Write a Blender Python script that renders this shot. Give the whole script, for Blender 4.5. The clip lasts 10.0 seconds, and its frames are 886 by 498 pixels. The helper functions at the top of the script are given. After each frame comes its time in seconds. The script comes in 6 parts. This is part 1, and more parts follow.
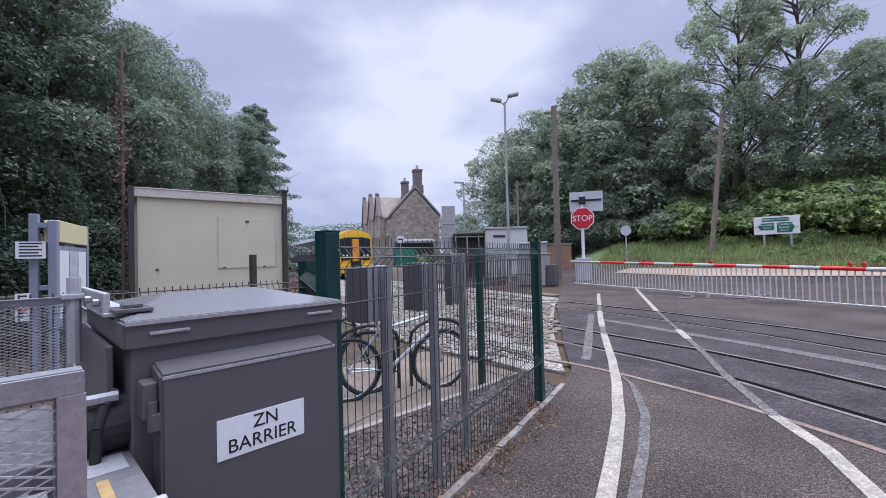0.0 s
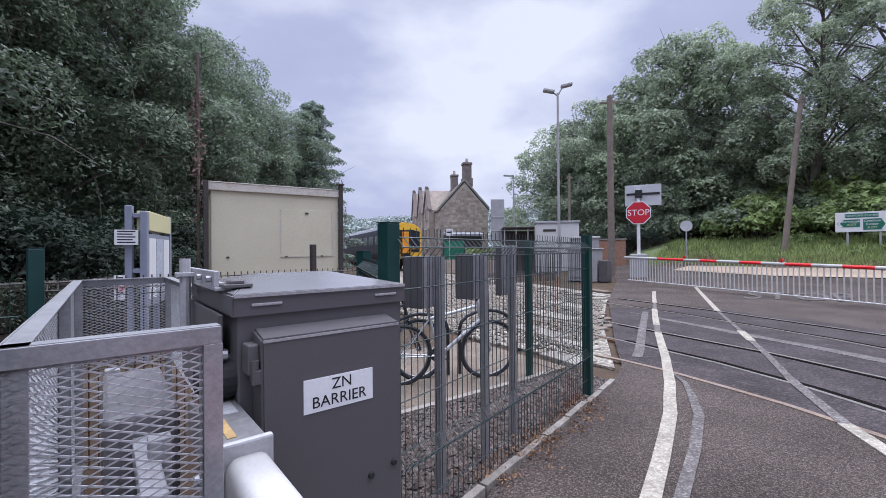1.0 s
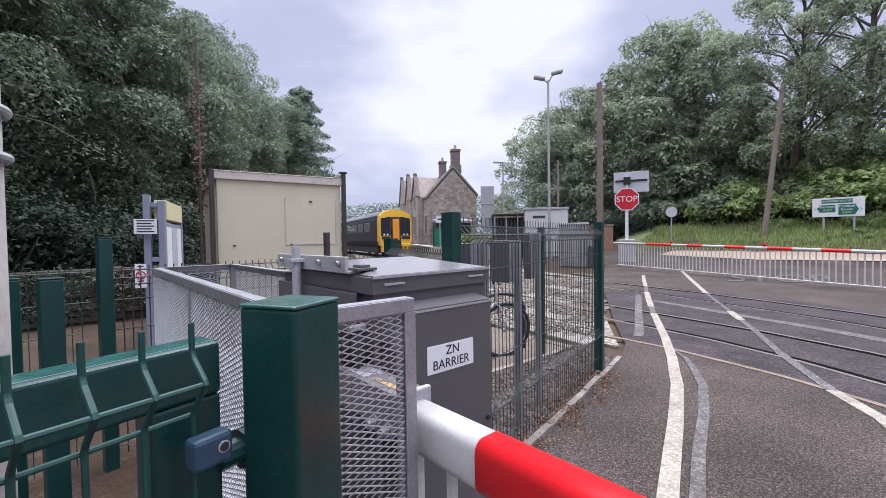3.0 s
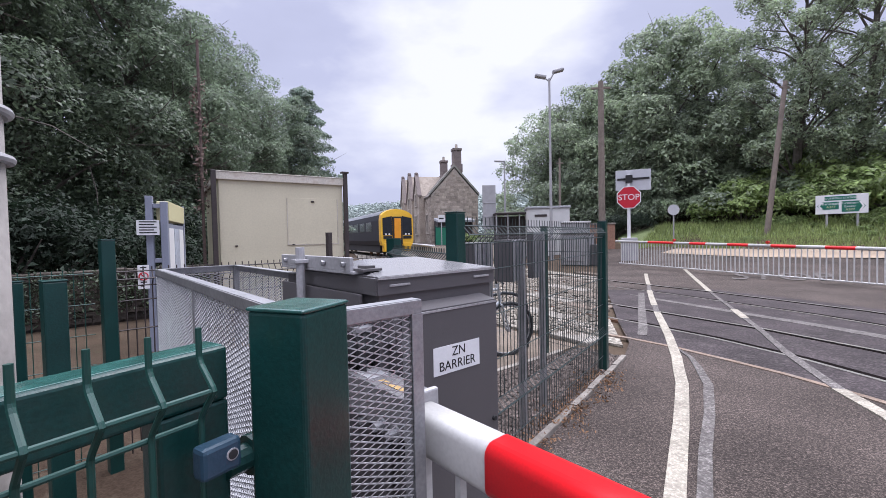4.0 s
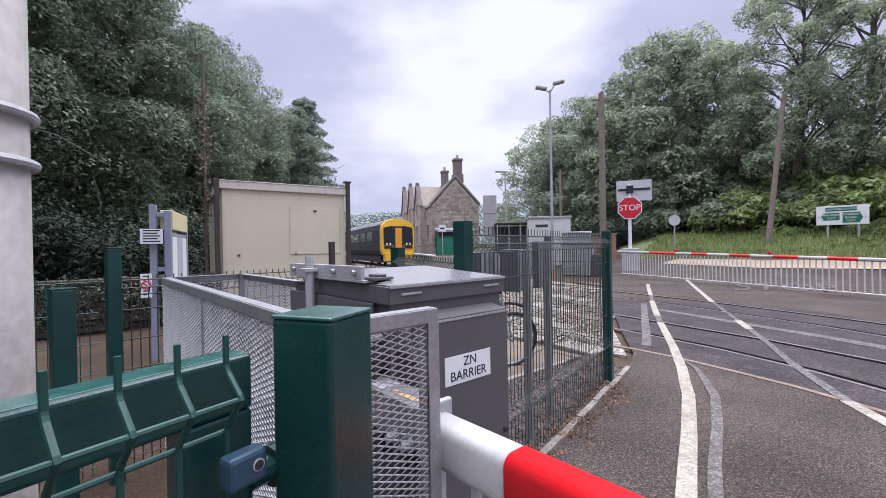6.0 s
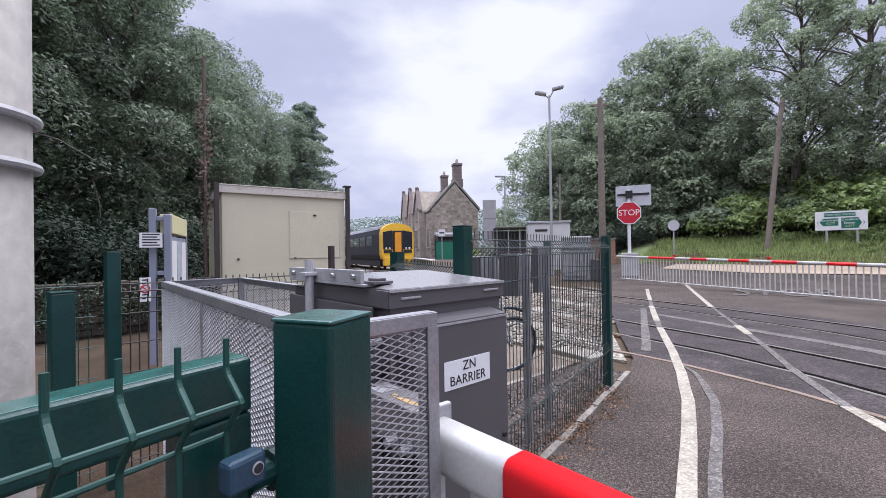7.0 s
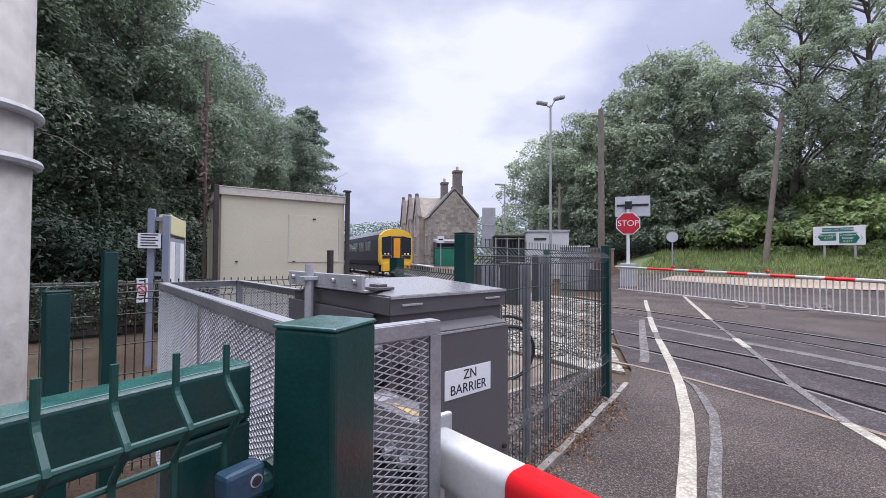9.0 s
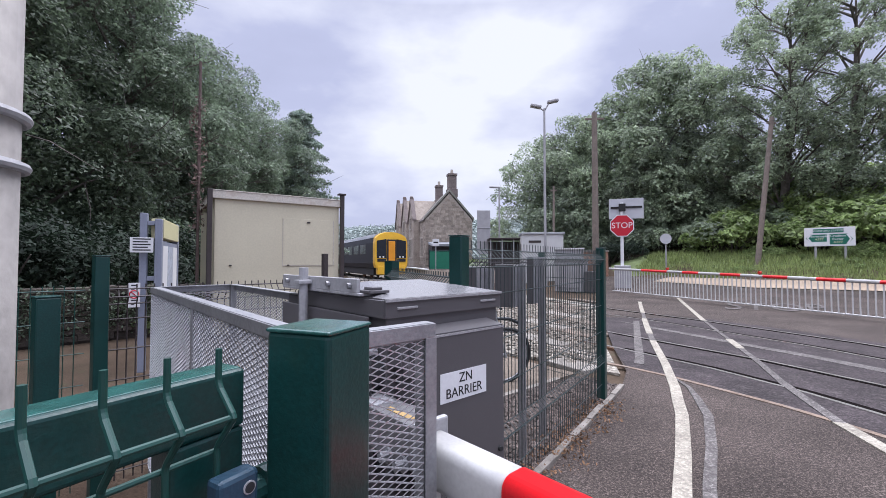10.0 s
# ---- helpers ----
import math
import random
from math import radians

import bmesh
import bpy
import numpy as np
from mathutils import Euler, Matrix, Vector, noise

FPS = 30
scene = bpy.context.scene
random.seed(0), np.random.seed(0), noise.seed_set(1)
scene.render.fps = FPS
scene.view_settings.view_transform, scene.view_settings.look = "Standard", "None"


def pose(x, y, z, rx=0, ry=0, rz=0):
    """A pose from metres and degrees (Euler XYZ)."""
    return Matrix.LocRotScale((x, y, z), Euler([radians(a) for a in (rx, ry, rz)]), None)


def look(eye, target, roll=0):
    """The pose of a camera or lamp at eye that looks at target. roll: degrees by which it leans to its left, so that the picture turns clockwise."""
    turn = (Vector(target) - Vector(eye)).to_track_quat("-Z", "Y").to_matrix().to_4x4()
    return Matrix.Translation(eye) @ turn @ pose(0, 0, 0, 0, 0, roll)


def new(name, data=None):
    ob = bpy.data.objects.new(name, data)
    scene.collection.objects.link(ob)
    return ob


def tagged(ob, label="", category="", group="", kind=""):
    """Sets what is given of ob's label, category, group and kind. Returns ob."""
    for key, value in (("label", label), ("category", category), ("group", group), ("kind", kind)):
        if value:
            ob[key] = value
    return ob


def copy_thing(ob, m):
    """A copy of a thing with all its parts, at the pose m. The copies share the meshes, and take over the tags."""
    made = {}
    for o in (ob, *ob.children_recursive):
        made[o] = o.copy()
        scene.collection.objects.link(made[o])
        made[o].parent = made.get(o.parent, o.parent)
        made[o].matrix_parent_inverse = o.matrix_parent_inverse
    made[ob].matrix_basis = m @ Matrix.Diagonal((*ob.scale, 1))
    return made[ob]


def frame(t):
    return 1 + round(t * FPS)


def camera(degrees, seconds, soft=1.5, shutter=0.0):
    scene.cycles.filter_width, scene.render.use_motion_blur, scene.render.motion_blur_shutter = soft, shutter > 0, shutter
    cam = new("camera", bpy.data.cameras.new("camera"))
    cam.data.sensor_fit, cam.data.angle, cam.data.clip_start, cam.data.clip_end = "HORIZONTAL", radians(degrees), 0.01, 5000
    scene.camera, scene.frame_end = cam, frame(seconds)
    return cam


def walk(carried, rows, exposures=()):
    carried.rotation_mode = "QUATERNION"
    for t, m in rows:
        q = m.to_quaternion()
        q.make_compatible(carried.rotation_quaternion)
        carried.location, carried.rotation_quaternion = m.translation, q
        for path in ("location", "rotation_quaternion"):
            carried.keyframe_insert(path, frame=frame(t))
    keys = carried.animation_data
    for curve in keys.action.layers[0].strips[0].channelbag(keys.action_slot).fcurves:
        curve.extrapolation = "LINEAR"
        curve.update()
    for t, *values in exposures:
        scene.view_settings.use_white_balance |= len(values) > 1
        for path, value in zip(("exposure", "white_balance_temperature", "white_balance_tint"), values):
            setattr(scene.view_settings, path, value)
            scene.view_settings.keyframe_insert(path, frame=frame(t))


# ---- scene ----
cam = camera(93.6, 10.0, soft=0.6)
PATH = [
    (0, (-0.092, -0.427, 1.493), (-0.063, 1.573, 1.532), -1.5),
    (0.5, (-0.025, -0.459, 1.492), (-0.156, 1.536, 1.524), -2.1),
    (1, (-0.113, -0.555, 1.479), (-0.315, 1.435, 1.49), -0.5),
    (1.5, (-0.349, -0.697, 1.484), (-0.501, 1.297, 1.482), -3.8),
    (2, (-0.416, -0.775, 1.482), (-0.545, 1.221, 1.452), -2.3),
    (2.5, (-0.463, -0.822, 1.484), (-0.594, 1.173, 1.437), -0.8),
    (4, (-0.497, -0.808, 1.49), (-0.637, 1.186, 1.433), -1.2),
    (4.5, (-0.519, -0.794, 1.484), (-0.664, 1.2, 1.425), -1.2),
    (5, (-0.52, -0.795, 1.49), (-0.667, 1.199, 1.446), -1.2),
    (5.5, (-0.536, -0.801, 1.488), (-0.679, 1.194, 1.462), -1.1),
    (7, (-0.537, -0.809, 1.486), (-0.675, 1.186, 1.498), -0.9),
    (7.5, (-0.55, -0.797, 1.483), (-0.692, 1.198, 1.496), 0.4),
    (8, (-0.558, -0.795, 1.483), (-0.703, 1.199, 1.503), 0.7),
    (8.5, (-0.554, -0.799, 1.488), (-0.696, 1.196, 1.523), 0.6),
    (9, (-0.553, -0.794, 1.487), (-0.684, 1.202, 1.531), 0.3),
    (9.5, (-0.553, -0.792, 1.489), (-0.669, 1.204, 1.543), 0.2),
    (10, (-0.553, -0.791, 1.486), (-0.66, 1.205, 1.544), 0.0),
]
walk(cam, [(t, look(eye, aim, roll)) for t, eye, aim, roll in PATH],
     [(0.0, -0.08, 5650, 13), (1.0, -0.03, 5800, 12), (2.5, 0.15, 6100, 13), (5.5, 0.18, 6100, 13), (7.5, 0.14, 6050, 12), (10.0, 0.12, 6000, 12)])

# ---- world and light: bright overcast sky ----
world = bpy.data.worlds.new("overcast_sky")
scene.world = world
world.use_nodes = True
wn, wl = world.node_tree.nodes, world.node_tree.links
wn.clear()
w_out = wn.new("ShaderNodeOutputWorld")
w_sky = wn.new("ShaderNodeTexSky")
w_sky.sky_type, w_sky.sun_disc = "NISHITA", False
w_sky.sun_elevation, w_sky.sun_rotation = radians(58.6), radians(37.4)
w_bg_sky = wn.new("ShaderNodeBackground")
w_bg_sky.inputs["Strength"].default_value = 0.10
wl.new(w_sky.outputs[0], w_bg_sky.inputs["Color"])
w_co = wn.new("ShaderNodeTexCoord")
w_map = wn.new("ShaderNodeMapping")
w_map.inputs["Scale"].default_value = (1.0, 1.0, 2.2)
w_map.inputs["Location"].default_value = (0.35, 0.1, 0.22)
wl.new(w_co.outputs["Generated"], w_map.inputs["Vector"])
w_noise = wn.new("ShaderNodeTexNoise")
w_noise.inputs["Scale"].default_value, w_noise.inputs["Detail"].default_value = 2.1, 6.0
w_noise.inputs["Roughness"].default_value = 0.52
wl.new(w_map.outputs[0], w_noise.inputs["Vector"])
w_ramp = wn.new("ShaderNodeValToRGB")
w_ramp.color_ramp.elements[0].position, w_ramp.color_ramp.elements[0].color = 0.32, (0.52, 0.53, 0.68, 1)
w_ramp.color_ramp.elements[1].position, w_ramp.color_ramp.elements[1].color = 0.72, (0.96, 0.95, 1.0, 1)
w_mid = w_ramp.color_ramp.elements.new(0.5)
w_mid.color = (0.58, 0.59, 0.755, 1)
# the thin bright part of the cloud over the station
w_dot = wn.new("ShaderNodeVectorMath")
w_dot.operation = "DOT_PRODUCT"
w_dot.inputs[1].default_value = (0.02, 0.935, 0.354)
wl.new(w_co.outputs["Generated"], w_dot.inputs[0])
w_thin = wn.new("ShaderNodeMapRange")
w_thin.interpolation_type = "SMOOTHSTEP"
w_thin.inputs["From Min"].default_value, w_thin.inputs["From Max"].default_value = 0.935, 1.0
w_thin.inputs["To Min"].default_value, w_thin.inputs["To Max"].default_value = -0.02, 0.17
wl.new(w_dot.outputs["Value"], w_thin.inputs["Value"])
w_sum = wn.new("ShaderNodeMath")
w_sum.operation = "ADD"
wl.new(w_noise.outputs["Fac"], w_sum.inputs[0])
wl.new(w_thin.outputs[0], w_sum.inputs[1])
wl.new(w_sum.outputs[0], w_ramp.inputs["Fac"])
w_bg_cloud = wn.new("ShaderNodeBackground")
w_bg_cloud.inputs["Strength"].default_value = 1.0
# overcast: brighter and whiter towards the zenith
w_sep = wn.new("ShaderNodeSeparateXYZ")
wl.new(w_co.outputs["Generated"], w_sep.inputs[0])
w_high = wn.new("ShaderNodeMapRange")
w_high.inputs["From Min"].default_value, w_high.inputs["From Max"].default_value = 0.50, 0.72
wl.new(w_sep.outputs["Z"], w_high.inputs["Value"])
w_white = wn.new("ShaderNodeMix")
w_white.data_type = "RGBA"
w_white.inputs["B"].default_value = (0.650, 0.645, 0.700, 1)
wl.new(w_high.outputs[0], w_white.inputs["Factor"])
wl.new(w_ramp.outputs["Color"], w_white.inputs["A"])
wl.new(w_white.outputs["Result"], w_bg_cloud.inputs["Color"])
w_zen = wn.new("ShaderNodeMapRange")
w_zen.inputs["From Min"].default_value, w_zen.inputs["From Max"].default_value = 0.53, 1.0
w_zen.inputs["To Min"].default_value, w_zen.inputs["To Max"].default_value = 0.95, 7.2
wl.new(w_sep.outputs["Z"], w_zen.inputs["Value"])
wl.new(w_zen.outputs[0], w_bg_cloud.inputs["Strength"])
w_mix = wn.new("ShaderNodeMixShader")
w_mix.inputs["Fac"].default_value = 0.93
wl.new(w_bg_sky.outputs[0], w_mix.inputs[1])
wl.new(w_bg_cloud.outputs[0], w_mix.inputs[2])
wl.new(w_mix.outputs[0], w_out.inputs["Surface"])

sun_data = bpy.data.lights.new("sun", "SUN")
sun_data.energy, sun_data.angle, sun_data.color = 1.5, radians(30), (1.0, 0.96, 0.92)
sun = new("sun", sun_data)
sun.matrix_world = look((26, 34, 70), (0, 0, 0))
scene.view_settings.exposure = 0.0

# ---- materials ----
def mat(name, color, rough=0.6, metal=0.0, var=0.18, scale=3.0, fine=60.0, bump=0.15, tint=None, spots=0.0,
        spot_color=(0.1, 0.08, 0.05), spot_scale=9.0, rand=0.0, island=0.0, trans=0.0, coords="Object", spec=0.5, chips=None):
    m = bpy.data.materials.new(name)
    m.use_nodes = True
    n, l = m.node_tree.nodes, m.node_tree.links
    b = n["Principled BSDF"]
    b.inputs["Roughness"].default_value, b.inputs["Metallic"].default_value = rough, metal
    b.inputs["Specular IOR Level"].default_value = spec
    co = n.new("ShaderNodeTexCoord")
    big, small = n.new("ShaderNodeTexNoise"), n.new("ShaderNodeTexNoise")
    big.inputs["Scale"].default_value, big.inputs["Detail"].default_value = scale, 5
    small.inputs["Scale"].default_value, small.inputs["Detail"].default_value = fine, 4
    for k in (big, small):
        l.new(co.outputs[coords], k.inputs["Vector"])
    mix = n.new("ShaderNodeMix")
    mix.data_type = "RGBA"
    lo = [max(0.0, c * (1 - var)) for c in color]
    hi = [min(1.0, c * (1 + var)) for c in (tint or color)]
    mix.inputs["A"].default_value, mix.inputs["B"].default_value = (*lo, 1), (*hi, 1)
    mean = n.new("ShaderNodeMath")
    mean.operation = "ADD"
    half = n.new("ShaderNodeMapRange")
    half.inputs["From Min"].default_value, half.inputs["From Max"].default_value = 0.7, 1.3
    l.new(big.outputs["Fac"], mean.inputs[0])
    l.new(small.outputs["Fac"], mean.inputs[1])
    l.new(mean.outputs[0], half.inputs["Value"])
    l.new(half.outputs[0], mix.inputs["Factor"])
    last = mix.outputs["Result"]
    if spots:
        s = n.new("ShaderNodeTexNoise")
        s.inputs["Scale"].default_value, s.inputs["Detail"].default_value = spot_scale, 7
        s.inputs["Roughness"].default_value = 0.7
        l.new(co.outputs[coords], s.inputs["Vector"])
        r = n.new("ShaderNodeMapRange")
        r.inputs["From Min"].default_value, r.inputs["From Max"].default_value = 0.62 - 0.15 * spots, 0.72
        l.new(s.outputs["Fac"], r.inputs["Value"])
        sm = n.new("ShaderNodeMix")
        sm.data_type = "RGBA"
        sm.inputs["B"].default_value = (*spot_color, 1)
        l.new(last, sm.inputs["A"])
        sc = n.new("ShaderNodeMath")
        sc.operation = "MULTIPLY"
        sc.inputs[1].default_value = min(1.0, spots)
        l.new(r.outputs[0], sc.inputs[0])
        l.new(sc.outputs[0], sm.inputs["Factor"])
        last = sm.outputs["Result"]
    if rand or island:
        hsv = n.new("ShaderNodeHueSaturation")
        src = n.new("ShaderNodeObjectInfo") if rand else n.new("ShaderNodeNewGeometry")
        out = src.outputs["Random"] if rand else src.outputs["Random Per Island"]
        mr = n.new("ShaderNodeMapRange")
        a = rand or island
        mr.inputs["To Min"].default_value, mr.inputs["To Max"].default_value = 1 - a, 1 + a
        l.new(out, mr.inputs["Value"])
        l.new(mr.outputs[0], hsv.inputs["Value"])
        l.new(last, hsv.inputs["Color"])
        last = hsv.outputs["Color"]
    if chips:
        vo = n.new("ShaderNodeTexVoronoi")
        vo.inputs["Scale"].default_value = chips[0]
        l.new(co.outputs[coords], vo.inputs["Vector"])
        se = n.new("ShaderNodeSeparateColor")
        l.new(vo.outputs["Color"], se.inputs[0])
        pw = n.new("ShaderNodeMath")
        pw.operation = "POWER"
        pw.inputs[1].default_value = 3.0
        l.new(se.outputs[0], pw.inputs[0])
        cr = n.new("ShaderNodeMapRange")
        cr.inputs["To Min"].default_value, cr.inputs["To Max"].default_value = 1 - chips[1] * 0.4, 1 + chips[1] * 1.4
        l.new(pw.outputs[0], cr.inputs["Value"])
        ch = n.new("ShaderNodeHueSaturation")
        l.new(cr.outputs[0], ch.inputs["Value"])
        l.new(last, ch.inputs["Color"])
        last = ch.outputs["Color"]
    l.new(last, b.inputs["Base Color"])
    if bump:
        bp = n.new("ShaderNodeBump")
        bp.inputs["Strength"].default_value, bp.inputs["Distance"].default_value = bump, 0.01
        l.new(small.outputs["Fac"], bp.inputs["Height"])
        l.new(bp.outputs[0], b.inputs["Normal"])
    if trans:
        t = n.new("ShaderNodeBsdfTranslucent")
        ms = n.new("ShaderNodeMixShader")
        ms.inputs["Fac"].default_value = trans
        l.new(last, t.inputs["Color"])
        l.new(b.outputs[0], ms.inputs[1])
        l.new(t.outputs[0], ms.inputs[2])
        l.new(ms.outputs[0], n["Material Output"].inputs["Surface"])
    return m


ASPHALT = mat("asphalt", (0.067, 0.053, 0.047), 0.85, var=0.55, scale=0.8, fine=45, bump=0.9, spots=0.4, spot_color=(0.050, 0.040, 0.037), spot_scale=1.6, spec=0.2, chips=(150, 1.1))
ASPHALT_DARK = mat("asphalt_crossing", (0.044, 0.035, 0.037), 0.8, var=0.55, scale=1.6, fine=30, bump=0.7, spots=0.5, spot_color=(0.12, 0.105, 0.10), spot_scale=4, spec=0.25, chips=(60, 0.6))
ASPHALT_BUFF = mat("asphalt_buff", (0.36, 0.275, 0.20), 0.85, var=0.2, scale=0.7, fine=60)
LINE = mat("road_paint", (0.345, 0.315, 0.262), 0.8, var=0.35, scale=4, fine=40, bump=0.5, spots=0.9, spot_color=(0.20, 0.17, 0.15), spot_scale=26, spec=0.15, chips=(90, 0.25))
LINE_WORN = mat("worn_road_paint", (0.140, 0.128, 0.122), 0.8, var=0.4, scale=5, fine=40, bump=0.5, spots=1.0, spot_color=(0.085, 0.072, 0.070), spot_scale=16, spec=0.15, chips=(80, 0.5))
SEAL = mat("joint_sealant", (0.22, 0.165, 0.13), 0.85, var=0.35, scale=4, fine=40, spots=0.7, spot_color=(0.30, 0.28, 0.26), spot_scale=3.0, spec=0.15)
CONCRETE = mat("concrete", (0.27, 0.245, 0.215), 0.85, var=0.25, scale=3, fine=40, bump=0.35, spots=0.6, spot_color=(0.16, 0.14, 0.12), spot_scale=6, rand=0.12)
KERB = mat("kerb_concrete", (0.235, 0.21, 0.185), 0.85, var=0.25, scale=6, fine=70, bump=0.4, spots=0.7, spot_color=(0.12, 0.10, 0.08), spot_scale=9, rand=0.12)
BALLAST = mat("ballast", (0.125, 0.10, 0.088), 0.9, var=0.45, scale=20, fine=90, bump=1.0, island=0.45)
BALLAST_PALE = mat("pale_ballast", (0.235, 0.205, 0.17), 0.9, var=0.3, scale=12, fine=90, bump=0.8, island=0.28)
TRACK_BED = mat("pale_track_bed", (0.24, 0.215, 0.18), 0.95, var=0.4, scale=3, fine=60, bump=1.0, spots=0.5, spot_color=(0.10, 0.08, 0.065), spot_scale=1.5, chips=(30, 0.8))
GRAVEL_BED = mat("gravel_bed", (0.090, 0.075, 0.068), 0.95, var=0.4, scale=6, fine=60, bump=1.0, chips=(38, 0.9))
SOIL = mat("soil", (0.085, 0.062, 0.045), 0.95, spec=0.08, var=0.3, scale=2, fine=40, bump=0.7, spots=0.5, spot_color=(0.08, 0.09, 0.05), spot_scale=3)
GRASS = mat("verge_grass", (0.165, 0.205, 0.085), 0.9, var=0.4, scale=1.2, fine=30, bump=0.8)
GRASS_BLADE = mat("grass_blade", (0.31, 0.37, 0.14), 0.7, var=0.25, scale=0.6, fine=5, bump=0, island=0.4, trans=0.3)
RAIL_STEEL = mat("rail_steel", (0.55, 0.52, 0.50), 0.32, 0.9, var=0.15, fine=80)
RUST = mat("rusty_steel", (0.16, 0.085, 0.05), 0.85, 0.2, var=0.3, fine=60, bump=0.4)
GROOVE = mat("flangeway_rubber", (0.012, 0.010, 0.010), 1.0, var=0.2, spec=0.0)
SLEEPER = mat("sleeper", (0.16, 0.125, 0.10), 0.9, var=0.3, scale=8, fine=50, bump=0.5, rand=0.2)
CAB_GREY = mat("grey_cabinet_paint", (0.098, 0.092, 0.097), 0.36, var=0.06, scale=2.0, fine=220, bump=0.05, spots=0.18, spot_color=(0.17, 0.16, 0.165), spot_scale=3)
# cabinet grey made lighter: the sky's reflection on the lid is put into the colour
CAB_LID = mat("grey_lid_sky_sheen", (0.19, 0.185, 0.195), 0.24, spec=0.9, var=0.08, scale=3, fine=200, bump=0.02, spots=0.3, spot_color=(0.2, 0.2, 0.21), spot_scale=5)
CAB_EDGE = mat("worn_cabinet_edge", (0.36, 0.35, 0.36), 0.45, 0.2, var=0.25, fine=90)
GALV = mat("galvanised_steel", (0.33, 0.33, 0.345), 0.48, 0.55, var=0.18, scale=14, fine=120, bump=0.08, spots=0.35, spot_color=(0.34, 0.34, 0.36), spot_scale=25)
GALV_MESH = mat("galvanised_mesh", (0.46, 0.46, 0.48), 0.5, 0.3, var=0.15, scale=14, fine=120, bump=0.05)
GALV_DULL = mat("dull_galvanised", (0.40, 0.395, 0.41), 0.62, 0.3, var=0.15, scale=3, fine=70, bump=0.1, spots=0.4, spot_color=(0.50, 0.48, 0.47), spot_scale=2.2)
GREEN = mat("green_powder_coat", (0.006, 0.040, 0.036), 0.34, var=0.3, scale=6, fine=160, bump=0.08, spots=0.35, spot_color=(0.022, 0.055, 0.035), spot_scale=9)
# wet tops: base paler than GREEN, some of the mirrored sky put into it
WET_GREEN = mat("wet_green_sky_sheen", (0.022, 0.085, 0.075), 0.24, var=0.3, scale=20, fine=40, bump=0.10, spec=1.0, spots=0.3, spot_color=(0.03, 0.12, 0.09), spot_scale=25)
GREEN_WIRE = mat("green_wire", (0.012, 0.055, 0.045), 0.42, var=0.2, fine=50, bump=0)
DARK_WIRE = mat("dark_mesh_wire", (0.034, 0.050, 0.050), 0.4, 0.2, var=0.2, fine=50, bump=0)
RED = mat("red_reflective", (0.72, 0.012, 0.018), 0.3, var=0.08, fine=180, bump=0.03, scale=3)
WHITE = mat("white_boom_paint", (0.46, 0.45, 0.44), 0.4, var=0.1, scale=4, fine=90, bump=0.04, spots=0.35, spot_color=(0.36, 0.35, 0.32), spot_scale=7)
ARM_GREY = mat("worn_grey_arm", (0.17, 0.165, 0.17), 0.55, 0.2, var=0.2, scale=8, fine=80, bump=0.15, spots=0.4, spot_color=(0.30, 0.29, 0.28), spot_scale=14)
CAGE_SHADE = mat("cage_inner_shade", (0.035, 0.033, 0.034), 0.7, 0.2, var=0.3, fine=50, bump=0.3)
WHITE_BAR = mat("white_skirt_paint", (0.62, 0.61, 0.60), 0.45, var=0.1, fine=60)
SIGN_WHITE = mat("white_sign_plate", (0.74, 0.74, 0.76), 0.4, var=0.05, fine=80, bump=0.02)
BLACK = mat("black_lettering", (0.012, 0.012, 0.014), 0.5, var=0.1)
BLACK_RUBBER = mat("black_rubber", (0.018, 0.018, 0.02), 0.75, var=0.2)
BLUE_LOCK = mat("blue_lock", (0.020, 0.052, 0.085), 0.45, var=0.15, fine=90, bump=0.15)
CREAM = mat("cream_panel", (0.60, 0.555, 0.42), 0.65, var=0.07, scale=1.2, fine=30, bump=0.05, spots=0.2, spot_color=(0.42, 0.38, 0.28), spot_scale=2.5)
CREAM_TRIM = mat("weathered_cream_trim", (0.60, 0.56, 0.50), 0.7, var=0.2, scale=5, fine=40, spots=0.8, spot_color=(0.30, 0.22, 0.16), spot_scale=5)
BROWN_TRIM = mat("dark_brown_trim", (0.045, 0.035, 0.035), 0.6, var=0.3, fine=40)
BLUE_GREY = mat("blue_grey_paint", (0.23, 0.25, 0.32), 0.5, var=0.08, fine=60)
PALE_YELLOW = mat("pale_yellow_header", (0.62, 0.58, 0.34), 0.5, var=0.06, fine=50)
POSTER = mat("faded_poster", (0.42, 0.46, 0.55), 0.3, var=0.25, scale=5, fine=20, bump=0)
STONE = mat("grey_rubble_stone", (0.37, 0.315, 0.265), 0.9, var=0.3, scale=2.2, fine=14, bump=0.8, island=0.28, spots=0.4, spot_color=(0.15, 0.13, 0.12), spot_scale=1.1)
STONE_BACK = mat("lime_mortar", (0.42, 0.37, 0.32), 0.95, var=0.2, scale=3, fine=30, bump=0.5)
STACK = mat("weathered_stack_stone", (0.20, 0.165, 0.155), 0.9, var=0.3, scale=2, fine=15, bump=0.5, spots=0.5, spot_color=(0.10, 0.09, 0.085), spot_scale=2)
COPING = mat("lichened_coping", (0.24, 0.235, 0.205), 0.85, var=0.25, scale=2, fine=20, bump=0.4)
DRESSED = mat("dressed_stone", (0.45, 0.395, 0.34), 0.85, var=0.2, scale=2, fine=20, bump=0.4, spots=0.5, spot_color=(0.17, 0.15, 0.14), spot_scale=2)
ROOF = mat("stone_slate", (0.165, 0.145, 0.132), 0.85, var=0.3, scale=2, fine=15, bump=0.6, island=0.25)
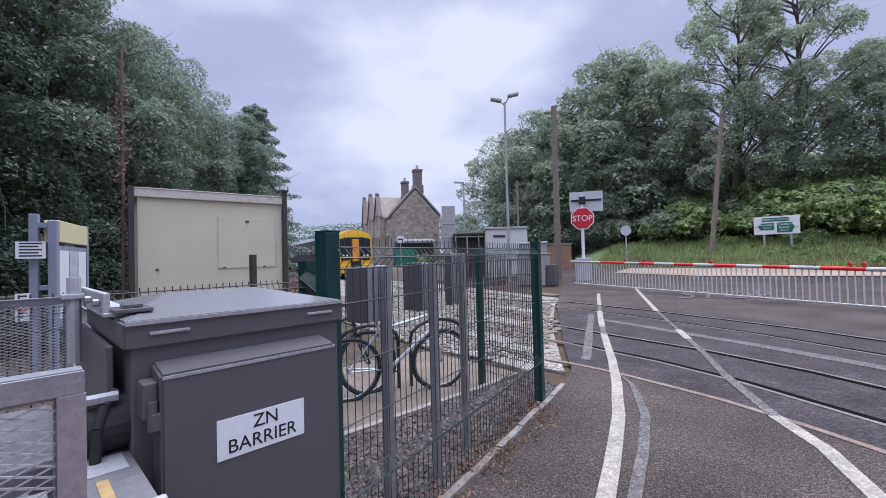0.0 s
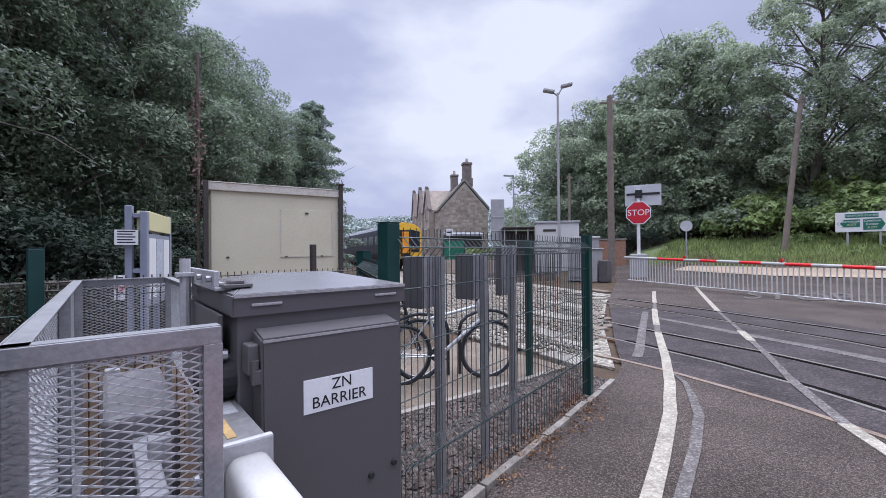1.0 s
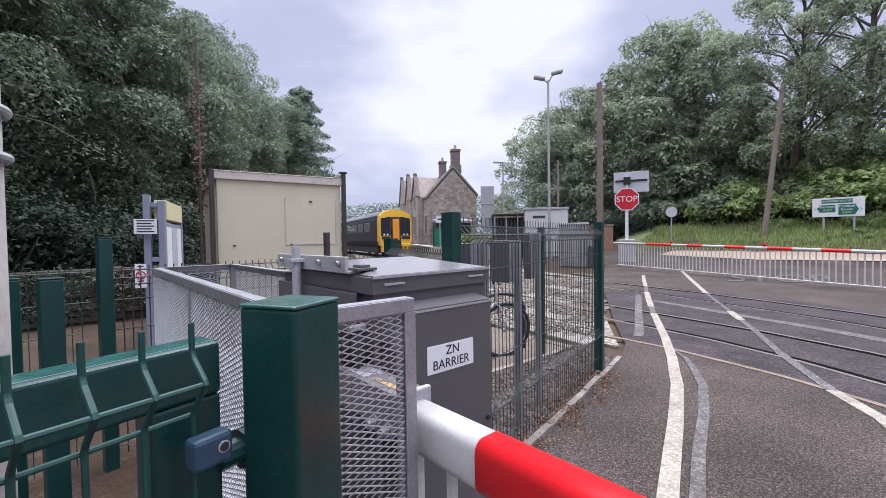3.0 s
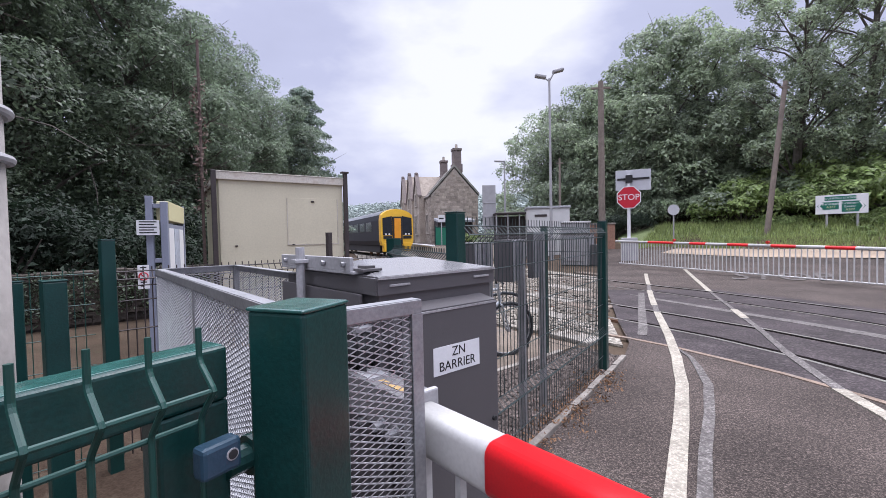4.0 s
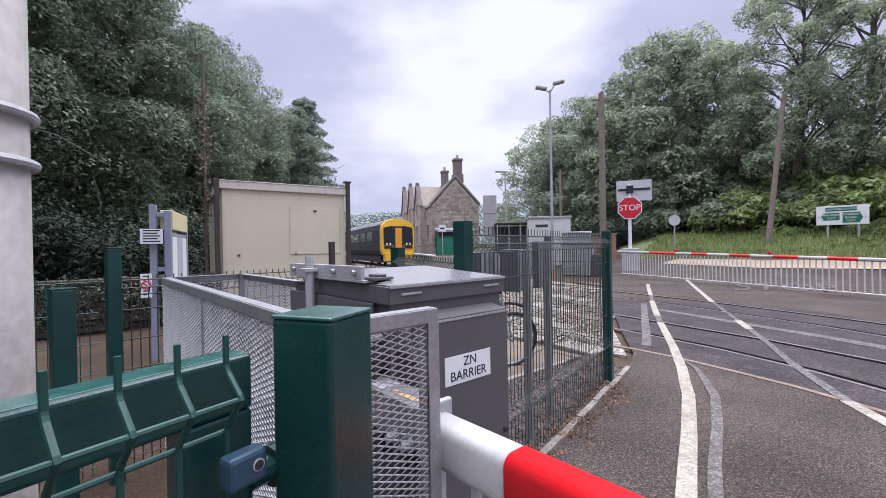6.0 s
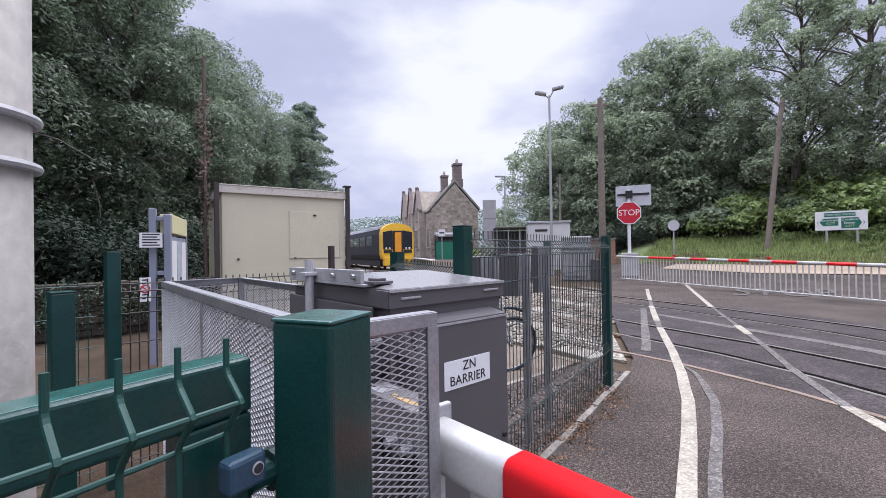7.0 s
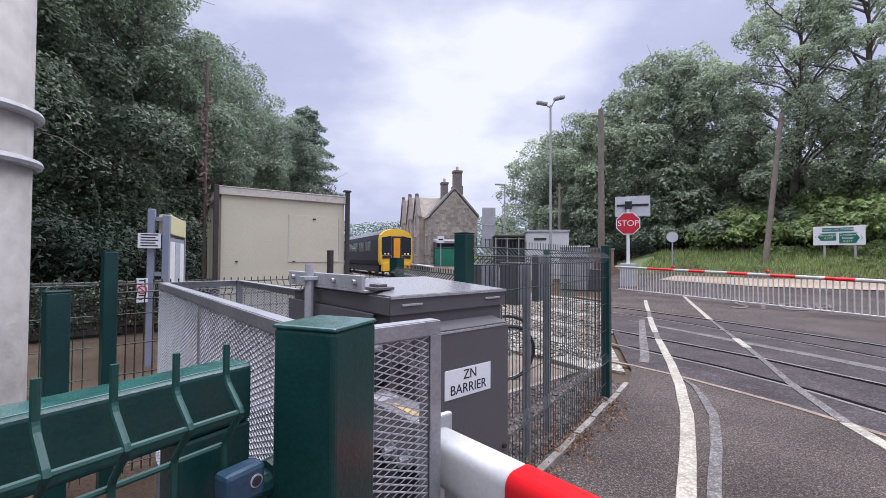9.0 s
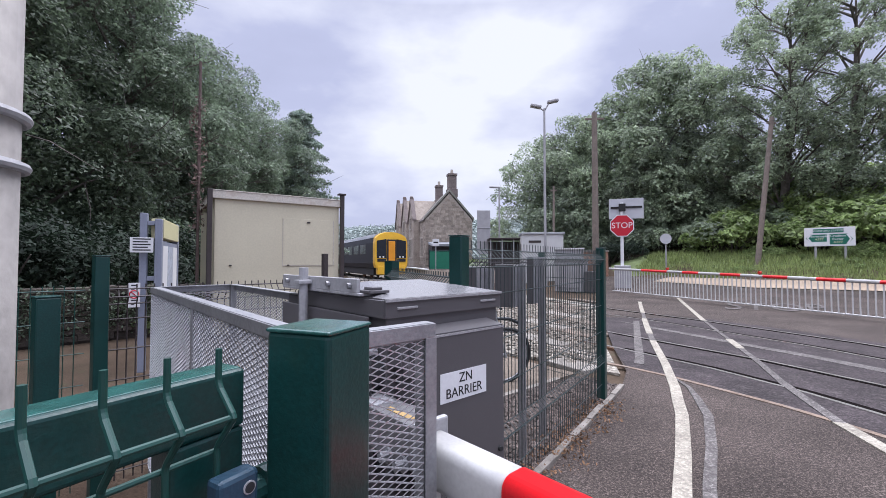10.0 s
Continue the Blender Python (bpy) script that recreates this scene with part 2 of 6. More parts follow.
GLASS_DARK = mat("dark_window_glass", (0.015, 0.017, 0.022), 0.15, var=0.2, bump=0, spec=0.35)
TRAIN_DARK = mat("dark_train_paint", (0.016, 0.018, 0.026), 0.55, var=0.15, scale=1, fine=20, bump=0, spec=0.25)
TRAIN_YELLOW = mat("train_yellow", (0.80, 0.46, 0.03), 0.35, var=0.08, scale=2, fine=20, bump=0)
TRAIN_ORANGE = mat("train_door_orange", (0.80, 0.32, 0.02), 0.4, var=0.08, bump=0)
TRAIN_ROOF = mat("train_roof", (0.36, 0.37, 0.40), 0.4, var=0.15, scale=1.5, fine=15, bump=0)
SIGNAL_RED = mat("stop_sign_red", (0.52, 0.012, 0.03), 0.4, var=0.05, bump=0)
SIGN_GREEN = mat("sign_green", (0.01, 0.14, 0.095), 0.4, var=0.08, bump=0)
WOOD_POLE = mat("weathered_pole", (0.20, 0.165, 0.14), 0.85, var=0.25, scale=5, fine=40, bump=0.4)
RUSTY_POLE = mat("ivy_rust_pole", (0.12, 0.085, 0.078), 0.9, var=0.35, scale=8, fine=40, bump=0.6)
HUT_WHITE = mat("white_cabin", (0.60, 0.60, 0.60), 0.6, var=0.08, scale=2, fine=30, bump=0.05)
HOARD_GREEN = mat("green_hoarding", (0.015, 0.17, 0.10), 0.5, var=0.12, fine=30, bump=0.05)
BARK = mat("bark", (0.12, 0.105, 0.092), 0.95, var=0.4, scale=6, fine=40, bump=0.9)
LEAF_DARK = mat("dark_foliage", (0.092, 0.122, 0.086), 0.45, var=0.35, scale=0.30, fine=2.0, bump=0, island=0.5, trans=0.45, tint=(0.132, 0.172, 0.108), spec=0.5)
LEAF_WOOD = mat("green_wood_foliage", (0.160, 0.205, 0.150), 0.45, var=0.35, scale=0.30, fine=2.0, bump=0, island=0.45, trans=0.5, tint=(0.215, 0.275, 0.180), spec=0.7)
LEAF_CONIFER = mat("conifer_foliage", (0.205, 0.250, 0.205), 0.45, var=0.3, scale=0.4, fine=2.0, bump=0, island=0.45, trans=0.4, tint=(0.230, 0.300, 0.235), spec=0.7)
LEAF_MID = mat("mid_foliage", (0.255, 0.305, 0.230), 0.45, var=0.35, scale=0.25, fine=2.0, bump=0, island=0.45, trans=0.5, tint=(0.345, 0.410, 0.270), spec=0.7)
# leaf colour darkened to hold the shade at the foot of the wood
LEAF_SHADE = mat("shade_dark_leaves", (0.024, 0.040, 0.024), 0.7, var=0.35, scale=0.5, fine=3, bump=0, island=0.5, trans=0.3)
LEAF_LIGHT = mat("light_foliage", (0.225, 0.300, 0.112), 0.45, var=0.35, scale=0.5, fine=3, bump=0, island=0.5, trans=0.45, tint=(0.330, 0.420, 0.165), spec=0.7)
# leaf colour paled and greyed to include the haze of distance
LEAF_FAR = mat("far_foliage_hazed", (0.33, 0.38, 0.36), 0.9, var=0.3, scale=0.2, fine=1.5, bump=0, island=0.25)
DEAD_LEAF = mat("dead_leaf", (0.19, 0.105, 0.055), 0.9, var=0.4, fine=20, island=0.4, bump=0)
TYRE = mat("tyre", (0.022, 0.022, 0.024), 0.7, var=0.2, bump=0)
BIKE_DARK = mat("dark_bike_frame", (0.03, 0.032, 0.036), 0.35, 0.2, var=0.2, bump=0)
BIKE_PALE = mat("pale_bike_frame", (0.5, 0.52, 0.54), 0.35, 0.3, var=0.15, bump=0)
LAMP_RED = mat("red_lamp_lens", (0.6, 0.03, 0.02), 0.3, var=0.1, bump=0)
MIRROR_BACK = mat("sign_back", (0.52, 0.53, 0.56), 0.5, 0.2, var=0.06, fine=40)


# ---- mesh helpers ----
def part(name, bm, material, parent=None, label=""):
    me = bpy.data.meshes.new(name)
    bm.to_mesh(me)
    bm.free()
    me.materials.append(material)
    ob = new(name, me)
    ob.parent = parent
    if label:
        ob["label"] = label
    return ob


def thing(name, m, label, category, group="", kind=""):
    ob = new(name)
    ob.empty_display_size = 0.2
    ob.matrix_world = m
    return tagged(ob, label, category, group, kind)


def flat(name, bm, material, label, category, kind="structure", m=None):
    ob = part(name, bm, material)
    if m is not None:
        ob.matrix_world = m
    return tagged(ob, label, category, "", kind)


def at(x, y, z=0.0, deg=0.0):
    return pose(x, y, z, 0, 0, deg)


def box(bm, x0, x1, y0, y1, z0, z1, bevel=0.0, m=None, seg=2):
    t = Matrix.Translation(((x0 + x1) / 2, (y0 + y1) / 2, (z0 + z1) / 2)) @ Matrix.Diagonal((x1 - x0, y1 - y0, z1 - z0, 1))
    vs = bmesh.ops.create_cube(bm, size=1, matrix=(m @ t) if m is not None else t)["verts"]
    if bevel:
        es = list({e for v in vs for e in v.link_edges})
        bmesh.ops.bevel(bm, geom=es, offset=bevel, segments=seg, affect="EDGES", profile=0.5)
    return bm


def rod(bm, a, b, r, r2=None, n=8, caps=True):
    a, b = Vector(a), Vector(b)
    d = b - a
    m = Matrix.Translation((a + b) / 2) @ d.to_track_quat("Z", "Y").to_matrix().to_4x4()
    bmesh.ops.create_cone(bm, cap_ends=caps, segments=n, radius1=r, radius2=r if r2 is None else r2, depth=d.length, matrix=m)
    return bm


def tube(bm, pts, r, n=6, closed=False):
    """A round bar swept through points; r is one radius or one for each point."""
    pts = [Vector(p) for p in pts]
    rings = []
    k = len(pts)
    q, last = None, None
    for i, p in enumerate(pts):
        a = pts[(i - 1) % k] if (i or closed) else p
        b = pts[(i + 1) % k] if (i < k - 1 or closed) else p
        d = (b - a).normalized()
        q = d.to_track_quat("Z", "Y") if q is None else last.rotation_difference(d) @ q
        last = d
        rr = r[i] if isinstance(r, (list, tuple)) else r
        rings.append([bm.verts.new(p + q @ Vector((rr * math.cos(j * math.tau / n), rr * math.sin(j * math.tau / n), 0))) for j in range(n)])
    for i in range(k if closed else k - 1):
        A, B = rings[i], rings[(i + 1) % k]
        for j in range(n):
            bm.faces.new((A[j], A[(j + 1) % n], B[(j + 1) % n], B[j]))
    if not closed:
        bm.faces.new(rings[0][::-1])
        bm.faces.new(rings[-1])
    return bm


def poly(bm, pts, z0, z1):
    """A slab over a plan outline."""
    lo = [bm.verts.new((x, y, z0)) for x, y in pts]
    hi = [bm.verts.new((x, y, z1)) for x, y in pts]
    bm.faces.new(hi)
    bm.faces.new(lo[::-1])
    k = len(pts)
    for i in range(k):
        bm.faces.new((lo[i], lo[(i + 1) % k], hi[(i + 1) % k], hi[i]))
    bmesh.ops.recalc_face_normals(bm, faces=bm.faces[:])
    return bm


def ribbon(bm, pts, w, z0, z1, zf=None):
    """A flat strip of width w along a plan line."""
    P = [Vector((x, y)) for x, y in pts]
    rows = []
    for i, p in enumerate(P):
        t = (P[min(i + 1, len(P) - 1)] - P[max(i - 1, 0)]).normalized()
        nrm = Vector((t.y, -t.x))
        ww = w[i] if isinstance(w, (list, tuple)) else w
        row = []
        for s, z in ((-1, z1), (1, z1), (1, z0), (-1, z0)):
            q = p + nrm * (s * ww / 2)
            row.append(bm.verts.new((q.x, q.y, z + (zf(q.x, q.y) if zf else 0))))
        rows.append(row)
    for A, B in zip(rows, rows[1:]):
        for j in range(4):
            bm.faces.new((A[j], A[(j + 1) % 4], B[(j + 1) % 4], B[j]))
    bm.faces.new(rows[0])
    bm.faces.new(rows[-1][::-1])
    bmesh.ops.recalc_face_normals(bm, faces=bm.faces[:])
    return bm


def bezier(a, b, c, d, n):
    out = []
    for i in range(n + 1):
        t = i / n
        out.append(tuple((1 - t) ** 3 * a[k] + 3 * (1 - t) ** 2 * t * b[k] + 3 * (1 - t) * t * t * c[k] + t ** 3 * d[k] for k in range(2)))
    return out


def smooth(t):
    t = min(1.0, max(0.0, t))
    return t * t * (3 - 2 * t)


def words(name, text, size, m, material, parent, depth=0.0008, spacing=1.0):
    """Raised lettering as a mesh."""
    cu = bpy.data.curves.new(name, "FONT")
    cu.body, cu.size, cu.extrude, cu.align_x, cu.align_y, cu.space_character = text, size, depth, "CENTER", "CENTER", spacing
    tmp = new(name + "_curve", cu)
    me = bpy.data.meshes.new_from_object(tmp.evaluated_get(bpy.context.evaluated_depsgraph_get()))
    bpy.data.objects.remove(tmp)
    bpy.data.curves.remove(cu)
    me.materials.clear()
    me.materials.append(material)
    ob = new(name, me)
    ob.parent = parent
    ob.matrix_local = m
    return ob


def mesh_from(name, verts, faces_n, material, parent=None):
    """A mesh of separate n-gons from a vertex array (count * n, 3)."""
    me = bpy.data.meshes.new(name)
    v = np.asarray(verts, dtype=np.float32).reshape(-1, 3)
    k = len(v) // faces_n
    me.vertices.add(len(v))
    me.vertices.foreach_set("co", v.ravel())
    me.loops.add(len(v))
    me.loops.foreach_set("vertex_index", np.arange(len(v), dtype=np.int32))
    me.polygons.add(k)
    me.polygons.foreach_set("loop_start", np.arange(0, len(v), faces_n, dtype=np.int32))
    me.update(calc_edges=True)
    me.materials.append(material)
    ob = new(name, me)
    ob.parent = parent
    return ob


def leaf_quads(rng, centres, per, spread, size, flatten=0.7, sides=4):
    """Small folded leaf sprays round clump centres: an array of corners."""
    c = np.repeat(np.asarray(centres), per, axis=0)
    k = len(c)
    d = rng.normal(size=(k, 3))
    d /= np.linalg.norm(d, axis=1)[:, None]
    r = rng.random(k) ** 0.45
    sp = np.repeat(np.broadcast_to(np.asarray(spread, float), (len(centres),)), per)
    p = c + d * (r * sp)[:, None] * np.array([1, 1, flatten])
    nrm = d * 0.6 + rng.normal(size=(k, 3)) * 0.55 + np.array([0, 0, 0.55])
    nrm /= np.linalg.norm(nrm, axis=1)[:, None]
    a = np.cross(nrm, rng.normal(size=(k, 3)))
    a /= np.linalg.norm(a, axis=1)[:, None]
    b = np.cross(nrm, a)
    s = size * (0.55 + 0.9 * rng.random(k))[:, None]
    if sides == 3:
        return np.stack([p - a * s, p - b * s * 0.55 + a * s * 0.3, p + a * s * 0.8 + b * s * 0.5 + nrm * s * 0.2], axis=1).reshape(-1, 3)
    return np.stack([p - a * s, p - b * s * 0.42 + nrm * s * 0.12, p + a * s, p + b * s * 0.42 + nrm * s * 0.12], axis=1).reshape(-1, 3)

# ---- ground, road and tracks ----
def ground_z(x, y):
    s, c = 0.68 * x + 0.73 * y, 0.73 * x - 0.68 * y
    h = 0.5 * smooth((s - 17) / 9) + 1.3 * smooth((s - 26) / 4.5) + 5.2 * smooth((s - 29.5) / 15)
    h *= smooth((c + 19) / 8)
    far = math.hypot(x, y)
    h += 26 * smooth((far - 130) / 170) * smooth((y + 20) / 60) * (0.75 + 0.35 * math.sin(x * 0.013 + 1.1))
    h += 5.0 * smooth((-x - 13 - 0.1 * y) / 16) * smooth((60 - y) / 30)
    return h


bm = bmesh.new()
axis = [math.copysign(abs(k) ** 2.6, k) * 0.0118 * 8 for k in np.linspace(-26, 26, 131)]
grid = [[bm.verts.new((x, y, ground_z(x, y) - 0.05)) for x in axis] for y in axis]
for r0, r1 in zip(grid, grid[1:]):
    for i in range(len(axis) - 1):
        bm.faces.new((r0[i], r0[i + 1], r1[i + 1], r1[i]))
ground = flat("ground", bm, SOIL, "brown earth and thin grass beside the railway", "ground")

ROAD_LEFT = [(-14, -14), (-0.72, -0.25), (-0.30, 1.2), (-0.06, 2.19), (1.286, 4.265), (1.62, 5.0), (1.95, 6.4), (2.7, 9.2), (3.5, 12.2), (5.85, 19.2), (7.0, 24), (8.6, 30), (11, 38), (14, 50)]


def road_left(y):
    for (xa, ya), (xb, yb) in zip(ROAD_LEFT, ROAD_LEFT[1:]):
        if ya <= y <= yb:
            return xa + (xb - xa) * (y - ya) / (yb - ya)
    return ROAD_LEFT[-1][0]


def sheet(ys, xl, xr, cols, lift):
    b = bmesh.new()
    rows = []
    for y in ys:
        a, e = xl(y), max(xl(y) + 0.3, xr(y))
        rows.append([b.verts.new((a + (e - a) * k / cols, y, ground_z(a + (e - a) * k / cols, y) + lift)) for k in range(cols + 1)])
    for A, B in zip(rows, rows[1:]):
        for k in range(cols):
            b.faces.new((A[k], A[k + 1], B[k + 1], B[k]))
    return b


road_ys = sorted(set([-14 + 0.8 * i for i in range(68)] + [p[1] for p in ROAD_LEFT if p[1] < 40]))
road = flat("road", sheet(road_ys, road_left, lambda y: min(60, (26.4 - 0.73 * y) / 0.68), 40, 0.0), ASPHALT, "worn grey tarmac road over the level crossing", "road")

# the two tracks: centre lines from beyond the road to the station
C1 = [(6.3, -6), (5.35, -2), (4.55, 1.6), (3.83, 4.35), (3.36, 5.45), (2.58, 6.73)] + bezier((2.58, 6.73), (-1.6, 13.5), (-4.0, 25.0), (-6.9, 34), 22)[1:] + [(-9.8, 43), (-13, 52), (-17, 63), (-24, 82)]
C2 = [(8.4, -4), (7.6, 0), (6.75, 4.2), (6.0, 6.96), (5.44, 8.26), (4.78, 9.75)] + bezier((4.78, 9.75), (1.6, 15.5), (-1.6, 21.0), (-3.6, 26.0), 14)[1:]


def offset(line, d):
    out = []
    for i, (x, y) in enumerate(line):
        a, b = line[max(i - 1, 0)], line[min(i + 1, len(line) - 1)]
        t = Vector((b[0] - a[0], b[1] - a[1])).normalized()
        out.append((x + t.y * d, y - t.x * d))
    return out


def off_road(line):
    return [p for p in line if p[0] < road_left(p[1]) + 0.15 and p[1] > 3]


bm = bmesh.new()
poly(bm, [(1.5, 4.9), (-0.2, 6.4), (-3.2, 11), (-6.2, 19), (-9.0, 30), (-13.5, 44), (-23, 70), (-15, 70), (-6.0, 44), (-4.6, 30), (-2.8, 27), (0.4, 22), (3.5, 15), (4.2, 13.5), (3.4, 12), (2.2, 8.0)], -0.045, -0.012)
track_bed = flat("track_bed", bm, TRACK_BED, "pale stained track ballast beside the crossing", "ballast")

# dark crossing surface between and round the rails, laid over the road
bm = bmesh.new()
edge_a = [(1.7, 5.22), (2.08, 4.74), (2.43, 4.16), (2.70, 3.68), (2.95, 3.05), (3.5, 1.2), (4.4, -2.0)]
edge_b = [(9.2, -2.0), (8.4, 2.2), (7.5, 5.6), (6.95, 7.3), (6.45, 8.6), (5.65, 10.3), (3.05, 10.45), (2.0, 6.6)]
poly(bm, edge_a + edge_b, -0.02, 0.004)
crossing = flat("crossing_surface", bm, ASPHALT_DARK, "dark tarmac crossing surface between the rails", "road")
bm = bmesh.new()
ribbon(bm, [(1.42, 5.5)] + edge_a, 0.07, -0.01, 0.009)
flat("crossing_joint", bm, SEAL, "sandy sealed joint along the crossing edge", "road joint")
bm = bmesh.new()
ribbon(bm, [(3.55, 8.75), (3.77, 8.32), (4.24, 7.18), (4.79, 6.01), (5.3, 4.6), (5.9, 2.5)], [0.16, 0.17, 0.2, 0.24, 0.26, 0.26], -0.01, 0.010)
flat("crossing_band", bm, LINE_WORN, "pale worn concrete band between the tracks", "road joint")
bm = bmesh.new()
ribbon(bm, [(3.25, 9.6), (3.6, 8.85), (4.1, 7.75), (4.5, 6.85)], 0.05, -0.01, 0.011)
flat("crossing_joint_thin", bm, LINE_WORN, "thin pale joint beside the concrete band", "road joint")
for i, line in enumerate((C1, C2)):
    for d, inner in ((-0.59, 1), (0.59, -1)):
        full = offset(line, d)
        track = thing("rail", Matrix.Identity(4), "running rail with a bright worn head, flush in the crossing", "rail", "rails of the crossing")
        bm = bmesh.new()
        ribbon(bm, full, 0.055, -0.06, 0.012)
        part("rail_head", bm, RAIL_STEEL, track)
        on = [p for p in full if not (p[0] < road_left(p[1]) and p[1] > 3)]
        if len(on) > 2:
            bm = bmesh.new()
            ribbon(bm, offset(on, inner * 0.065), 0.115 if (d < 0) else 0.075, -0.03, 0.0105)
            part("flangeway", bm, GROOVE, track, "black rubber-lined flange groove")
        off = off_road(full)
        if len(off) > 2:
            bm = bmesh.new()
            ribbon(bm, off, 0.12, -0.06, -0.004)
            part("rail_foot", bm, RUST, track, "rusty rail foot")

# sleepers beyond the road edge
sl_bm = bmesh.new()
box(sl_bm, -1.15, 1.15, -0.12, 0.12, -0.10, 0.0, 0.012)
sl_me = bpy.data.meshes.new("sleeper")
sl_bm.to_mesh(sl_me)
sl_bm.free()
sl_me.materials.append(SLEEPER)
for line in (C1, C2):
    run = 0.0
    for (xa, ya), (xb, yb) in zip(line, line[1:]):
        ln = math.hypot(xb - xa, yb - ya)
        k = 0.0
        while k < ln:
            if run <= 0:
                x, y = xa + (xb - xa) * k / ln, ya + (yb - ya) * k / ln
                if 6.5 < y < 32 and x < road_left(y) - 0.2:
                    ob = new("sleeper", sl_me)
                    ob.matrix_world = at(x, y, -0.012, math.degrees(math.atan2(yb - ya, xb - xa)) - 90)
                    tagged(ob, "dark weathered railway sleeper in the ballast", "sleeper", "sleepers of the track")
                run = 0.65
            k += 0.05
            run -= 0.05

# concrete slabs and timbers at the ragged crossing edge
for k, (x, y, a, lx, ly, mt) in enumerate([(1.22, 6.2, 124, 0.9, 0.34, CONCRETE), (0.85, 7.2, 122, 1.3, 0.4, CONCRETE), (1.75, 8.0, 120, 1.2, 0.34, SLEEPER), (1.35, 9.2, 118, 1.6, 0.5, CONCRETE),
                                           (2.2, 9.9, 118, 1.4, 0.32, SLEEPER), (2.1, 11.0, 117, 1.6, 0.45, CONCRETE), (2.7, 11.9, 116, 1.3, 0.3, SLEEPER), (2.75, 12.9, 114, 1.5, 0.4, SLEEPER), (3.3, 13.9, 114, 1.5, 0.35, CONCRETE), (3.9, 15.2, 112, 1.4, 0.4, SLEEPER), (1.0, 5.35, 125, 0.7, 0.4, CONCRETE)]):
    bm = bmesh.new()
    box(bm, -lx / 2, lx / 2, -ly / 2, ly / 2, -0.1, 0.012 + 0.01 * (k % 2), 0.015)
    flat("edge_slab", bm, mt, "pale worn concrete edge slab of the crossing" if mt is CONCRETE else "dark rotten timber edge board of the crossing", "slab", "", at(x, y, 0, a))

# painted lines
for line, w, mt in (([(5.78, 14.75), (5.1, 13.0), (4.52, 11.45)], 0.11, LINE), ([(4.04, 10.22), (3.6, 9.05), (3.20, 7.95)], 0.12, LINE), ([(4.52, 11.45), (4.04, 10.22)], 0.09, LINE_WORN), ([(3.20, 7.95), (2.93, 7.2)], 0.10, LINE_WORN),
                    ([(2.93, 7.2), (2.31, 5.38), (1.90, 4.27), (1.70, 3.8), (1.53, 3.38), (1.27, 2.85), (1.08, 2.47), (0.86, 2.05), (0.55, 1.45), (0.1, 0.6), (-0.5, -0.6)], 0.112, LINE)):
    bm = bmesh.new()
    ribbon(bm, line, w, -0.01, 0.0125)
    flat("edge_line", bm, mt, "white painted edge line bending with the road", "road marking")
CENTRE = [((7.95, 16.4), (6.9, 13.8), (5.35, 9.9), 0.115, LINE), ((5.35, 9.9), (4.9, 8.7), (4.42, 7.4), 0.07, LINE_WORN), ((4.42, 7.4), (4.25, 6.95), (4.10, 6.55), 0.12, LINE),
          ((4.10, 6.55), (3.72, 5.55), (3.29, 4.51), 0.085, LINE_WORN), ((3.29, 4.51), (3.08, 3.9), (2.86, 3.24), 0.10, LINE_WORN)]
for a, b, c, w, mt in CENTRE:
    bm = bmesh.new()
    ribbon(bm, [a, b, c], w, -0.01, 0.0135)
    flat("centre_line", bm, mt, "white centre line, partly worn away at the rails", "road marking")
bm = bmesh.new()
ribbon(bm, [(2.86, 3.24), (2.73, 2.62), (2.42, 1.9), (2.0, 1.0), (1.5, 0.0)], 0.115, -0.01, 0.0135)
flat("centre_line", bm, LINE, "white centre line on the near side of the crossing", "road marking")
bm = bmesh.new()
ribbon(bm, [(3.64, 9.72), (2.85, 7.7), (2.1, 5.75), (1.94, 5.38)], 0.13, -0.01, 0.0115)
flat("old_line", bm, LINE_WORN, "ghost of an older worn edge line", "road marking")
bm = bmesh.new()
ribbon(bm, [(2.10, 4.75), (2.06, 4.27), (1.95, 3.9), (1.76, 3.35), (1.40, 2.67), (1.05, 2.08), (0.6, 1.25)], [0.03, 0.05, 0.075, 0.085, 0.08, 0.08, 0.08], -0.01, 0.0112)
flat("old_line", bm, LINE_WORN, "ghost of an older worn edge line, scraped thin", "road marking")
stop_word = words("stop_marking", "STOP", 1.0, Matrix.Identity(4), LINE_WORN, None, 0.0)
sv = [v.co.copy() for v in stop_word.data.vertices]
lo_x, hi_x, lo_y, hi_y = min(v.x for v in sv), max(v.x for v in sv), min(v.y for v in sv), max(v.y for v in sv)
for v, c in zip(stop_word.data.vertices, sv):
    f, g = (c.x - lo_x) / (hi_x - lo_x), (c.y - lo_y) / (hi_y - lo_y)
    x, y = 7.4 + 2.6 * f + 1.45 * g, 12.5 - 0.75 * f + 2.2 * g
    v.co = (x, y, ground_z(x, y) + 0.018)
tagged(stop_word, "worn white STOP painted on the road before the junction", "road marking", "", "structure")
# buff surface of the junction beyond the barrier
bm = bmesh.new()
P = [(9.6, 22.3), (12.2, 18.5), (16.6, 15.2), (24, 10), (27.6, 10.0), (22.5, 15.2), (16.6, 20.4), (11.6, 24.6)]
vs = [bm.verts.new((x, y, ground_z(x, y) + 0.02)) for x, y in P]
for a, b, c, d in ((0, 1, 6, 7), (1, 2, 5, 6), (2, 3, 4, 5)):
    bm.faces.new((vs[a], vs[b], vs[c], vs[d]))
bmesh.ops.subdivide_edges(bm, edges=bm.edges[:], cuts=11, use_grid_fill=True)
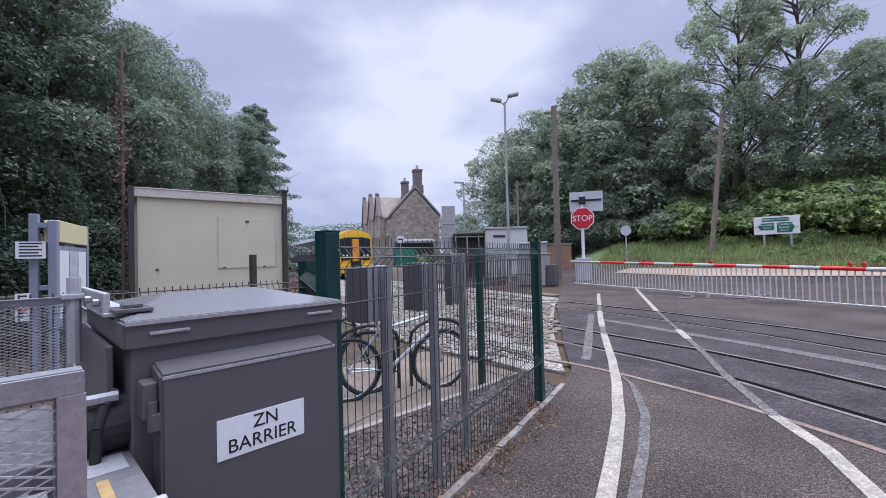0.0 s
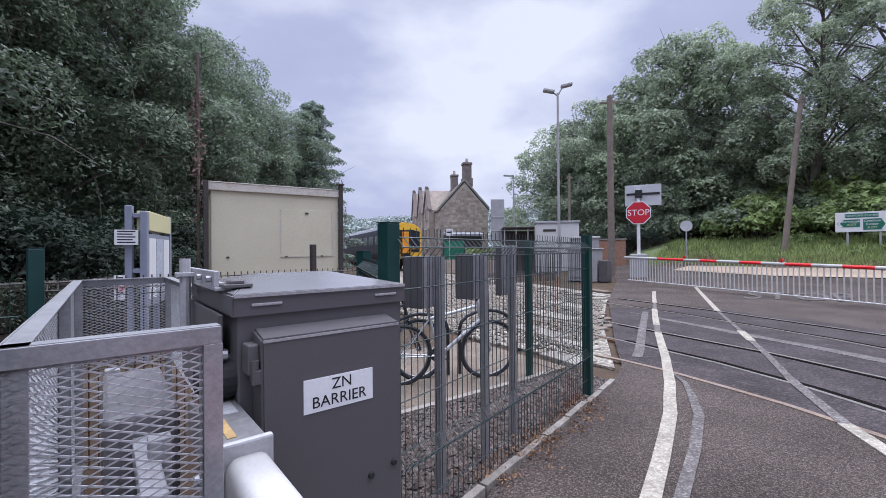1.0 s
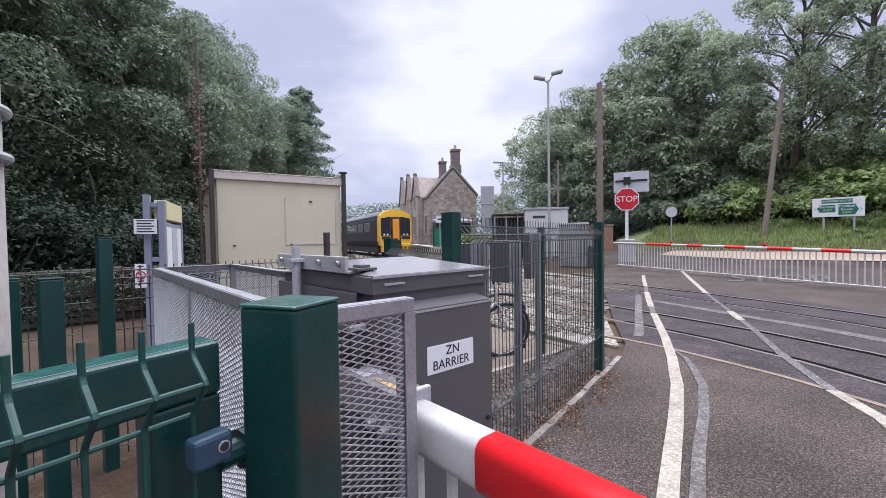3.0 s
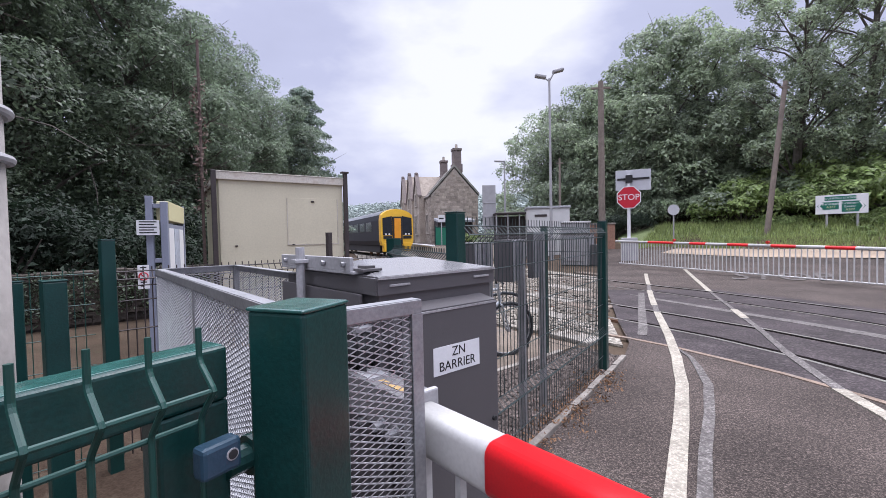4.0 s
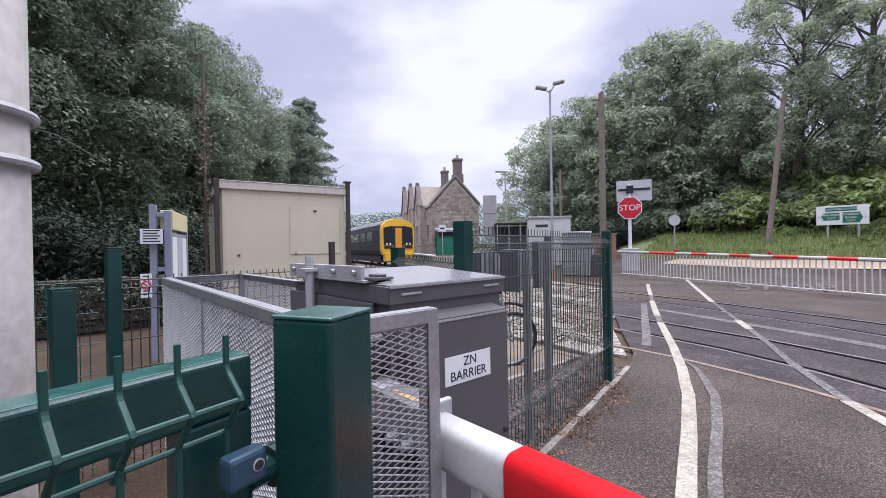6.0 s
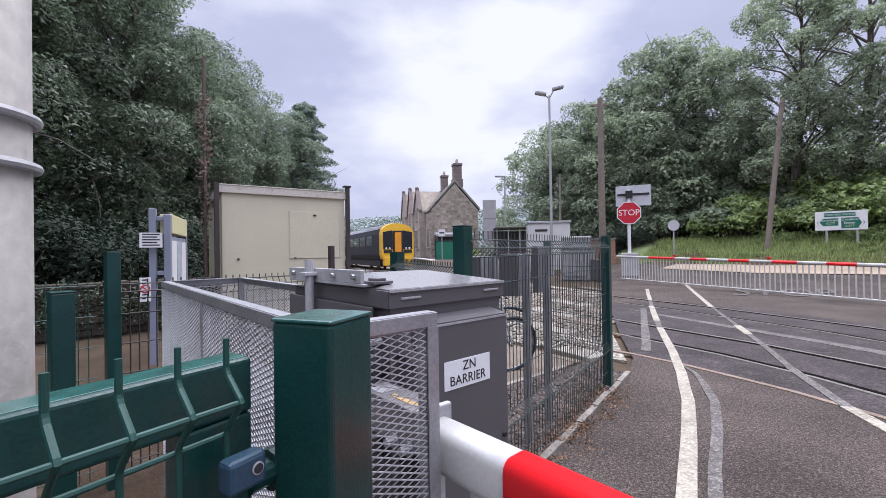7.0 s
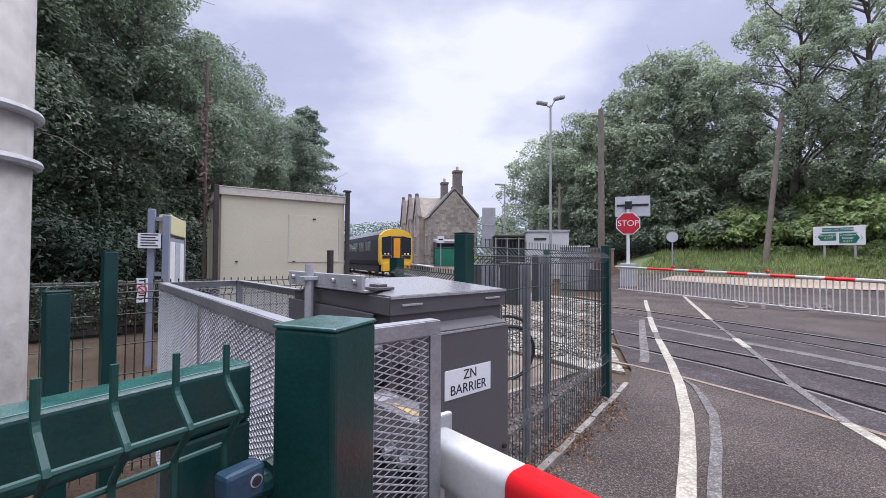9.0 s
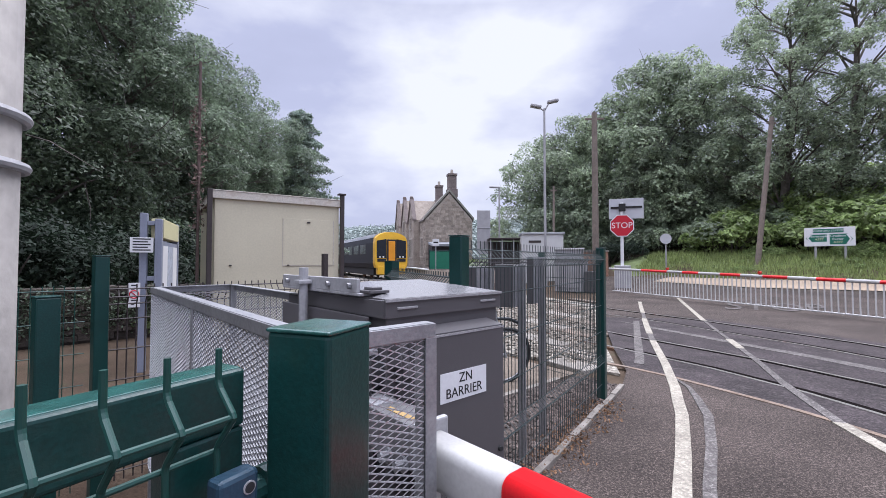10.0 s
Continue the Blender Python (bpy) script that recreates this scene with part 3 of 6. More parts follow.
for v in bm.verts:
    v.co.z = ground_z(v.co.x, v.co.y) + 0.035
flat("junction_surface", bm, ASPHALT_BUFF, "sandy buff road surfacing at the junction", "road")

# kerbs: short precast lengths along the fence
K0, K1 = Vector((-0.62, 1.28)), Vector((1.30, 4.28))
kd = (K1 - K0).normalized()
n_k = 8
for i in range(n_k):
    a = K0 + (K1 - K0) * (i / n_k)
    bm = bmesh.new()
    ln = (K1 - K0).length / n_k
    box(bm, 0.004, ln - 0.006, -0.028, 0.028, -0.12, 0.030 + 0.006 * ((i * 7) % 3), 0.006)
    ob = flat("kerb", bm, KERB, "narrow weathered concrete edging kerb", "kerb", "", at(a.x, a.y, 0, math.degrees(math.atan2(kd.y, kd.x)) + (0.6 if i % 2 else -0.5)))
bm = bmesh.new()
ribbon(bm, [(-1.6, 2.5), (-0.858, 3.16), (0.327, 4.231), (0.6, 4.5)], 0.07, -0.1, 0.035)
flat("edging", bm, KERB, "concrete edging between gravel and bicycle stand", "kerb")
bm = bmesh.new()
poly(bm, [(-1.7, 2.55), (-0.86, 3.2), (0.33, 4.27), (0.9, 4.85), (-0.3, 6.2), (-3.0, 4.6)], -0.04, 0.006)
flat("bicycle_stand_paving", bm, mat("stained_paving", (0.165, 0.13, 0.10), 0.9, var=0.35, scale=2.5, fine=30, bump=0.4, spots=0.6, spot_color=(0.12, 0.10, 0.085), spot_scale=5), "pale stained concrete paving under the bicycles", "paving")
bm = bmesh.new()
poly(bm, [(-0.62, 1.28), (1.29, 4.26), (0.95, 4.75), (0.33, 4.24), (-0.86, 3.17), (-1.6, 2.4), (-1.2, 1.6)], -0.04, 0.004)
flat("gravel_strip", bm, GRAVEL_BED, "bed of dark gravel under the mesh fence", "gravel")
bm = bmesh.new()
poly(bm, [(-0.72, -0.3), (-0.3, 1.2), (-0.62, 1.3), (-1.2, 1.6), (-1.6, 2.4), (-3.0, 4.4), (-6, 3), (-9, -4), (-12, -13)], -0.045, -0.006)
flat("footpath", bm, mat("trodden_path", (0.052, 0.036, 0.026), 0.95, spec=0.08, var=0.4, scale=2, fine=50, bump=0.6, spots=0.5, spot_color=(0.13, 0.11, 0.08), spot_scale=4), "trodden brown earth path behind the gate", "path")


def stones(name, outline, count, size, seed, material, label, z=0.01):
    rng = np.random.default_rng(seed)
    O = np.array(outline)
    lo, hi = O.min(0), O.max(0)
    pts = []
    while len(pts) < count:
        q = lo + (hi - lo) * rng.random(2)
        inside = False
        for i in range(len(O)):
            a, b = O[i], O[i - 1]
            if (a[1] > q[1]) != (b[1] > q[1]) and q[0] < (b[0] - a[0]) * (q[1] - a[1]) / (b[1] - a[1]) + a[0]:
                inside = not inside
        if inside:
            pts.append(q)
    pts = np.array(pts)
    octa = np.array([[1, 0, 0], [0, 1, 0], [-1, 0, 0], [0, -1, 0], [0, 0, 1], [0, 0, -1]], float)
    tri = np.array([[0, 1, 4], [1, 2, 4], [2, 3, 4], [3, 0, 4], [1, 0, 5], [2, 1, 5], [3, 2, 5], [0, 3, 5]])
    V = octa[None] * (size * (0.5 + rng.random((count, 6, 1)))) * np.array([1, 0.8, 0.6])
    ang = rng.random(count) * math.tau
    ca, sa = np.cos(ang)[:, None], np.sin(ang)[:, None]
    X, Y = V[..., 0] * ca - V[..., 1] * sa, V[..., 0] * sa + V[..., 1] * ca
    W = np.stack([X + pts[:, :1], Y + pts[:, 1:], V[..., 2] + z + size * 0.3 * rng.random((count, 1))], -1)
    faces = (tri[None] + 6 * np.arange(count)[:, None, None]).reshape(-1, 3)
    me = bpy.data.meshes.new(name)
    me.from_pydata(W.reshape(-1, 3).tolist(), [], faces.tolist())
    me.materials.append(material)
    return tagged(new(name, me), label, name.replace("_", " "), "", "stuff")


stones("gravel", [(-0.64, 1.32), (1.26, 4.26), (0.95, 4.7), (0.33, 4.21), (-0.86, 3.13), (-1.5, 2.4), (-1.1, 1.6)], 5200, 0.026, 11, BALLAST, "loose dark gravel with pale stones under the fence")
stones("ballast", [(1.3, 5.1), (-0.2, 6.3), (-3.2, 11), (-5, 16), (-1, 19), (3.3, 12), (2.2, 8.2)], 7000, 0.045, 12, BALLAST_PALE, "loose track ballast between the sleepers", 0.0)
rngl = np.random.default_rng(5)
cl_pts = [(1.0 * t + -0.05, 1.62 * t + 2.1, 0.03) for t in rngl.random(90)]
mesh_from("leaf_litter", leaf_quads(rngl, [(x - 0.05 + 0.12 * rngl.normal(), y - 0.02, z) for x, y, z in cl_pts], 14, 0.13, 0.014, 0.12), 4, DEAD_LEAF)
tagged(bpy.data.objects["leaf_litter"], "dry brown leaves and twigs blown along the kerb", "leaf litter", "", "stuff")

# ---- barrier machine beside the road ----
MC = at(-0.9, 0.7, 0, 45)
machine = thing("barrier_machine", MC, "grey steel level crossing barrier machine with white lettered plate", "machine cabinet")
bm = bmesh.new()
box(bm, -0.04, 0.508, -0.165, 0.49, 0.0, 1.315, 0.006)
part("body", bm, CAB_GREY, machine)
bm = bmesh.new()
lo = [(-0.055, -0.178), (0.522, -0.178), (0.522, 0.505), (-0.055, 0.505)]
v0 = [bm.verts.new((x, y, 1.30)) for x, y in lo]
v1 = [bm.verts.new((x, y, 1.362)) for x, y in lo]
rl = [bm.verts.new((0.10, 0.165, 1.405)), bm.verts.new((0.37, 0.165, 1.405))]
for i in range(4):
    bm.faces.new((v0[i], v0[(i + 1) % 4], v1[(i + 1) % 4], v1[i]))
bm.faces.new((v1[0], v1[1], rl[1], rl[0]))
bm.faces.new((v1[1], v1[2], rl[1]))
bm.faces.new((v1[2], v1[3], rl[0], rl[1]))
bm.faces.new((v1[3], v1[0], rl[0]))
bm.faces.new(v0[::-1])
bmesh.ops.bevel(bm, geom=[e for e in bm.edges if e.verts[0].co.z > 1.35 or e.verts[1].co.z > 1.35], offset=0.005, segments=2, affect="EDGES")
lid = part("lid", bm, CAB_LID, machine, "low hipped wet lid, top colour lightened for the sky's reflection")
# lightened colour on the upward faces only, the skirt stays cabinet grey
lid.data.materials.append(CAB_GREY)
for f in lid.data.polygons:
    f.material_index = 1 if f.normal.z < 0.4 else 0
bm = bmesh.new()
box(bm, -0.052, 0.515, -0.186, -0.180, 1.353, 1.362)
part("lid_edge", bm, CAB_EDGE, machine, "worn bright front edge of the lid")
for x in (0.03, 0.43):
    bm = bmesh.new()
    box(bm, x - 0.035, x + 0.05, -0.184, -0.170, 1.326, 1.334, 0.002)
    part("lid_catch", bm, CAB_EDGE, machine)
bm = bmesh.new()
fr = [(0.0, -0.258), (0.445, -0.258), (0.445, -0.166), (0.0, -0.166)]
a = [bm.verts.new((x, y, 0.12)) for x, y in fr]
b = [bm.verts.new((x, y, 1.243 if y < -0.2 else 1.262)) for x, y in fr]
for i in range(4):
    bm.faces.new((a[i], a[(i + 1) % 4], b[(i + 1) % 4], b[i]))
bm.faces.new(b)
bm.faces.new(a[::-1])
bmesh.ops.recalc_face_normals(bm, faces=bm.faces[:])
bmesh.ops.bevel(bm, geom=bm.edges[:], offset=0.006, segments=2, affect="EDGES")
door = part("door", bm, CAB_GREY, machine)
bm = bmesh.new()
box(bm, 0.004, 0.440, -0.2605, -0.2575, 1.233, 1.2405)
part("door_edge", bm, CAB_EDGE, door, "chipped bright top edge of the door")
for z in (1.205, 0.45):
    bm = bmesh.new()
    box(bm, -0.030, 0.0, -0.235, -0.175, z - 0.06, z + 0.022, 0.004)
    rod(bm, (-0.012, -0.240, z - 0.085), (-0.012, -0.240, z - 0.02), 0.010)
    box(bm, -0.016, 0.004, -0.252, -0.2, z - 0.085, z - 0.045, 0.003)
    part("hinge", bm, CAB_GREY, machine)
for x, z in ((0.415, 0.78), (0.33, 0.765)):
    bm = bmesh.new()
    rod(bm, (x, -0.2575, z), (x, -0.268, z), 0.011, 0.009, 10)
    part("lock", bm, BLACK_RUBBER, door)
bm = bmesh.new()
box(bm, 0.113, 0.338, -0.2605, -0.2588, 1.010, 1.109, 0.0006)
plate = part("name_plate", bm, SIGN_WHITE, door, "white plate lettered ZN BARRIER")
TXT = pose(0, 0, 0, 90, 0, 0)
words("lettering", "ZN", 0.047, Matrix.Translation((0.232, -0.2609, 1.083)) @ TXT, BLACK, plate)
words("lettering", "BARRIER", 0.047, Matrix.Translation((0.2255, -0.2609, 1.037)) @ TXT, BLACK, plate)
# bolts and drive fittings on the side that faces the boom
bm = bmesh.new()
box(bm, -0.075, -0.06, -0.04, 0.62, 1.375, 1.425, 0.003)
box(bm, -0.075, 0.0, -0.06, 0.62, 1.366, 1.376, 0.002)
part("top_angle", bm, GALV_DULL, machine, "grey bolted steel angle along the lid")
bm = bmesh.new()
box(bm, -0.06, 0.02, -0.10, 0.0, 1.376, 1.386, 0.002)
box(bm, -0.04, 0.0, -0.085, -0.03, 1.386, 1.396, 0.002)
part("top_plate", bm, CAB_GREY, machine)
for y in (0.0, 0.16, 0.36, 0.55):
    bm = bmesh.new()
    rod(bm, (-0.077, y, 1.40), (-0.090, y, 1.40), 0.010, n=6)
    part("bolt", bm, GALV, machine)
bm = bmesh.new()
rod(bm, (-0.10, 0.335, 1.20), (-0.10, 0.335, 1.46), 0.018, n=10)
box(bm, -0.13, -0.06, 0.31, 0.36, 1.395, 1.41, 0.002)
part("pivot_post", bm, GALV_DULL, machine)
bm = bmesh.new()
box(bm, -0.075, -0.062, -0.1, 0.62, 0.98, 1.30, 0.003)
part("side_plate", bm, CAB_GREY, machine, "dark grey bolted side plate")
bm = bmesh.new()
rod(bm, (-0.04, -0.10, 1.12), (-0.115, -0.10, 1.12), 0.062, n=18)
rod(bm, (-0.115, -0.10, 1.12), (-0.135, -0.10, 1.12), 0.034, n=14)
part("drive_hub", bm, BLACK_RUBBER, machine, "greasy black drive hub")
bm = bmesh.new()
bends = [(-0.06, -0.13, 1.20), (-0.085, -0.145, 1.175), (-0.10, -0.16, 1.13), (-0.105, -0.165, 1.05), (-0.085, -0.155, 0.97), (-0.065, -0.145, 0.90), (-0.05, -0.14, 0.80)]
for a, b in zip(bends[:-1], bends[1:]):
    rod(bm, a, b, 0.011, n=10)
part("cable", bm, BLACK_RUBBER, machine)
for y, z in ((-0.14, 1.19), (-0.15, 1.01), (-0.16, 0.9)):
    bm = bmesh.new()
    rod(bm, (-0.06, y, z), (-0.12, y, z), 0.013, n=6)
    part("bolt", bm, GALV, machine)
bm = bmesh.new()
box(bm, -0.12, 0.62, -0.32, 0.62, -0.05, 0.03, 0.01)
part("plinth", bm, CONCRETE, machine, "cast concrete plinth")

# ---- near barrier boom, lying across the road ----
boom = thing("barrier_boom", MC, "lowered red and white barrier boom with white skirt bars", "barrier")
BU = -0.085


def boom_piece(name, y0, y1, material, thick=0.0):
    b = bmesh.new()
    w, h, r = 0.046 + thick, 0.062 + thick, 0.028
    ring = []
    for cx, cz, a0 in ((w - r, h - r, 0), (-w + r, h - r, 90), (-w + r, -h + r, 180), (w - r, -h + r, 270)):
        for k in range(5):
            a = radians(a0 + 22.5 * k)
            ring.append((BU + cx + r * math.cos(a), 0.972 + cz + r * math.sin(a)))
    A = [b.verts.new((x, y0, z)) for x, z in ring]
    B = [b.verts.new((x, y1, z)) for x, z in ring]
    for k in range(len(ring)):
        f = b.faces.new((A[k], A[(k + 1) % len(ring)], B[(k + 1) % len(ring)], B[k]))
        f.smooth = True
    b.faces.new(A[::-1])
    b.faces.new(B)
    bmesh.ops.recalc_face_normals(b, faces=b.faces[:])
    return part(name, b, material, boom)


boom_piece("white_band", -0.44, -0.728, WHITE)
yb = -0.728
for k in range(8):
    boom_piece("red_band" if k % 2 == 0 else "white_band", yb, yb - 0.95, RED if k % 2 == 0 else WHITE, 0.0015 if k % 2 == 0 else 0)
    yb -= 0.95
bm = bmesh.new()
box(bm, BU - 0.056, BU + 0.056, -0.455, -0.435, 0.925, 1.066, 0.006)
part("end_flange", bm, GALV_DULL, boom, "grey end flange with yellow grease")
bm = bmesh.new()
box(bm, BU - 0.055, BU - 0.043, -0.44, -0.02, 0.94, 1.05, 0.003)
box(bm, BU + 0.035, BU + 0.047, -0.44, -0.02, 0.94, 1.05, 0.003)
box(bm, BU - 0.055, BU + 0.047, -0.44, -0.10, 1.045, 1.056, 0.003)
part("arm", bm, ARM_GREY, boom, "grey steel channel arm of the boom")
bm = bmesh.new()
box(bm, BU - 0.040, BU + 0.030, -0.24, -0.14, 1.0562, 1.0585)
part("sticker", bm, GALV_DULL, boom, "pale worn sticker on the arm")
bm = bmesh.new()
box(bm, BU - 0.030, BU - 0.010, -0.40, -0.27, 1.0562, 1.0580)
part("stripe", bm, mat("faded_ochre_tape", (0.36, 0.24, 0.10), 0.7, var=0.3, fine=60), boom, "strip of faded ochre tape")
bm = bmesh.new()
tube(bm, [(BU + 0.030, -0.12, 1.065), (BU + 0.055, -0.10, 1.075), (BU + 0.075, -0.09, 1.15), (BU + 0.085, -0.09, 1.20)], 0.006, 8)
part("lever", bm, GALV, boom, "bent bright steel lever")
for y in (-0.40, -0.33):
    bm = bmesh.new()
    rod(bm, (BU - 0.085, y, 0.95), (BU - 0.045, y, 0.95), 0.014, n=6)
    rod(bm, (BU - 0.062, y, 0.95), (BU - 0.055, y, 0.95), 0.022, n=12)
    part("bolt", bm, GALV, boom)
bm = bmesh.new()
rod(bm, (BU - 0.03, -0.36, 0.90), (BU + 0.03, -0.36, 0.90), 0.05, n=14)
part("buffer", bm, BLACK_RUBBER, boom)
bm = bmesh.new()
box(bm, BU - 0.030, BU + 0.010, -0.462, -0.475 + 0.0, 0.30, 0.935, 0.003)
part("skirt_post", bm, WHITE_BAR, boom)
for k in range(30):
    y = -0.60 - 0.13 * k
    bm = bmesh.new()
    box(bm, BU - 0.012, BU + 0.010, y - 0.010, y + 0.010, 0.30, 0.936, 0.002)
    part("skirt_bar", bm, WHITE_BAR, boom)
bm = bmesh.new()
box(bm, BU - 0.015, BU + 0.013, -4.5, -0.46, 0.27, 0.30, 0.003)
part("skirt_rail", bm, WHITE_BAR, boom)

# ---- expanded metal guard round the boom's counterweight ----
guard = thing("counterweight_guard", MC, "galvanised expanded metal guard cage with angle frame", "guard cage")


def expanded(o, du, length, z0, z1, pitch=0.041, rise=0.0079, r=0.0014):
    """Expanded metal: a lattice of slim strands in the upright plane through o along du."""
    b = bmesh.new()
    o, du = Vector(o), Vector(du).normalized()
    nr = Vector((du.y, -du.x, 0))
    rows, cols = int((z1 - z0) / rise), int(length / pitch)

    def P(i, j):
        return o + du * min(length, max(0, (i + (0.5 if j % 2 else 0)) * pitch)) + Vector((0, 0, z0 + j * rise))
    for j in range(rows):
        for i in range(cols + 1):
            p = P(i, j)
            for q in ((P(i, j + 1), P(i - 1, j + 1)) if j % 2 == 0 else (P(i, j + 1), P(i + 1, j + 1))):
                if (q - p).length < 1e-4 or (q - p).length > pitch:
                    continue
                s = (q - p).normalized().cross(nr) * r
                k = nr * 0.003
                w = [b.verts.new(v) for v in (p - s, q - s, q + s, p + s, p + s - k, q + s - k)]
                b.faces.new(w[:4])
                b.faces.new((w[3], w[2], w[5], w[4]))
    return b


GU0, GU1, GV0, GV1, GZ = -0.455, -0.155, -0.54, 1.585, 1.335
for name, o, d, ln in (("front_panel", (GU0, GV0, 0), (1, 0, 0), GU1 - GU0), ("side_panel", (GU0, GV0, 0), (0, 1, 0), GV1 - GV0),
                       ("back_panel", (GU0, GV1, 0), (1, 0, 0), 0.44), ("inner_panel", (-0.015, 0.62, 0), (0, 1, 0), GV1 - 0.62)):
    part(name, expanded(o, d, ln, 0.33 if "front" in name or "side" in name else 0.85, GZ), GALV_MESH, guard, "expanded diamond mesh panel")["kind"] = "stuff"


def angle_bar(name, a, b, w=0.032, t=0.004, flip=1, parent=guard, material=GALV):
    a, b = Vector(a), Vector(b)
    d = (b - a).normalized()
    s = d.cross(Vector((0, 0, 1)))
    s = s.normalized() if s.length > 0.01 else Vector((1, 0, 0))
    up = s.cross(d)
    bm = bmesh.new()
    for p, q in ((s * w * flip, up * t), (s * t * flip, -up * w)):
        c = [a, a + p, a + p + q, a + q]
        e = [v + (b - a) for v in c]
        A, B = [bm.verts.new(v) for v in c], [bm.verts.new(v) for v in e]
        for k in range(4):
            bm.faces.new((A[k], A[(k + 1) % 4], B[(k + 1) % 4], B[k]))
        bm.faces.new(A[::-1])
        bm.faces.new(B)
    bmesh.ops.recalc_face_normals(bm, faces=bm.faces[:])
    return part(name, bm, material, parent)


for a, b, fl in (((GU0, GV0, GZ), (GU1, GV0, GZ), -1), ((GU0, GV1, GZ), (GU0, GV0, GZ), -1), ((GU0, GV1, GZ), (-0.015, GV1, GZ), 1), ((-0.015, GV1, GZ), (-0.015, 0.53, GZ), 1),
                 ((GU0, GV0, 0.33), (GU1, GV0, 0.33), -1), ((GU0, GV1, 0.33), (GU0, GV0, 0.33), -1)):
    angle_bar("frame_rail", a, b, 0.034, 0.004, fl)
for x, y in ((GU0, GV0), (GU1 - 0.032, GV0), (GU0, GV1 - 0.03), (-0.045, GV1 - 0.03), (GU0, 0.52)):
    bm = bmesh.new()
    box(bm, x, x + 0.034, y, y + 0.005, 0.0, GZ + 0.002, 0.001)
    box(bm, x, x + 0.005, y, y + 0.034, 0.0, GZ + 0.002, 0.001)
    part("frame_post", bm, GALV, guard)
for x0, x1, y0, y1, z0, z1 in ((GU0, GU1, GV0 - 0.006, GV0 - 0.002, GZ - 0.030, GZ + 0.003), (GU1 - 0.030, GU1 + 0.003, GV0 - 0.006, GV0 - 0.002, 0.0, GZ - 0.030), (GU0 - 0.006, GU0 - 0.002, GV0, GV1, GZ - 0.030, GZ + 0.003),
                               (GU0 - 0.006, GU0 - 0.002, 0.50, 0.53, 0.0, GZ - 0.03), (GU0 + 0.034, -0.05, GV1 - 0.008, GV1 - 0.004, GZ - 0.030, GZ - 0.001)):
    bm = bmesh.new()
    box(bm, x0, x1, y0, y1, z0, z1, 0.001)
    part("frame_flat", bm, GALV, guard)
bm = bmesh.new()
box(bm, -0.03, -0.012, 0.50, 0.66, 0.9, GZ - 0.006, 0.002)
part("solid_panel", bm, CAB_GREY, guard, "solid grey panel beside the cabinet")
# counterweights inside
bm = bmesh.new()
box(bm, -0.34, -0.12, 0.30, 0.98, 0.58, 0.94, 0.02)
part("counterweight", bm, ARM_GREY, guard, "grey painted counterweight block")
for x, y in ((-0.33, -0.30), (-0.20, 0.10), (-0.30, 1.15)):
    bm = bmesh.new()
    box(bm, x - 0.03, x + 0.03, y - 0.03, y + 0.03, 0.0, 0.92, 0.004)
    part("inner_post", bm, GALV_DULL, guard, "grey steel support post")
# added near-black floor that stands in for the shade inside the cage
bm = bmesh.new()
box(bm, -0.44, -0.06, -0.5, 1.55, 0.0, 0.12, 0.01)
part("cage_floor", bm, CAGE_SHADE, guard, "dark floor added for the shade inside the cage")
bm = bmesh.new()
box(bm, -0.26, -0.20, -0.15, 1.2, 0.80, 0.86, 0.004)
part("weight_arm", bm, GALV_DULL, guard)

# ---- green gate post, gate leaf and lock ----
post = thing("gate_post", at(-0.766, -0.183, 0, -18), "square green steel gate post, wet on top", "gate post")
bm = bmesh.new()
box(bm, -0.053, 0.053, -0.053, 0.053, 0, 1.388, 0.007, seg=3)
part("shaft", bm, GREEN, post)
bm = bmesh.new()
box(bm, -0.0545, 0.0545, -0.0545, 0.0545, 1.386, 1.3925, 0.004)
part("cap", bm, WET_GREEN, post, "rain-wet green cap")
MG = at(-0.878, -0.230, 0, 62)
gate = thing("mesh_gate", MG, "green welded mesh gate leaf with box frame", "gate")
bm = bmesh.new()
box(bm, -2.2, 0.008, -0.025, 0.030, 1.264, 1.341, 0.006, seg=3)
top_rail = part("top_rail", bm, GREEN, gate, "green box-section top rail")
bm = bmesh.new()
box(bm, -2.19, 0.004, -0.019, 0.024, 1.337, 1.3422, 0.001)
part("wet_film", bm, WET_GREEN, top_rail, "rain standing on the rail")
bm = bmesh.new()
box(bm, -0.085, 0.008, -0.023, 0.026, 0.1, 1.2638, 0.005)
part("end_stile", bm, GREEN, gate)
bm = bmesh.new()
box(bm, -2.2, -0.085, -0.023, 0.026, 0.1, 0.16, 0.005)
part("bottom_rail", bm, GREEN, gate)
for k in range(36):
    x = -0.046 - 0.058 * k
    bm = bmesh.new()
    tube(bm, [(x, -0.052, 1.379), (x, -0.052, 1.342), (x, -0.0535, 1.337), (x, -0.057, 1.331), (x, -0.082, 1.306), (x, -0.0845, 1.302), (x, -0.082, 1.298), (x, -0.056, 1.267), (x, -0.0525, 1.261), (x, -0.0515, 1.254), (x, -0.050, 0.12)], 0.0039, 8)
    part("upright_wire", bm, GREEN_WIRE, gate)
for z, y in ((1.302, -0.082), (1.255, -0.047), (1.06, -0.046), (0.86, -0.046), (0.66, -0.046), (0.46, -0.046), (0.26, -0.046)):
    bm = bmesh.new()
    rod(bm, (-2.2, y, z), (-0.043, y, z), 0.0038, n=8)
    part("cross_wire", bm, GREEN_WIRE, gate)
bm = bmesh.new()
box(bm, -0.064, -0.012, -0.086, -0.058, 1.190, 1.232, 0.006)
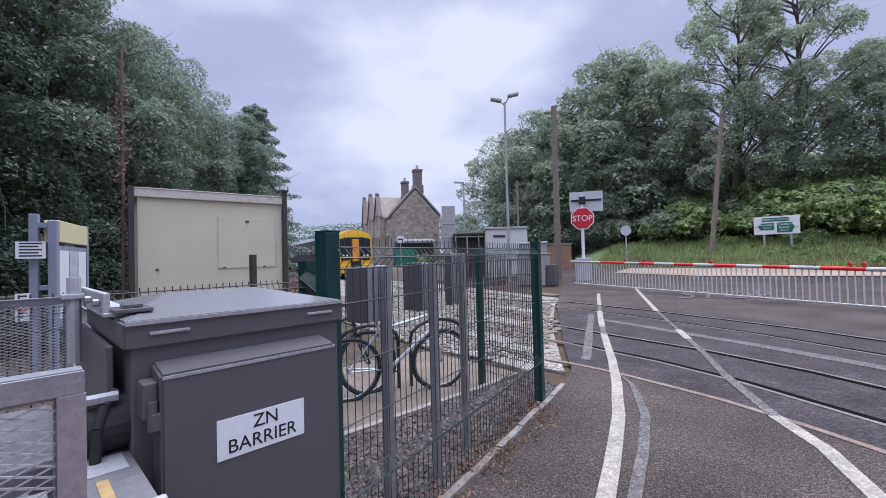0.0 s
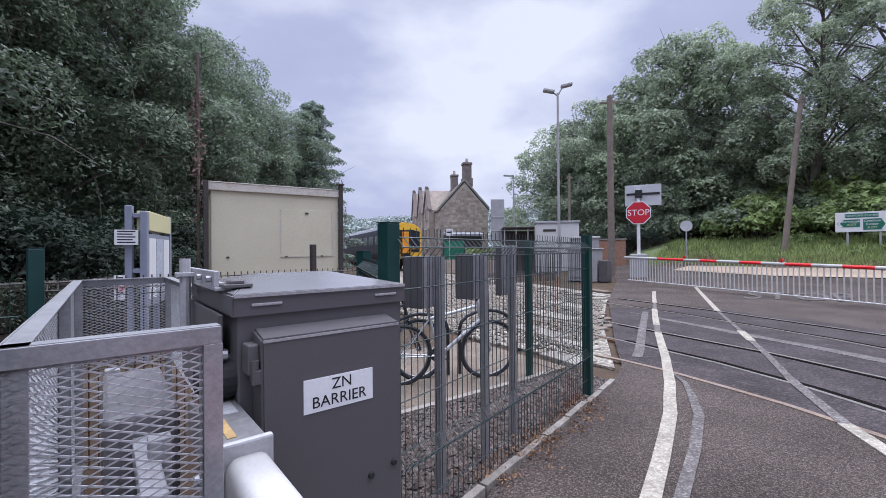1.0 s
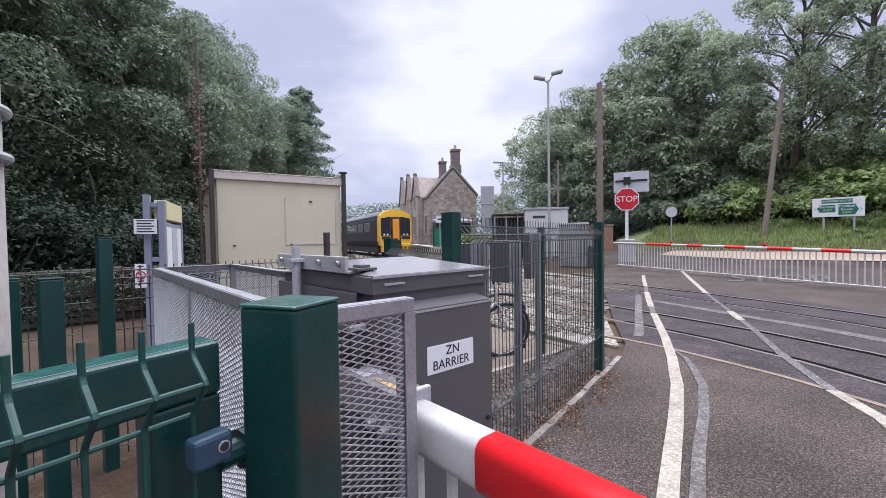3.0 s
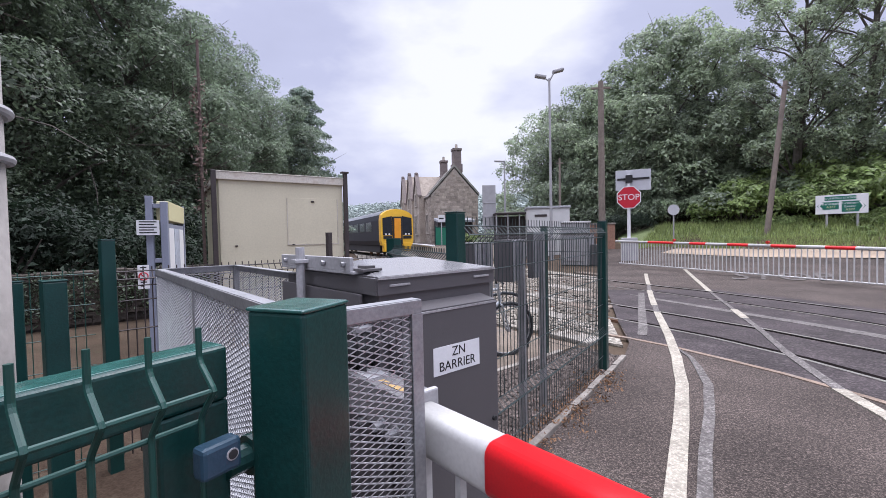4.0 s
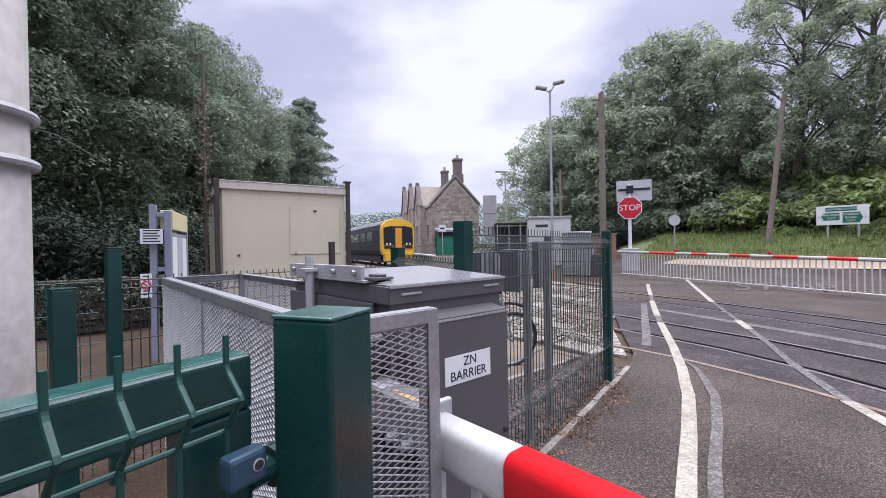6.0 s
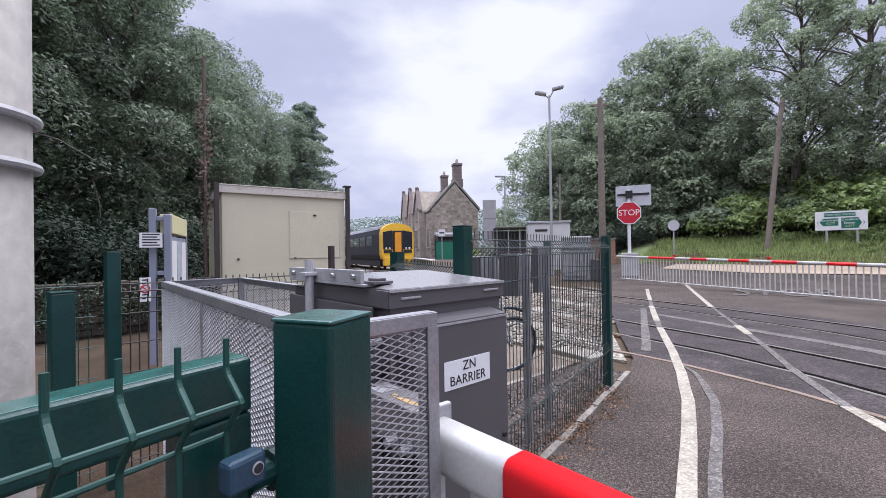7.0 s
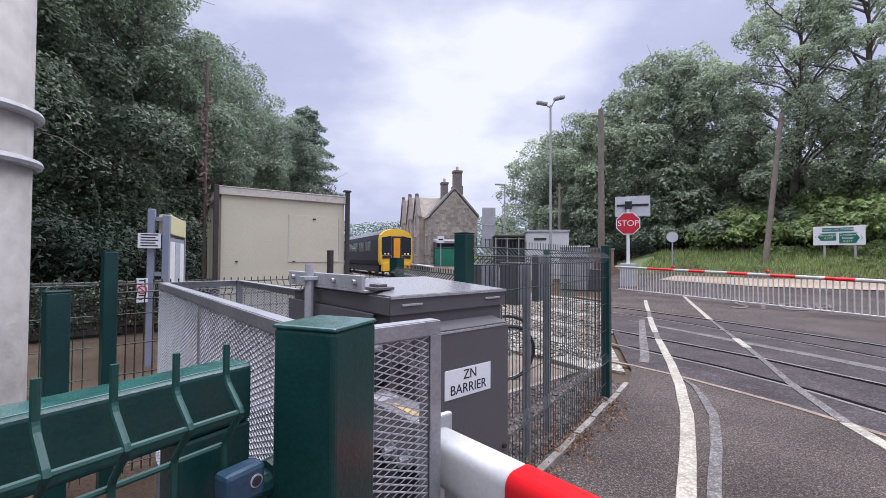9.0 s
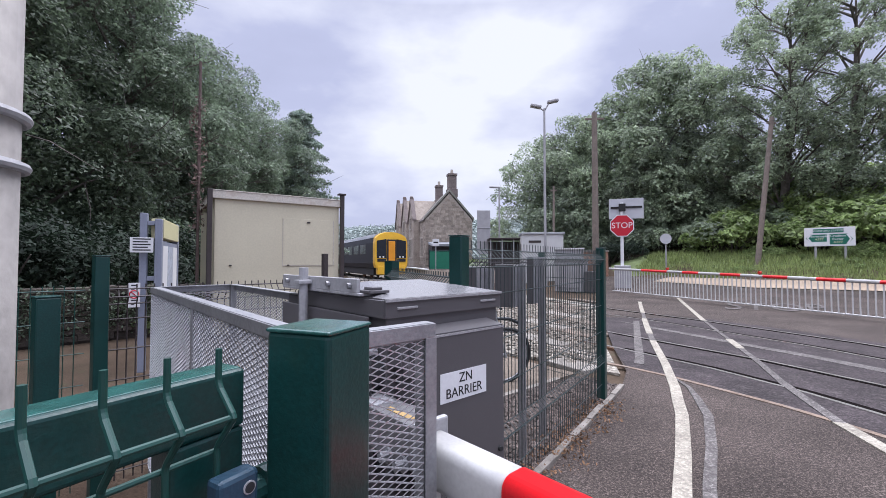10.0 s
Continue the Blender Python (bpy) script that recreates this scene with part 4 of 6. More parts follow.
lock = part("lock_case", bm, BLUE_LOCK, gate, "faded blue lock case with keyhole")
bm = bmesh.new()
rod(bm, (-0.026, -0.085, 1.213), (-0.026, -0.0875, 1.213), 0.0080, n=16)
part("key_ring", bm, GALV_DULL, lock, "worn steel ring round the keyhole")
bm = bmesh.new()
rod(bm, (-0.026, -0.087, 1.213), (-0.026, -0.0885, 1.213), 0.0062, n=14)
part("keyhole", bm, BLACK_RUBBER, lock)
bm = bmesh.new()
rod(bm, (0.0, -0.02, 1.165), (0.10, -0.02, 1.165), 0.020, n=12)
rod(bm, (0.035, -0.02, 1.165), (0.052, -0.02, 1.165), 0.030, n=14)
part("hinge_barrel", bm, GREEN, gate, "green hinge barrel and collar")

# ---- galvanised signal post at the gate ----
gpost = thing("galvanised_post", at(-1.264, -0.265, 0), "tall pale galvanised tube post with clamp bands", "post")
bm = bmesh.new()
rod(bm, (0, 0, 0), (0, 0, 1.90), 0.075, n=32)
rod(bm, (0, 0, 1.90), (0, 0, 1.935), 0.075, 0.045, n=32)
for f in bm.faces:
    f.smooth = len(f.verts) == 4
part("tube", bm, mat("pale_zinc", (0.25, 0.23, 0.215), 0.6, 0.1, var=0.22, scale=6, fine=40, bump=0.25, spots=0.55, spot_color=(0.33, 0.30, 0.28), spot_scale=8), gpost)
for z in (1.622, 1.694):
    bm = bmesh.new()
    tube(bm, [(0.080 * math.cos(a), 0.080 * math.sin(a), z) for a in np.linspace(0, math.tau, 33)[:-1]], 0.0075, 8, True)
    part("clamp_band", bm, GALV_DULL, gpost)

# ---- welded mesh fences with pressed folds ----
def mesh_fence(name, a, b, h, label, post_ends=(True, True), material=DARK_WIRE, pitch=0.05, folds=(), rise=0.2, base=0.04, post_w=0.06, post_h=None, r=0.0031, group="mesh fences"):
    a, b = Vector(a), Vector(b)
    d = b - a
    L = d.length
    f = thing(name, at(a.x, a.y, 0, math.degrees(math.atan2(d.y, d.x))), label, "fence", group)
    prof = [(0.0, h)]
    for z in sorted(folds, reverse=True):
        prof += [(0.0, z + 0.05), (-0.05, z), (0.0, z - 0.05)]
    prof.append((0.0, base))
    k = int(L / pitch)
    for i in range(k):
        x = pitch * (i + 0.5)
        bm = bmesh.new()
        tube(bm, [(x, y, z) for y, z in prof], r, 4)
        part("upright_wire", bm, material, f)
    zs = [z for fz in folds for z in (fz + 0.05, fz, fz - 0.05)]
    z = h - 0.03
    while z > base:
        if all(abs(z - q) > 0.09 for q in folds):
            zs.append(z)
        z -= rise
    for z in zs:
        bm = bmesh.new()
        y = -0.05 - r * 1.5 if z in folds else -r * 1.5
        rod(bm, (0, y, z), (L, y, z), r * 1.15, n=4)
        part("cross_wire", bm, material, f)
    for on, x in zip(post_ends, (0.0, L)):
        if on:
            bm = bmesh.new()
            box(bm, x - post_w / 2, x + post_w / 2, 0.004, 0.004 + post_w, 0, post_h or h + 0.03, 0.006)
            part("post", bm, GREEN, f, "green steel fence post")
    return f


mesh_fence("mesh_fence", (-0.56, 1.44), (0.90, 3.78), 1.60, "dark welded mesh fence with pressed folds beside the kerb", (False, False), DARK_WIRE, 0.05, (1.50, 0.43), 0.28)
mesh_fence("mesh_fence", (0.90, 3.80), (0.40, 4.42), 1.60, "short dark welded mesh fence return at the corner post", (False, False), DARK_WIRE, 0.05, (1.50, 0.43), 0.28)
mesh_fence("mesh_fence", (-2.95, 1.78), (-1.32, 3.46), 1.33, "low green mesh fence in front of the cream cabin", (False, False), BROWN_TRIM, 0.05, (1.25,), 0.2, r=0.0042)
mesh_fence("mesh_fence", (-1.32, 3.46), (-0.58, 1.50), 1.42, "low dark mesh fence behind the bicycles", (False, False), DARK_WIRE, 0.055, (1.34,), 0.3, r=0.004)
mesh_fence("mesh_fence", (-4.3, 0.35), (-2.98, 1.75), 1.33, "low green mesh fence beside the path", (False, False), GREEN_WIRE, 0.05, (), 0.2, r=0.0026)
for x, y, h, w, lab in ((0.915, 3.815, 1.632, 0.085, "dark green corner fence post"), (0.39, 4.40, 1.60, 0.07, "dark green fence post behind the return"), (-0.586, 1.456, 1.625, 0.080, "broad green fence post behind the machine"),
                        (-1.31, 3.47, 1.49, 0.11, "broad green fence post by the bicycles"), (-2.87, 1.74, 1.522, 0.075, "green fence post standing above the low mesh"), (-2.13, 0.70, 1.355, 0.072, "broad green post beside the path"),
                        (-2.39, 0.79, 1.345, 0.036, "slim green post beside the path"), (-2.74, 5.59, 1.60, 0.075, "dark slim post before the cream cabin")):
    p = thing("fence_post", at(x, y, 0, 57), lab, "post", "green fence posts")
    bm = bmesh.new()
    box(bm, -w / 2, w / 2, -w / 2, w / 2, -0.05, h - 0.006, 0.006)
    part("shaft", bm, GREEN if y < 5 else BROWN_TRIM, p)
    bm = bmesh.new()
    box(bm, -w / 2 - 0.002, w / 2 + 0.002, -w / 2 - 0.002, w / 2 + 0.002, h - 0.006, h, 0.002)
    part("cap", bm, GREEN if y < 5 else BROWN_TRIM, p)

# equipment boxes on galvanised posts inside the fence
for x, y, z0, z1, w, dk in ((-0.36, 1.95, 1.14, 1.45, 0.19, 0.15), (-0.09, 2.39, 1.14, 1.46, 0.15, 0.15), (0.13, 2.78, 1.13, 1.52, 0.18, 0.05)):
    p = thing("equipment_box", at(x, y, 0, 58), "galvanised equipment box on a slotted steel post", "equipment box", "equipment boxes on posts")
    bm = bmesh.new()
    box(bm, -0.03, 0.03, 0.02, 0.026, 0.0, z1, 0.001)
    box(bm, -0.03, -0.025, 0.02, 0.06, 0.0, z1, 0.001)
    box(bm, 0.025, 0.03, 0.02, 0.06, 0.0, z1, 0.001)
    part("post", bm, GALV, p, "pale slotted galvanised channel")
    bm = bmesh.new()
    box(bm, -w * 0.75, w * 0.25, 0.062, 0.062 + dk, z0, z1, 0.006)
    part("case", bm, CAB_GREY, p, "dark grey steel case")
    bm = bmesh.new()
    for k in range(4):
        xx = -w * 0.75 + w * (k + 0.1) / 4
        box(bm, xx, xx + w * 0.2, 0.050, 0.060, z0 + 0.005, z1 - 0.005, 0.002)
    part("cover", bm, GALV, p, "ribbed pale galvanised cover")

# ---- two bicycles leaning at the stand ----
def bicycle(m, frame_mat, label, turn):
    b = thing("bicycle", m, label, "bicycle", "parked bicycles")
    R = 0.335
    for x, nm in ((-0.52, "rear_wheel"), (0.52, "front_wheel")):
        bm = bmesh.new()
        tube(bm, [(x + R * math.cos(a), 0, R + R * math.sin(a)) for a in np.linspace(0, math.tau, 37)[:-1]], 0.021, 7, True)
        w = part(nm, bm, TYRE, b, "black bicycle tyre")
        bm = bmesh.new()
        tube(bm, [(x + (R - 0.028) * math.cos(a), 0, R + (R - 0.028) * math.sin(a)) for a in np.linspace(0, math.tau, 37)[:-1]], 0.009, 5, True)
        rod(bm, (x, -0.03, R), (x, 0.03, R), 0.022, n=10)
        part("rim", bm, GALV, w, "dull alloy rim and hub")
        bm = bmesh.new()
        for k in range(16):
            a = k * math.tau / 16
            rod(bm, (x, 0.02 if k % 2 else -0.02, R), (x + (R - 0.03) * math.cos(a), 0, R + (R - 0.03) * math.sin(a)), 0.0014, n=3)
        part("spokes", bm, GALV, w)
    bb, seat, head, low = (-0.08, 0, 0.30), (-0.22, 0, 0.80), (0.36, 0, 0.86), (0.40, 0, 0.70)
    bm = bmesh.new()
    for p, q, r in ((bb, seat, 0.017), (bb, low, 0.021), ((-0.2, 0, 0.74), head, 0.018), (low, (0.345, 0, 0.92), 0.020)):
        rod(bm, p, q, r, n=10)
    for s in (-0.05, 0.05):
        rod(bm, bb, (-0.52, s, R), 0.009)
        rod(bm, (-0.2, 0, 0.74), (-0.52, s, R), 0.008)
        rod(bm, (0.41, s, 0.66), (0.52, s, R), 0.012)
    rod(bm, (0.41, -0.05, 0.66), (0.41, 0.05, 0.66), 0.016)
    part("frame", bm, frame_mat, b)
    bm = bmesh.new()
    rod(bm, seat, (-0.245, 0, 0.92), 0.013)
    part("seat_post", bm, GALV, b)
    bm = bmesh.new()
    box(bm, -0.38, -0.12, -0.07, 0.07, 0.915, 0.955, 0.02)
    part("saddle", bm, BLACK_RUBBER, b)
    bm = bmesh.new()
    rod(bm, (0.345, 0, 0.92), (0.33, 0, 0.98), 0.014)
    tube(bm, [(0.28, -0.30, 1.0), (0.33, -0.12, 0.985), (0.33, 0.12, 0.985), (0.28, 0.30, 1.0)], 0.012, 7)
    part("handlebar", bm, BIKE_DARK, b)
    bm = bmesh.new()
    rod(bm, (-0.08, 0.04, 0.30), (-0.08, 0.052, 0.30), 0.09, n=20)
    rod(bm, (-0.08, 0.055, 0.30), (0.06, 0.07, 0.20), 0.009)
    rod(bm, (-0.08, -0.055, 0.30), (-0.22, -0.07, 0.40), 0.009)
    part("crankset", bm, BIKE_DARK, b)
    return b


bicycle(at(-0.58, 4.17, 0.006, 22) @ pose(0, 0, 0, 8, 0, 0), BIKE_PALE, "pale-framed bicycle leaning at the stand behind the fence", 0)
bicycle(at(-1.30, 3.92, 0.006, 35) @ pose(0, 0, 0, -6, 0, 0), BIKE_DARK, "dark-framed bicycle parked at the stand behind the fence", 0)
stand = thing("bicycle_stand", at(-0.75, 4.32, 0, 24), "dark steel hoop bicycle stand", "bicycle stand")
for x in (-0.5, 0.35):
    bm = bmesh.new()
    tube(bm, [(x, 0, 0)] + [(x + 0.35 * (1 - math.cos(a)), 0, 0.55 + 0.2 * math.sin(a)) for a in np.linspace(0, math.pi, 9)] + [(x + 0.7, 0, 0)], 0.022, 8)
    part("hoop", bm, BIKE_DARK, stand)

# ---- cream cabin ----
ca, cb = Vector((-5.55, 7.18)), Vector((-3.47, 8.79))
CW = (cb - ca).length
cabin = thing("cream_cabin", at(ca.x, ca.y, 0, math.degrees(math.atan2(cb.y - ca.y, cb.x - ca.x))), "flat-roofed cream panelled equipment cabin with stained roof edge", "cabin")
bm = bmesh.new()
box(bm, 0.03, CW - 0.03, 0.03, 3.0, 0.0, 2.74, 0.008)
part("wall", bm, CREAM, cabin)
bm = bmesh.new()
box(bm, -0.02, CW + 0.02, -0.025, 3.05, 2.74, 2.895, 0.012)
part("fascia", bm, CREAM_TRIM, cabin, "weathered stained roof fascia")
bm = bmesh.new()
box(bm, -0.03, CW + 0.03, -0.035, 3.06, 2.895, 2.915, 0.006)
part("roof_edge", bm, CREAM_TRIM, cabin)
bm = bmesh.new()
box(bm, 1.335, 1.349, 0.012, 0.031, 1.40, 2.42, 0.002)
box(bm, 1.335, CW - 0.15, 0.012, 0.031, 1.385, 1.40, 0.002)
box(bm, CW - 0.17, CW - 0.155, 0.012, 0.031, 1.40, 2.42, 0.002)
part("door_frame", bm, CREAM_TRIM, cabin, "thin seams of the flush cabin door")
bm = bmesh.new()
box(bm, 1.352, CW - 0.173, 0.022, 0.032, 1.402, 2.42, 0.003)
part("door", bm, CREAM, cabin)
bm = bmesh.new()
box(bm, 1.86, 1.93, 0.0, 0.03, 2.33, 2.365, 0.006)
part("vent", bm, BROWN_TRIM, cabin)
for x in (0.30, 1.43, 2.2):
    bm = bmesh.new()
    box(bm, x, x + 0.05, 0.0, 0.03, 1.385, 1.41, 0.004)
    part("catch", bm, BROWN_TRIM, cabin)
for x in (-0.06, CW + 0.025):
    bm = bmesh.new()
    box(bm, x - 0.045, x + 0.045, -0.07, 0.02, 0.0, 2.92 if x < 0 else 3.02, 0.008)
    part("corner_post", bm, BROWN_TRIM, cabin, "dark brown corner post")
bm = bmesh.new()
box(bm, CW - 0.07, CW + 0.10, -0.09, 0.04, 3.02, 3.06, 0.008)
part("post_cap", bm, BROWN_TRIM, cabin)

# ---- dark stone wall behind the path ----
W0, W1 = Vector((-9.6, 4.6)), Vector((-6.35, 8.1))
low_wall = thing("stone_wall", at(W0.x, W0.y, 0, math.degrees(math.atan2(W1.y - W0.y, W1.x - W0.x))), "dark damp rubble stone wall grown with ivy", "wall")
WL = (W1 - W0).length
DARK_STONE = mat("damp_dark_stone", (0.075, 0.062, 0.052), 0.9, var=0.4, scale=3, fine=25, bump=0.8, island=0.35, spots=0.5, spot_color=(0.035, 0.045, 0.028), spot_scale=4)
bm = bmesh.new()
box(bm, 0, WL, 0.02, 0.35, -0.2, 0.90, 0.02)
part("core", bm, DARK_STONE, low_wall)
rw = random.Random(17)
bm = bmesh.new()
z = 0.0
while z < 0.86:
    h = rw.uniform(0.09, 0.16)
    x = 0.0
    while x < WL:
        w = rw.uniform(0.14, 0.38)
        box(bm, x + 0.004, min(x + w, WL) - 0.004, -0.02 - 0.06 * rw.random(), 0.03, z + 0.004, min(z + h * rw.uniform(0.8, 1.1), 0.9) - 0.004)
        x += w
    z += h
part("stones", bm, DARK_STONE, low_wall)["kind"] = "stuff"
x = 0.0
while x < WL - 0.2:
    w = rw.uniform(0.3, 0.5)
    bm = bmesh.new()
    box(bm, x, x + w - 0.012, -0.07, 0.40, 0.90, 0.975 + 0.03 * rw.random(), 0.012)
    part("coping_stone", bm, DARK_STONE, low_wall, "mossy weathered coping stone")
    x += w
rni = np.random.default_rng(77)
ivy = [(WL * q, -0.09, 0.15 + 0.75 * r) for q, r in zip(rni.random(260), rni.random(260) ** 0.6)]
mesh_from("ivy", leaf_quads(rni, ivy, 26, 0.20, 0.032, 1.0), 4, LEAF_DARK, low_wall)

# ---- station information board ----
board = thing("information_board", at(-4.74, 4.68, 0, 117.5), "blue-grey framed station information board with pale yellow header", "notice board")
for x, y, h in ((0.0, 0.17, 2.135), (0.0, 0.0, 2.06), (1.32, 0.0, 2.09), (1.32, 0.17, 2.09)):
    bm = bmesh.new()
    box(bm, x - 0.045, x + 0.045, y - 0.042, y + 0.042, 0, h, 0.008)
    part("post", bm, BLUE_GREY, board)
for z in (1.97, 1.22):
    bm = bmesh.new()
    box(bm, -0.03, 0.03, 0.042, 0.128, z, z + 0.06, 0.005)
    part("cross_rail", bm, BLUE_GREY, board)
bm = bmesh.new()
box(bm, 0.05, 1.27, -0.05, 0.10, 1.80, 2.07, 0.008)
part("header", bm, PALE_YELLOW, board, "pale yellow header panel")
bm = bmesh.new()
box(bm, 0.05, 1.27, -0.03, 0.05, 0.75, 1.76, 0.006)
part("case", bm, BLUE_GREY, board)
for k in range(3):
    bm = bmesh.new()
    box(bm, 0.09 + 0.39 * k, 0.44 + 0.39 * k, -0.038, -0.028, 0.85, 1.70, 0.003)
    part("poster", bm, SIGN_WHITE if k != 1 else POSTER, board, "faded paper poster behind glass")
for (x0, x1, y, z0, z1, rows, red) in ((-0.054, 0.20, -0.062, 1.60, 1.80, 5, False), (-0.06, 0.067, -0.060, 0.88, 1.20, 6, True)):
    notice = thing("notice", at(-4.93, 4.50, 0, 38), "small white notice plate with dark lettering on the post", "notice")
    bm = bmesh.new()
    box(bm, x0, x1, y, y + 0.008, z0, z1, 0.001)
    part("plate", bm, SIGN_WHITE, notice)
    for k in range(rows):
        if red and k in (2, 3):
            continue
        zz = z1 - (z1 - z0) * (k + 0.8) / (rows + 0.5)
        bm = bmesh.new()
        box(bm, x0 + 0.03, x1 - 0.03 - 0.03 * (k % 2), y - 0.002, y, zz, zz + 0.016)
        part("text_bar", bm, BLACK, notice)
    if red:
        bm = bmesh.new()
        xm, zm = (x0 + x1) / 2, (z0 + z1) / 2 + 0.01
        tube(bm, [(xm + 0.05 * math.cos(a), y - 0.002, zm + 0.05 * math.sin(a)) for a in np.linspace(0, math.tau, 21)[:-1]], 0.008, 5, True)
        rod(bm, (xm - 0.035, y - 0.002, zm + 0.035), (xm + 0.035, y - 0.002, zm - 0.035), 0.007, n=5)
        part("symbol", bm, SIGNAL_RED, notice, "red prohibition ring")

# ---- far barrier, cabinets, signs and lamps ----
B0, B1 = Vector((6.25, 19.25)), Vector((10.30, 7.74))
bl = (B1 - B0).length
far = thing("far_barrier", at(B0.x, B0.y, 0, math.degrees(math.atan2(B1.y - B0.y, B1.x - B0.x))), "lowered red and white barrier boom with white skirt railing", "barrier")
ZA, ZB = 1.127, 0.935


def fz(x):
    return ZA + (ZB - ZA) * x / bl


xs = [0, 2.04, 3.41, 4.14, 4.83, 5.68, 6.4, 7.11, 7.82, 8.55, 9.23, 9.91, 10.8, 11.5, bl]
for k, (x0, x1) in enumerate(zip(xs, xs[1:])):
    bm = bmesh.new()
    rod(bm, (x0, 0, fz(x0)), (x1, 0, fz(x1)), 0.05, n=10)
    part("white_band" if k % 2 == 0 else "red_band", bm, WHITE if k % 2 == 0 else RED, far)
x = 0.35
while x < bl:
    bm = bmesh.new()
    box(bm, x - 0.012, x + 0.012, -0.012, 0.012, 0.12, fz(x) - 0.045)
    part("skirt_bar", bm, WHITE_BAR, far)
    x += 0.155
bm = bmesh.new()
rod(bm, (0.2, 0, 0.12), (bl, 0, 0.11), 0.02, n=6)
part("skirt_rail", bm, WHITE_BAR, far)
for x in (3.41, 7.0, 10.5, 10.75):
    bm = bmesh.new()
    rod(bm, (x, 0, fz(x) + 0.04), (x, 0, fz(x) + 0.08), 0.02, n=8)
    rod(bm, (x, -0.04, fz(x) + 0.11), (x, 0.04, fz(x) + 0.11), 0.045, n=12)
    part("boom_lamp", bm, LAMP_RED, far, "small red boom lamp")
fm = thing("barrier_machine", at(4.75, 19.85, 0, -35), "pale grey far barrier machine cabinet", "machine cabinet")
bm = bmesh.new()
box(bm, -0.85, 0.55, -0.4, 0.4, 0, 1.50, 0.03)
part("body", bm, GALV_DULL, fm)
bm = bmesh.new()
box(bm, -0.9, 0.6, -0.45, 0.45, 1.50, 1.56, 0.02)
part("lid", bm, GALV_DULL, fm)
bm = bmesh.new()
box(bm, -0.7, 0.4, -0.43, -0.4, 0.2, 1.3, 0.01)
part("door", bm, GALV_DULL, fm)
bm = bmesh.new()
box(bm, 0.6, 1.0, -0.3, 0.3, 0.0, 1.0, 0.03)
part("arm_housing", bm, CAB_GREY, fm)

sp = thing("stop_sign", at(7.39, 20.75, 0.06, -18), "red octagonal stop sign on a pale post", "road sign")
S_ = 1.33
bm = bmesh.new()
rod(bm, (0, 0, 1.15), (0, 0, 4.4), 0.08, n=14)
part("post", bm, SIGN_WHITE, sp)
bm = bmesh.new()
box(bm, -0.38, 0.38, -0.25, 0.3, -0.1, 1.2, 0.03)
part("base_cabinet", bm, GALV_DULL, sp, "grey steel base cabinet")
zc = 1.49 + (2.79 - 1.49) * S_
bm = bmesh.new()
rod(bm, (0, -0.085, zc), (0, -0.105, zc), 0.60, n=8)
bmesh.ops.rotate(bm, verts=bm.verts[:], cent=(0, -0.085, zc), matrix=Matrix.Rotation(radians(22.5), 3, "Y"))
part("border", bm, SIGN_WHITE, sp)
bm = bmesh.new()
rod(bm, (0, -0.106, zc), (0, -0.110, zc), 0.553, n=8)
bmesh.ops.rotate(bm, verts=bm.verts[:], cent=(0, -0.1, zc), matrix=Matrix.Rotation(radians(22.5), 3, "Y"))
face = part("face", bm, SIGNAL_RED, sp)
words("lettering", "STOP", 0.41, Matrix.Translation((0, -0.1125, zc)) @ TXT, SIGN_WHITE, face, 0.002)
bm = bmesh.new()
zb = 1.49 + (3.42 - 1.49) * S_
box(bm, -0.60, 1.02, 0.10, 0.13, zb - 0.48, zb + 0.55, 0.004)
part("sign_back", bm, MIRROR_BACK, sp, "pale grey back of a rectangular sign")
bm = bmesh.new()
box(bm, -0.52, 0.95, 0.06, 0.098, zb + 0.05, zb + 0.15, 0.004)
part("bracket_rail", bm, BLACK_RUBBER, sp)
bm = bmesh.new()
box(bm, -0.14, 0.18, -0.12, 0.04, zb - 0.1, zb + 0.28, 0.02)
part("signal_head", bm, BLACK_RUBBER, sp, "black signal lamp head")

fs = thing("direction_sign", at(18.75, 22.35, ground_z(18.75, 22.35), -40), "white and green road direction sign on two grey posts", "road sign")
gz0 = ground_z(18.75, 22.35)
for x in (-0.55, 0.62):
    bm = bmesh.new()
    rod(bm, (x, 0.05, -0.2), (x, 0.05, 3.2 - gz0), 0.055, n=10)
    part("post", bm, GALV_DULL, fs)
bm = bmesh.new()
box(bm, -1.0, 1.0, -0.02, 0.02, 2.28 - gz0, 3.28 - gz0, 0.01)
part("plate", bm, SIGN_WHITE, fs)
bm = bmesh.new()
box(bm, -0.64, 0.56, -0.028, -0.0205, 2.99 - gz0, 3.20 - gz0, 0.004)
title = part("title_panel", bm, SIGN_GREEN, fs, "dark green title panel")
words("lettering", "EGGESFORD STATION", 0.13, Matrix.Translation((-0.04, -0.0295, 3.095 - gz0)) @ TXT, SIGN_WHITE, title)
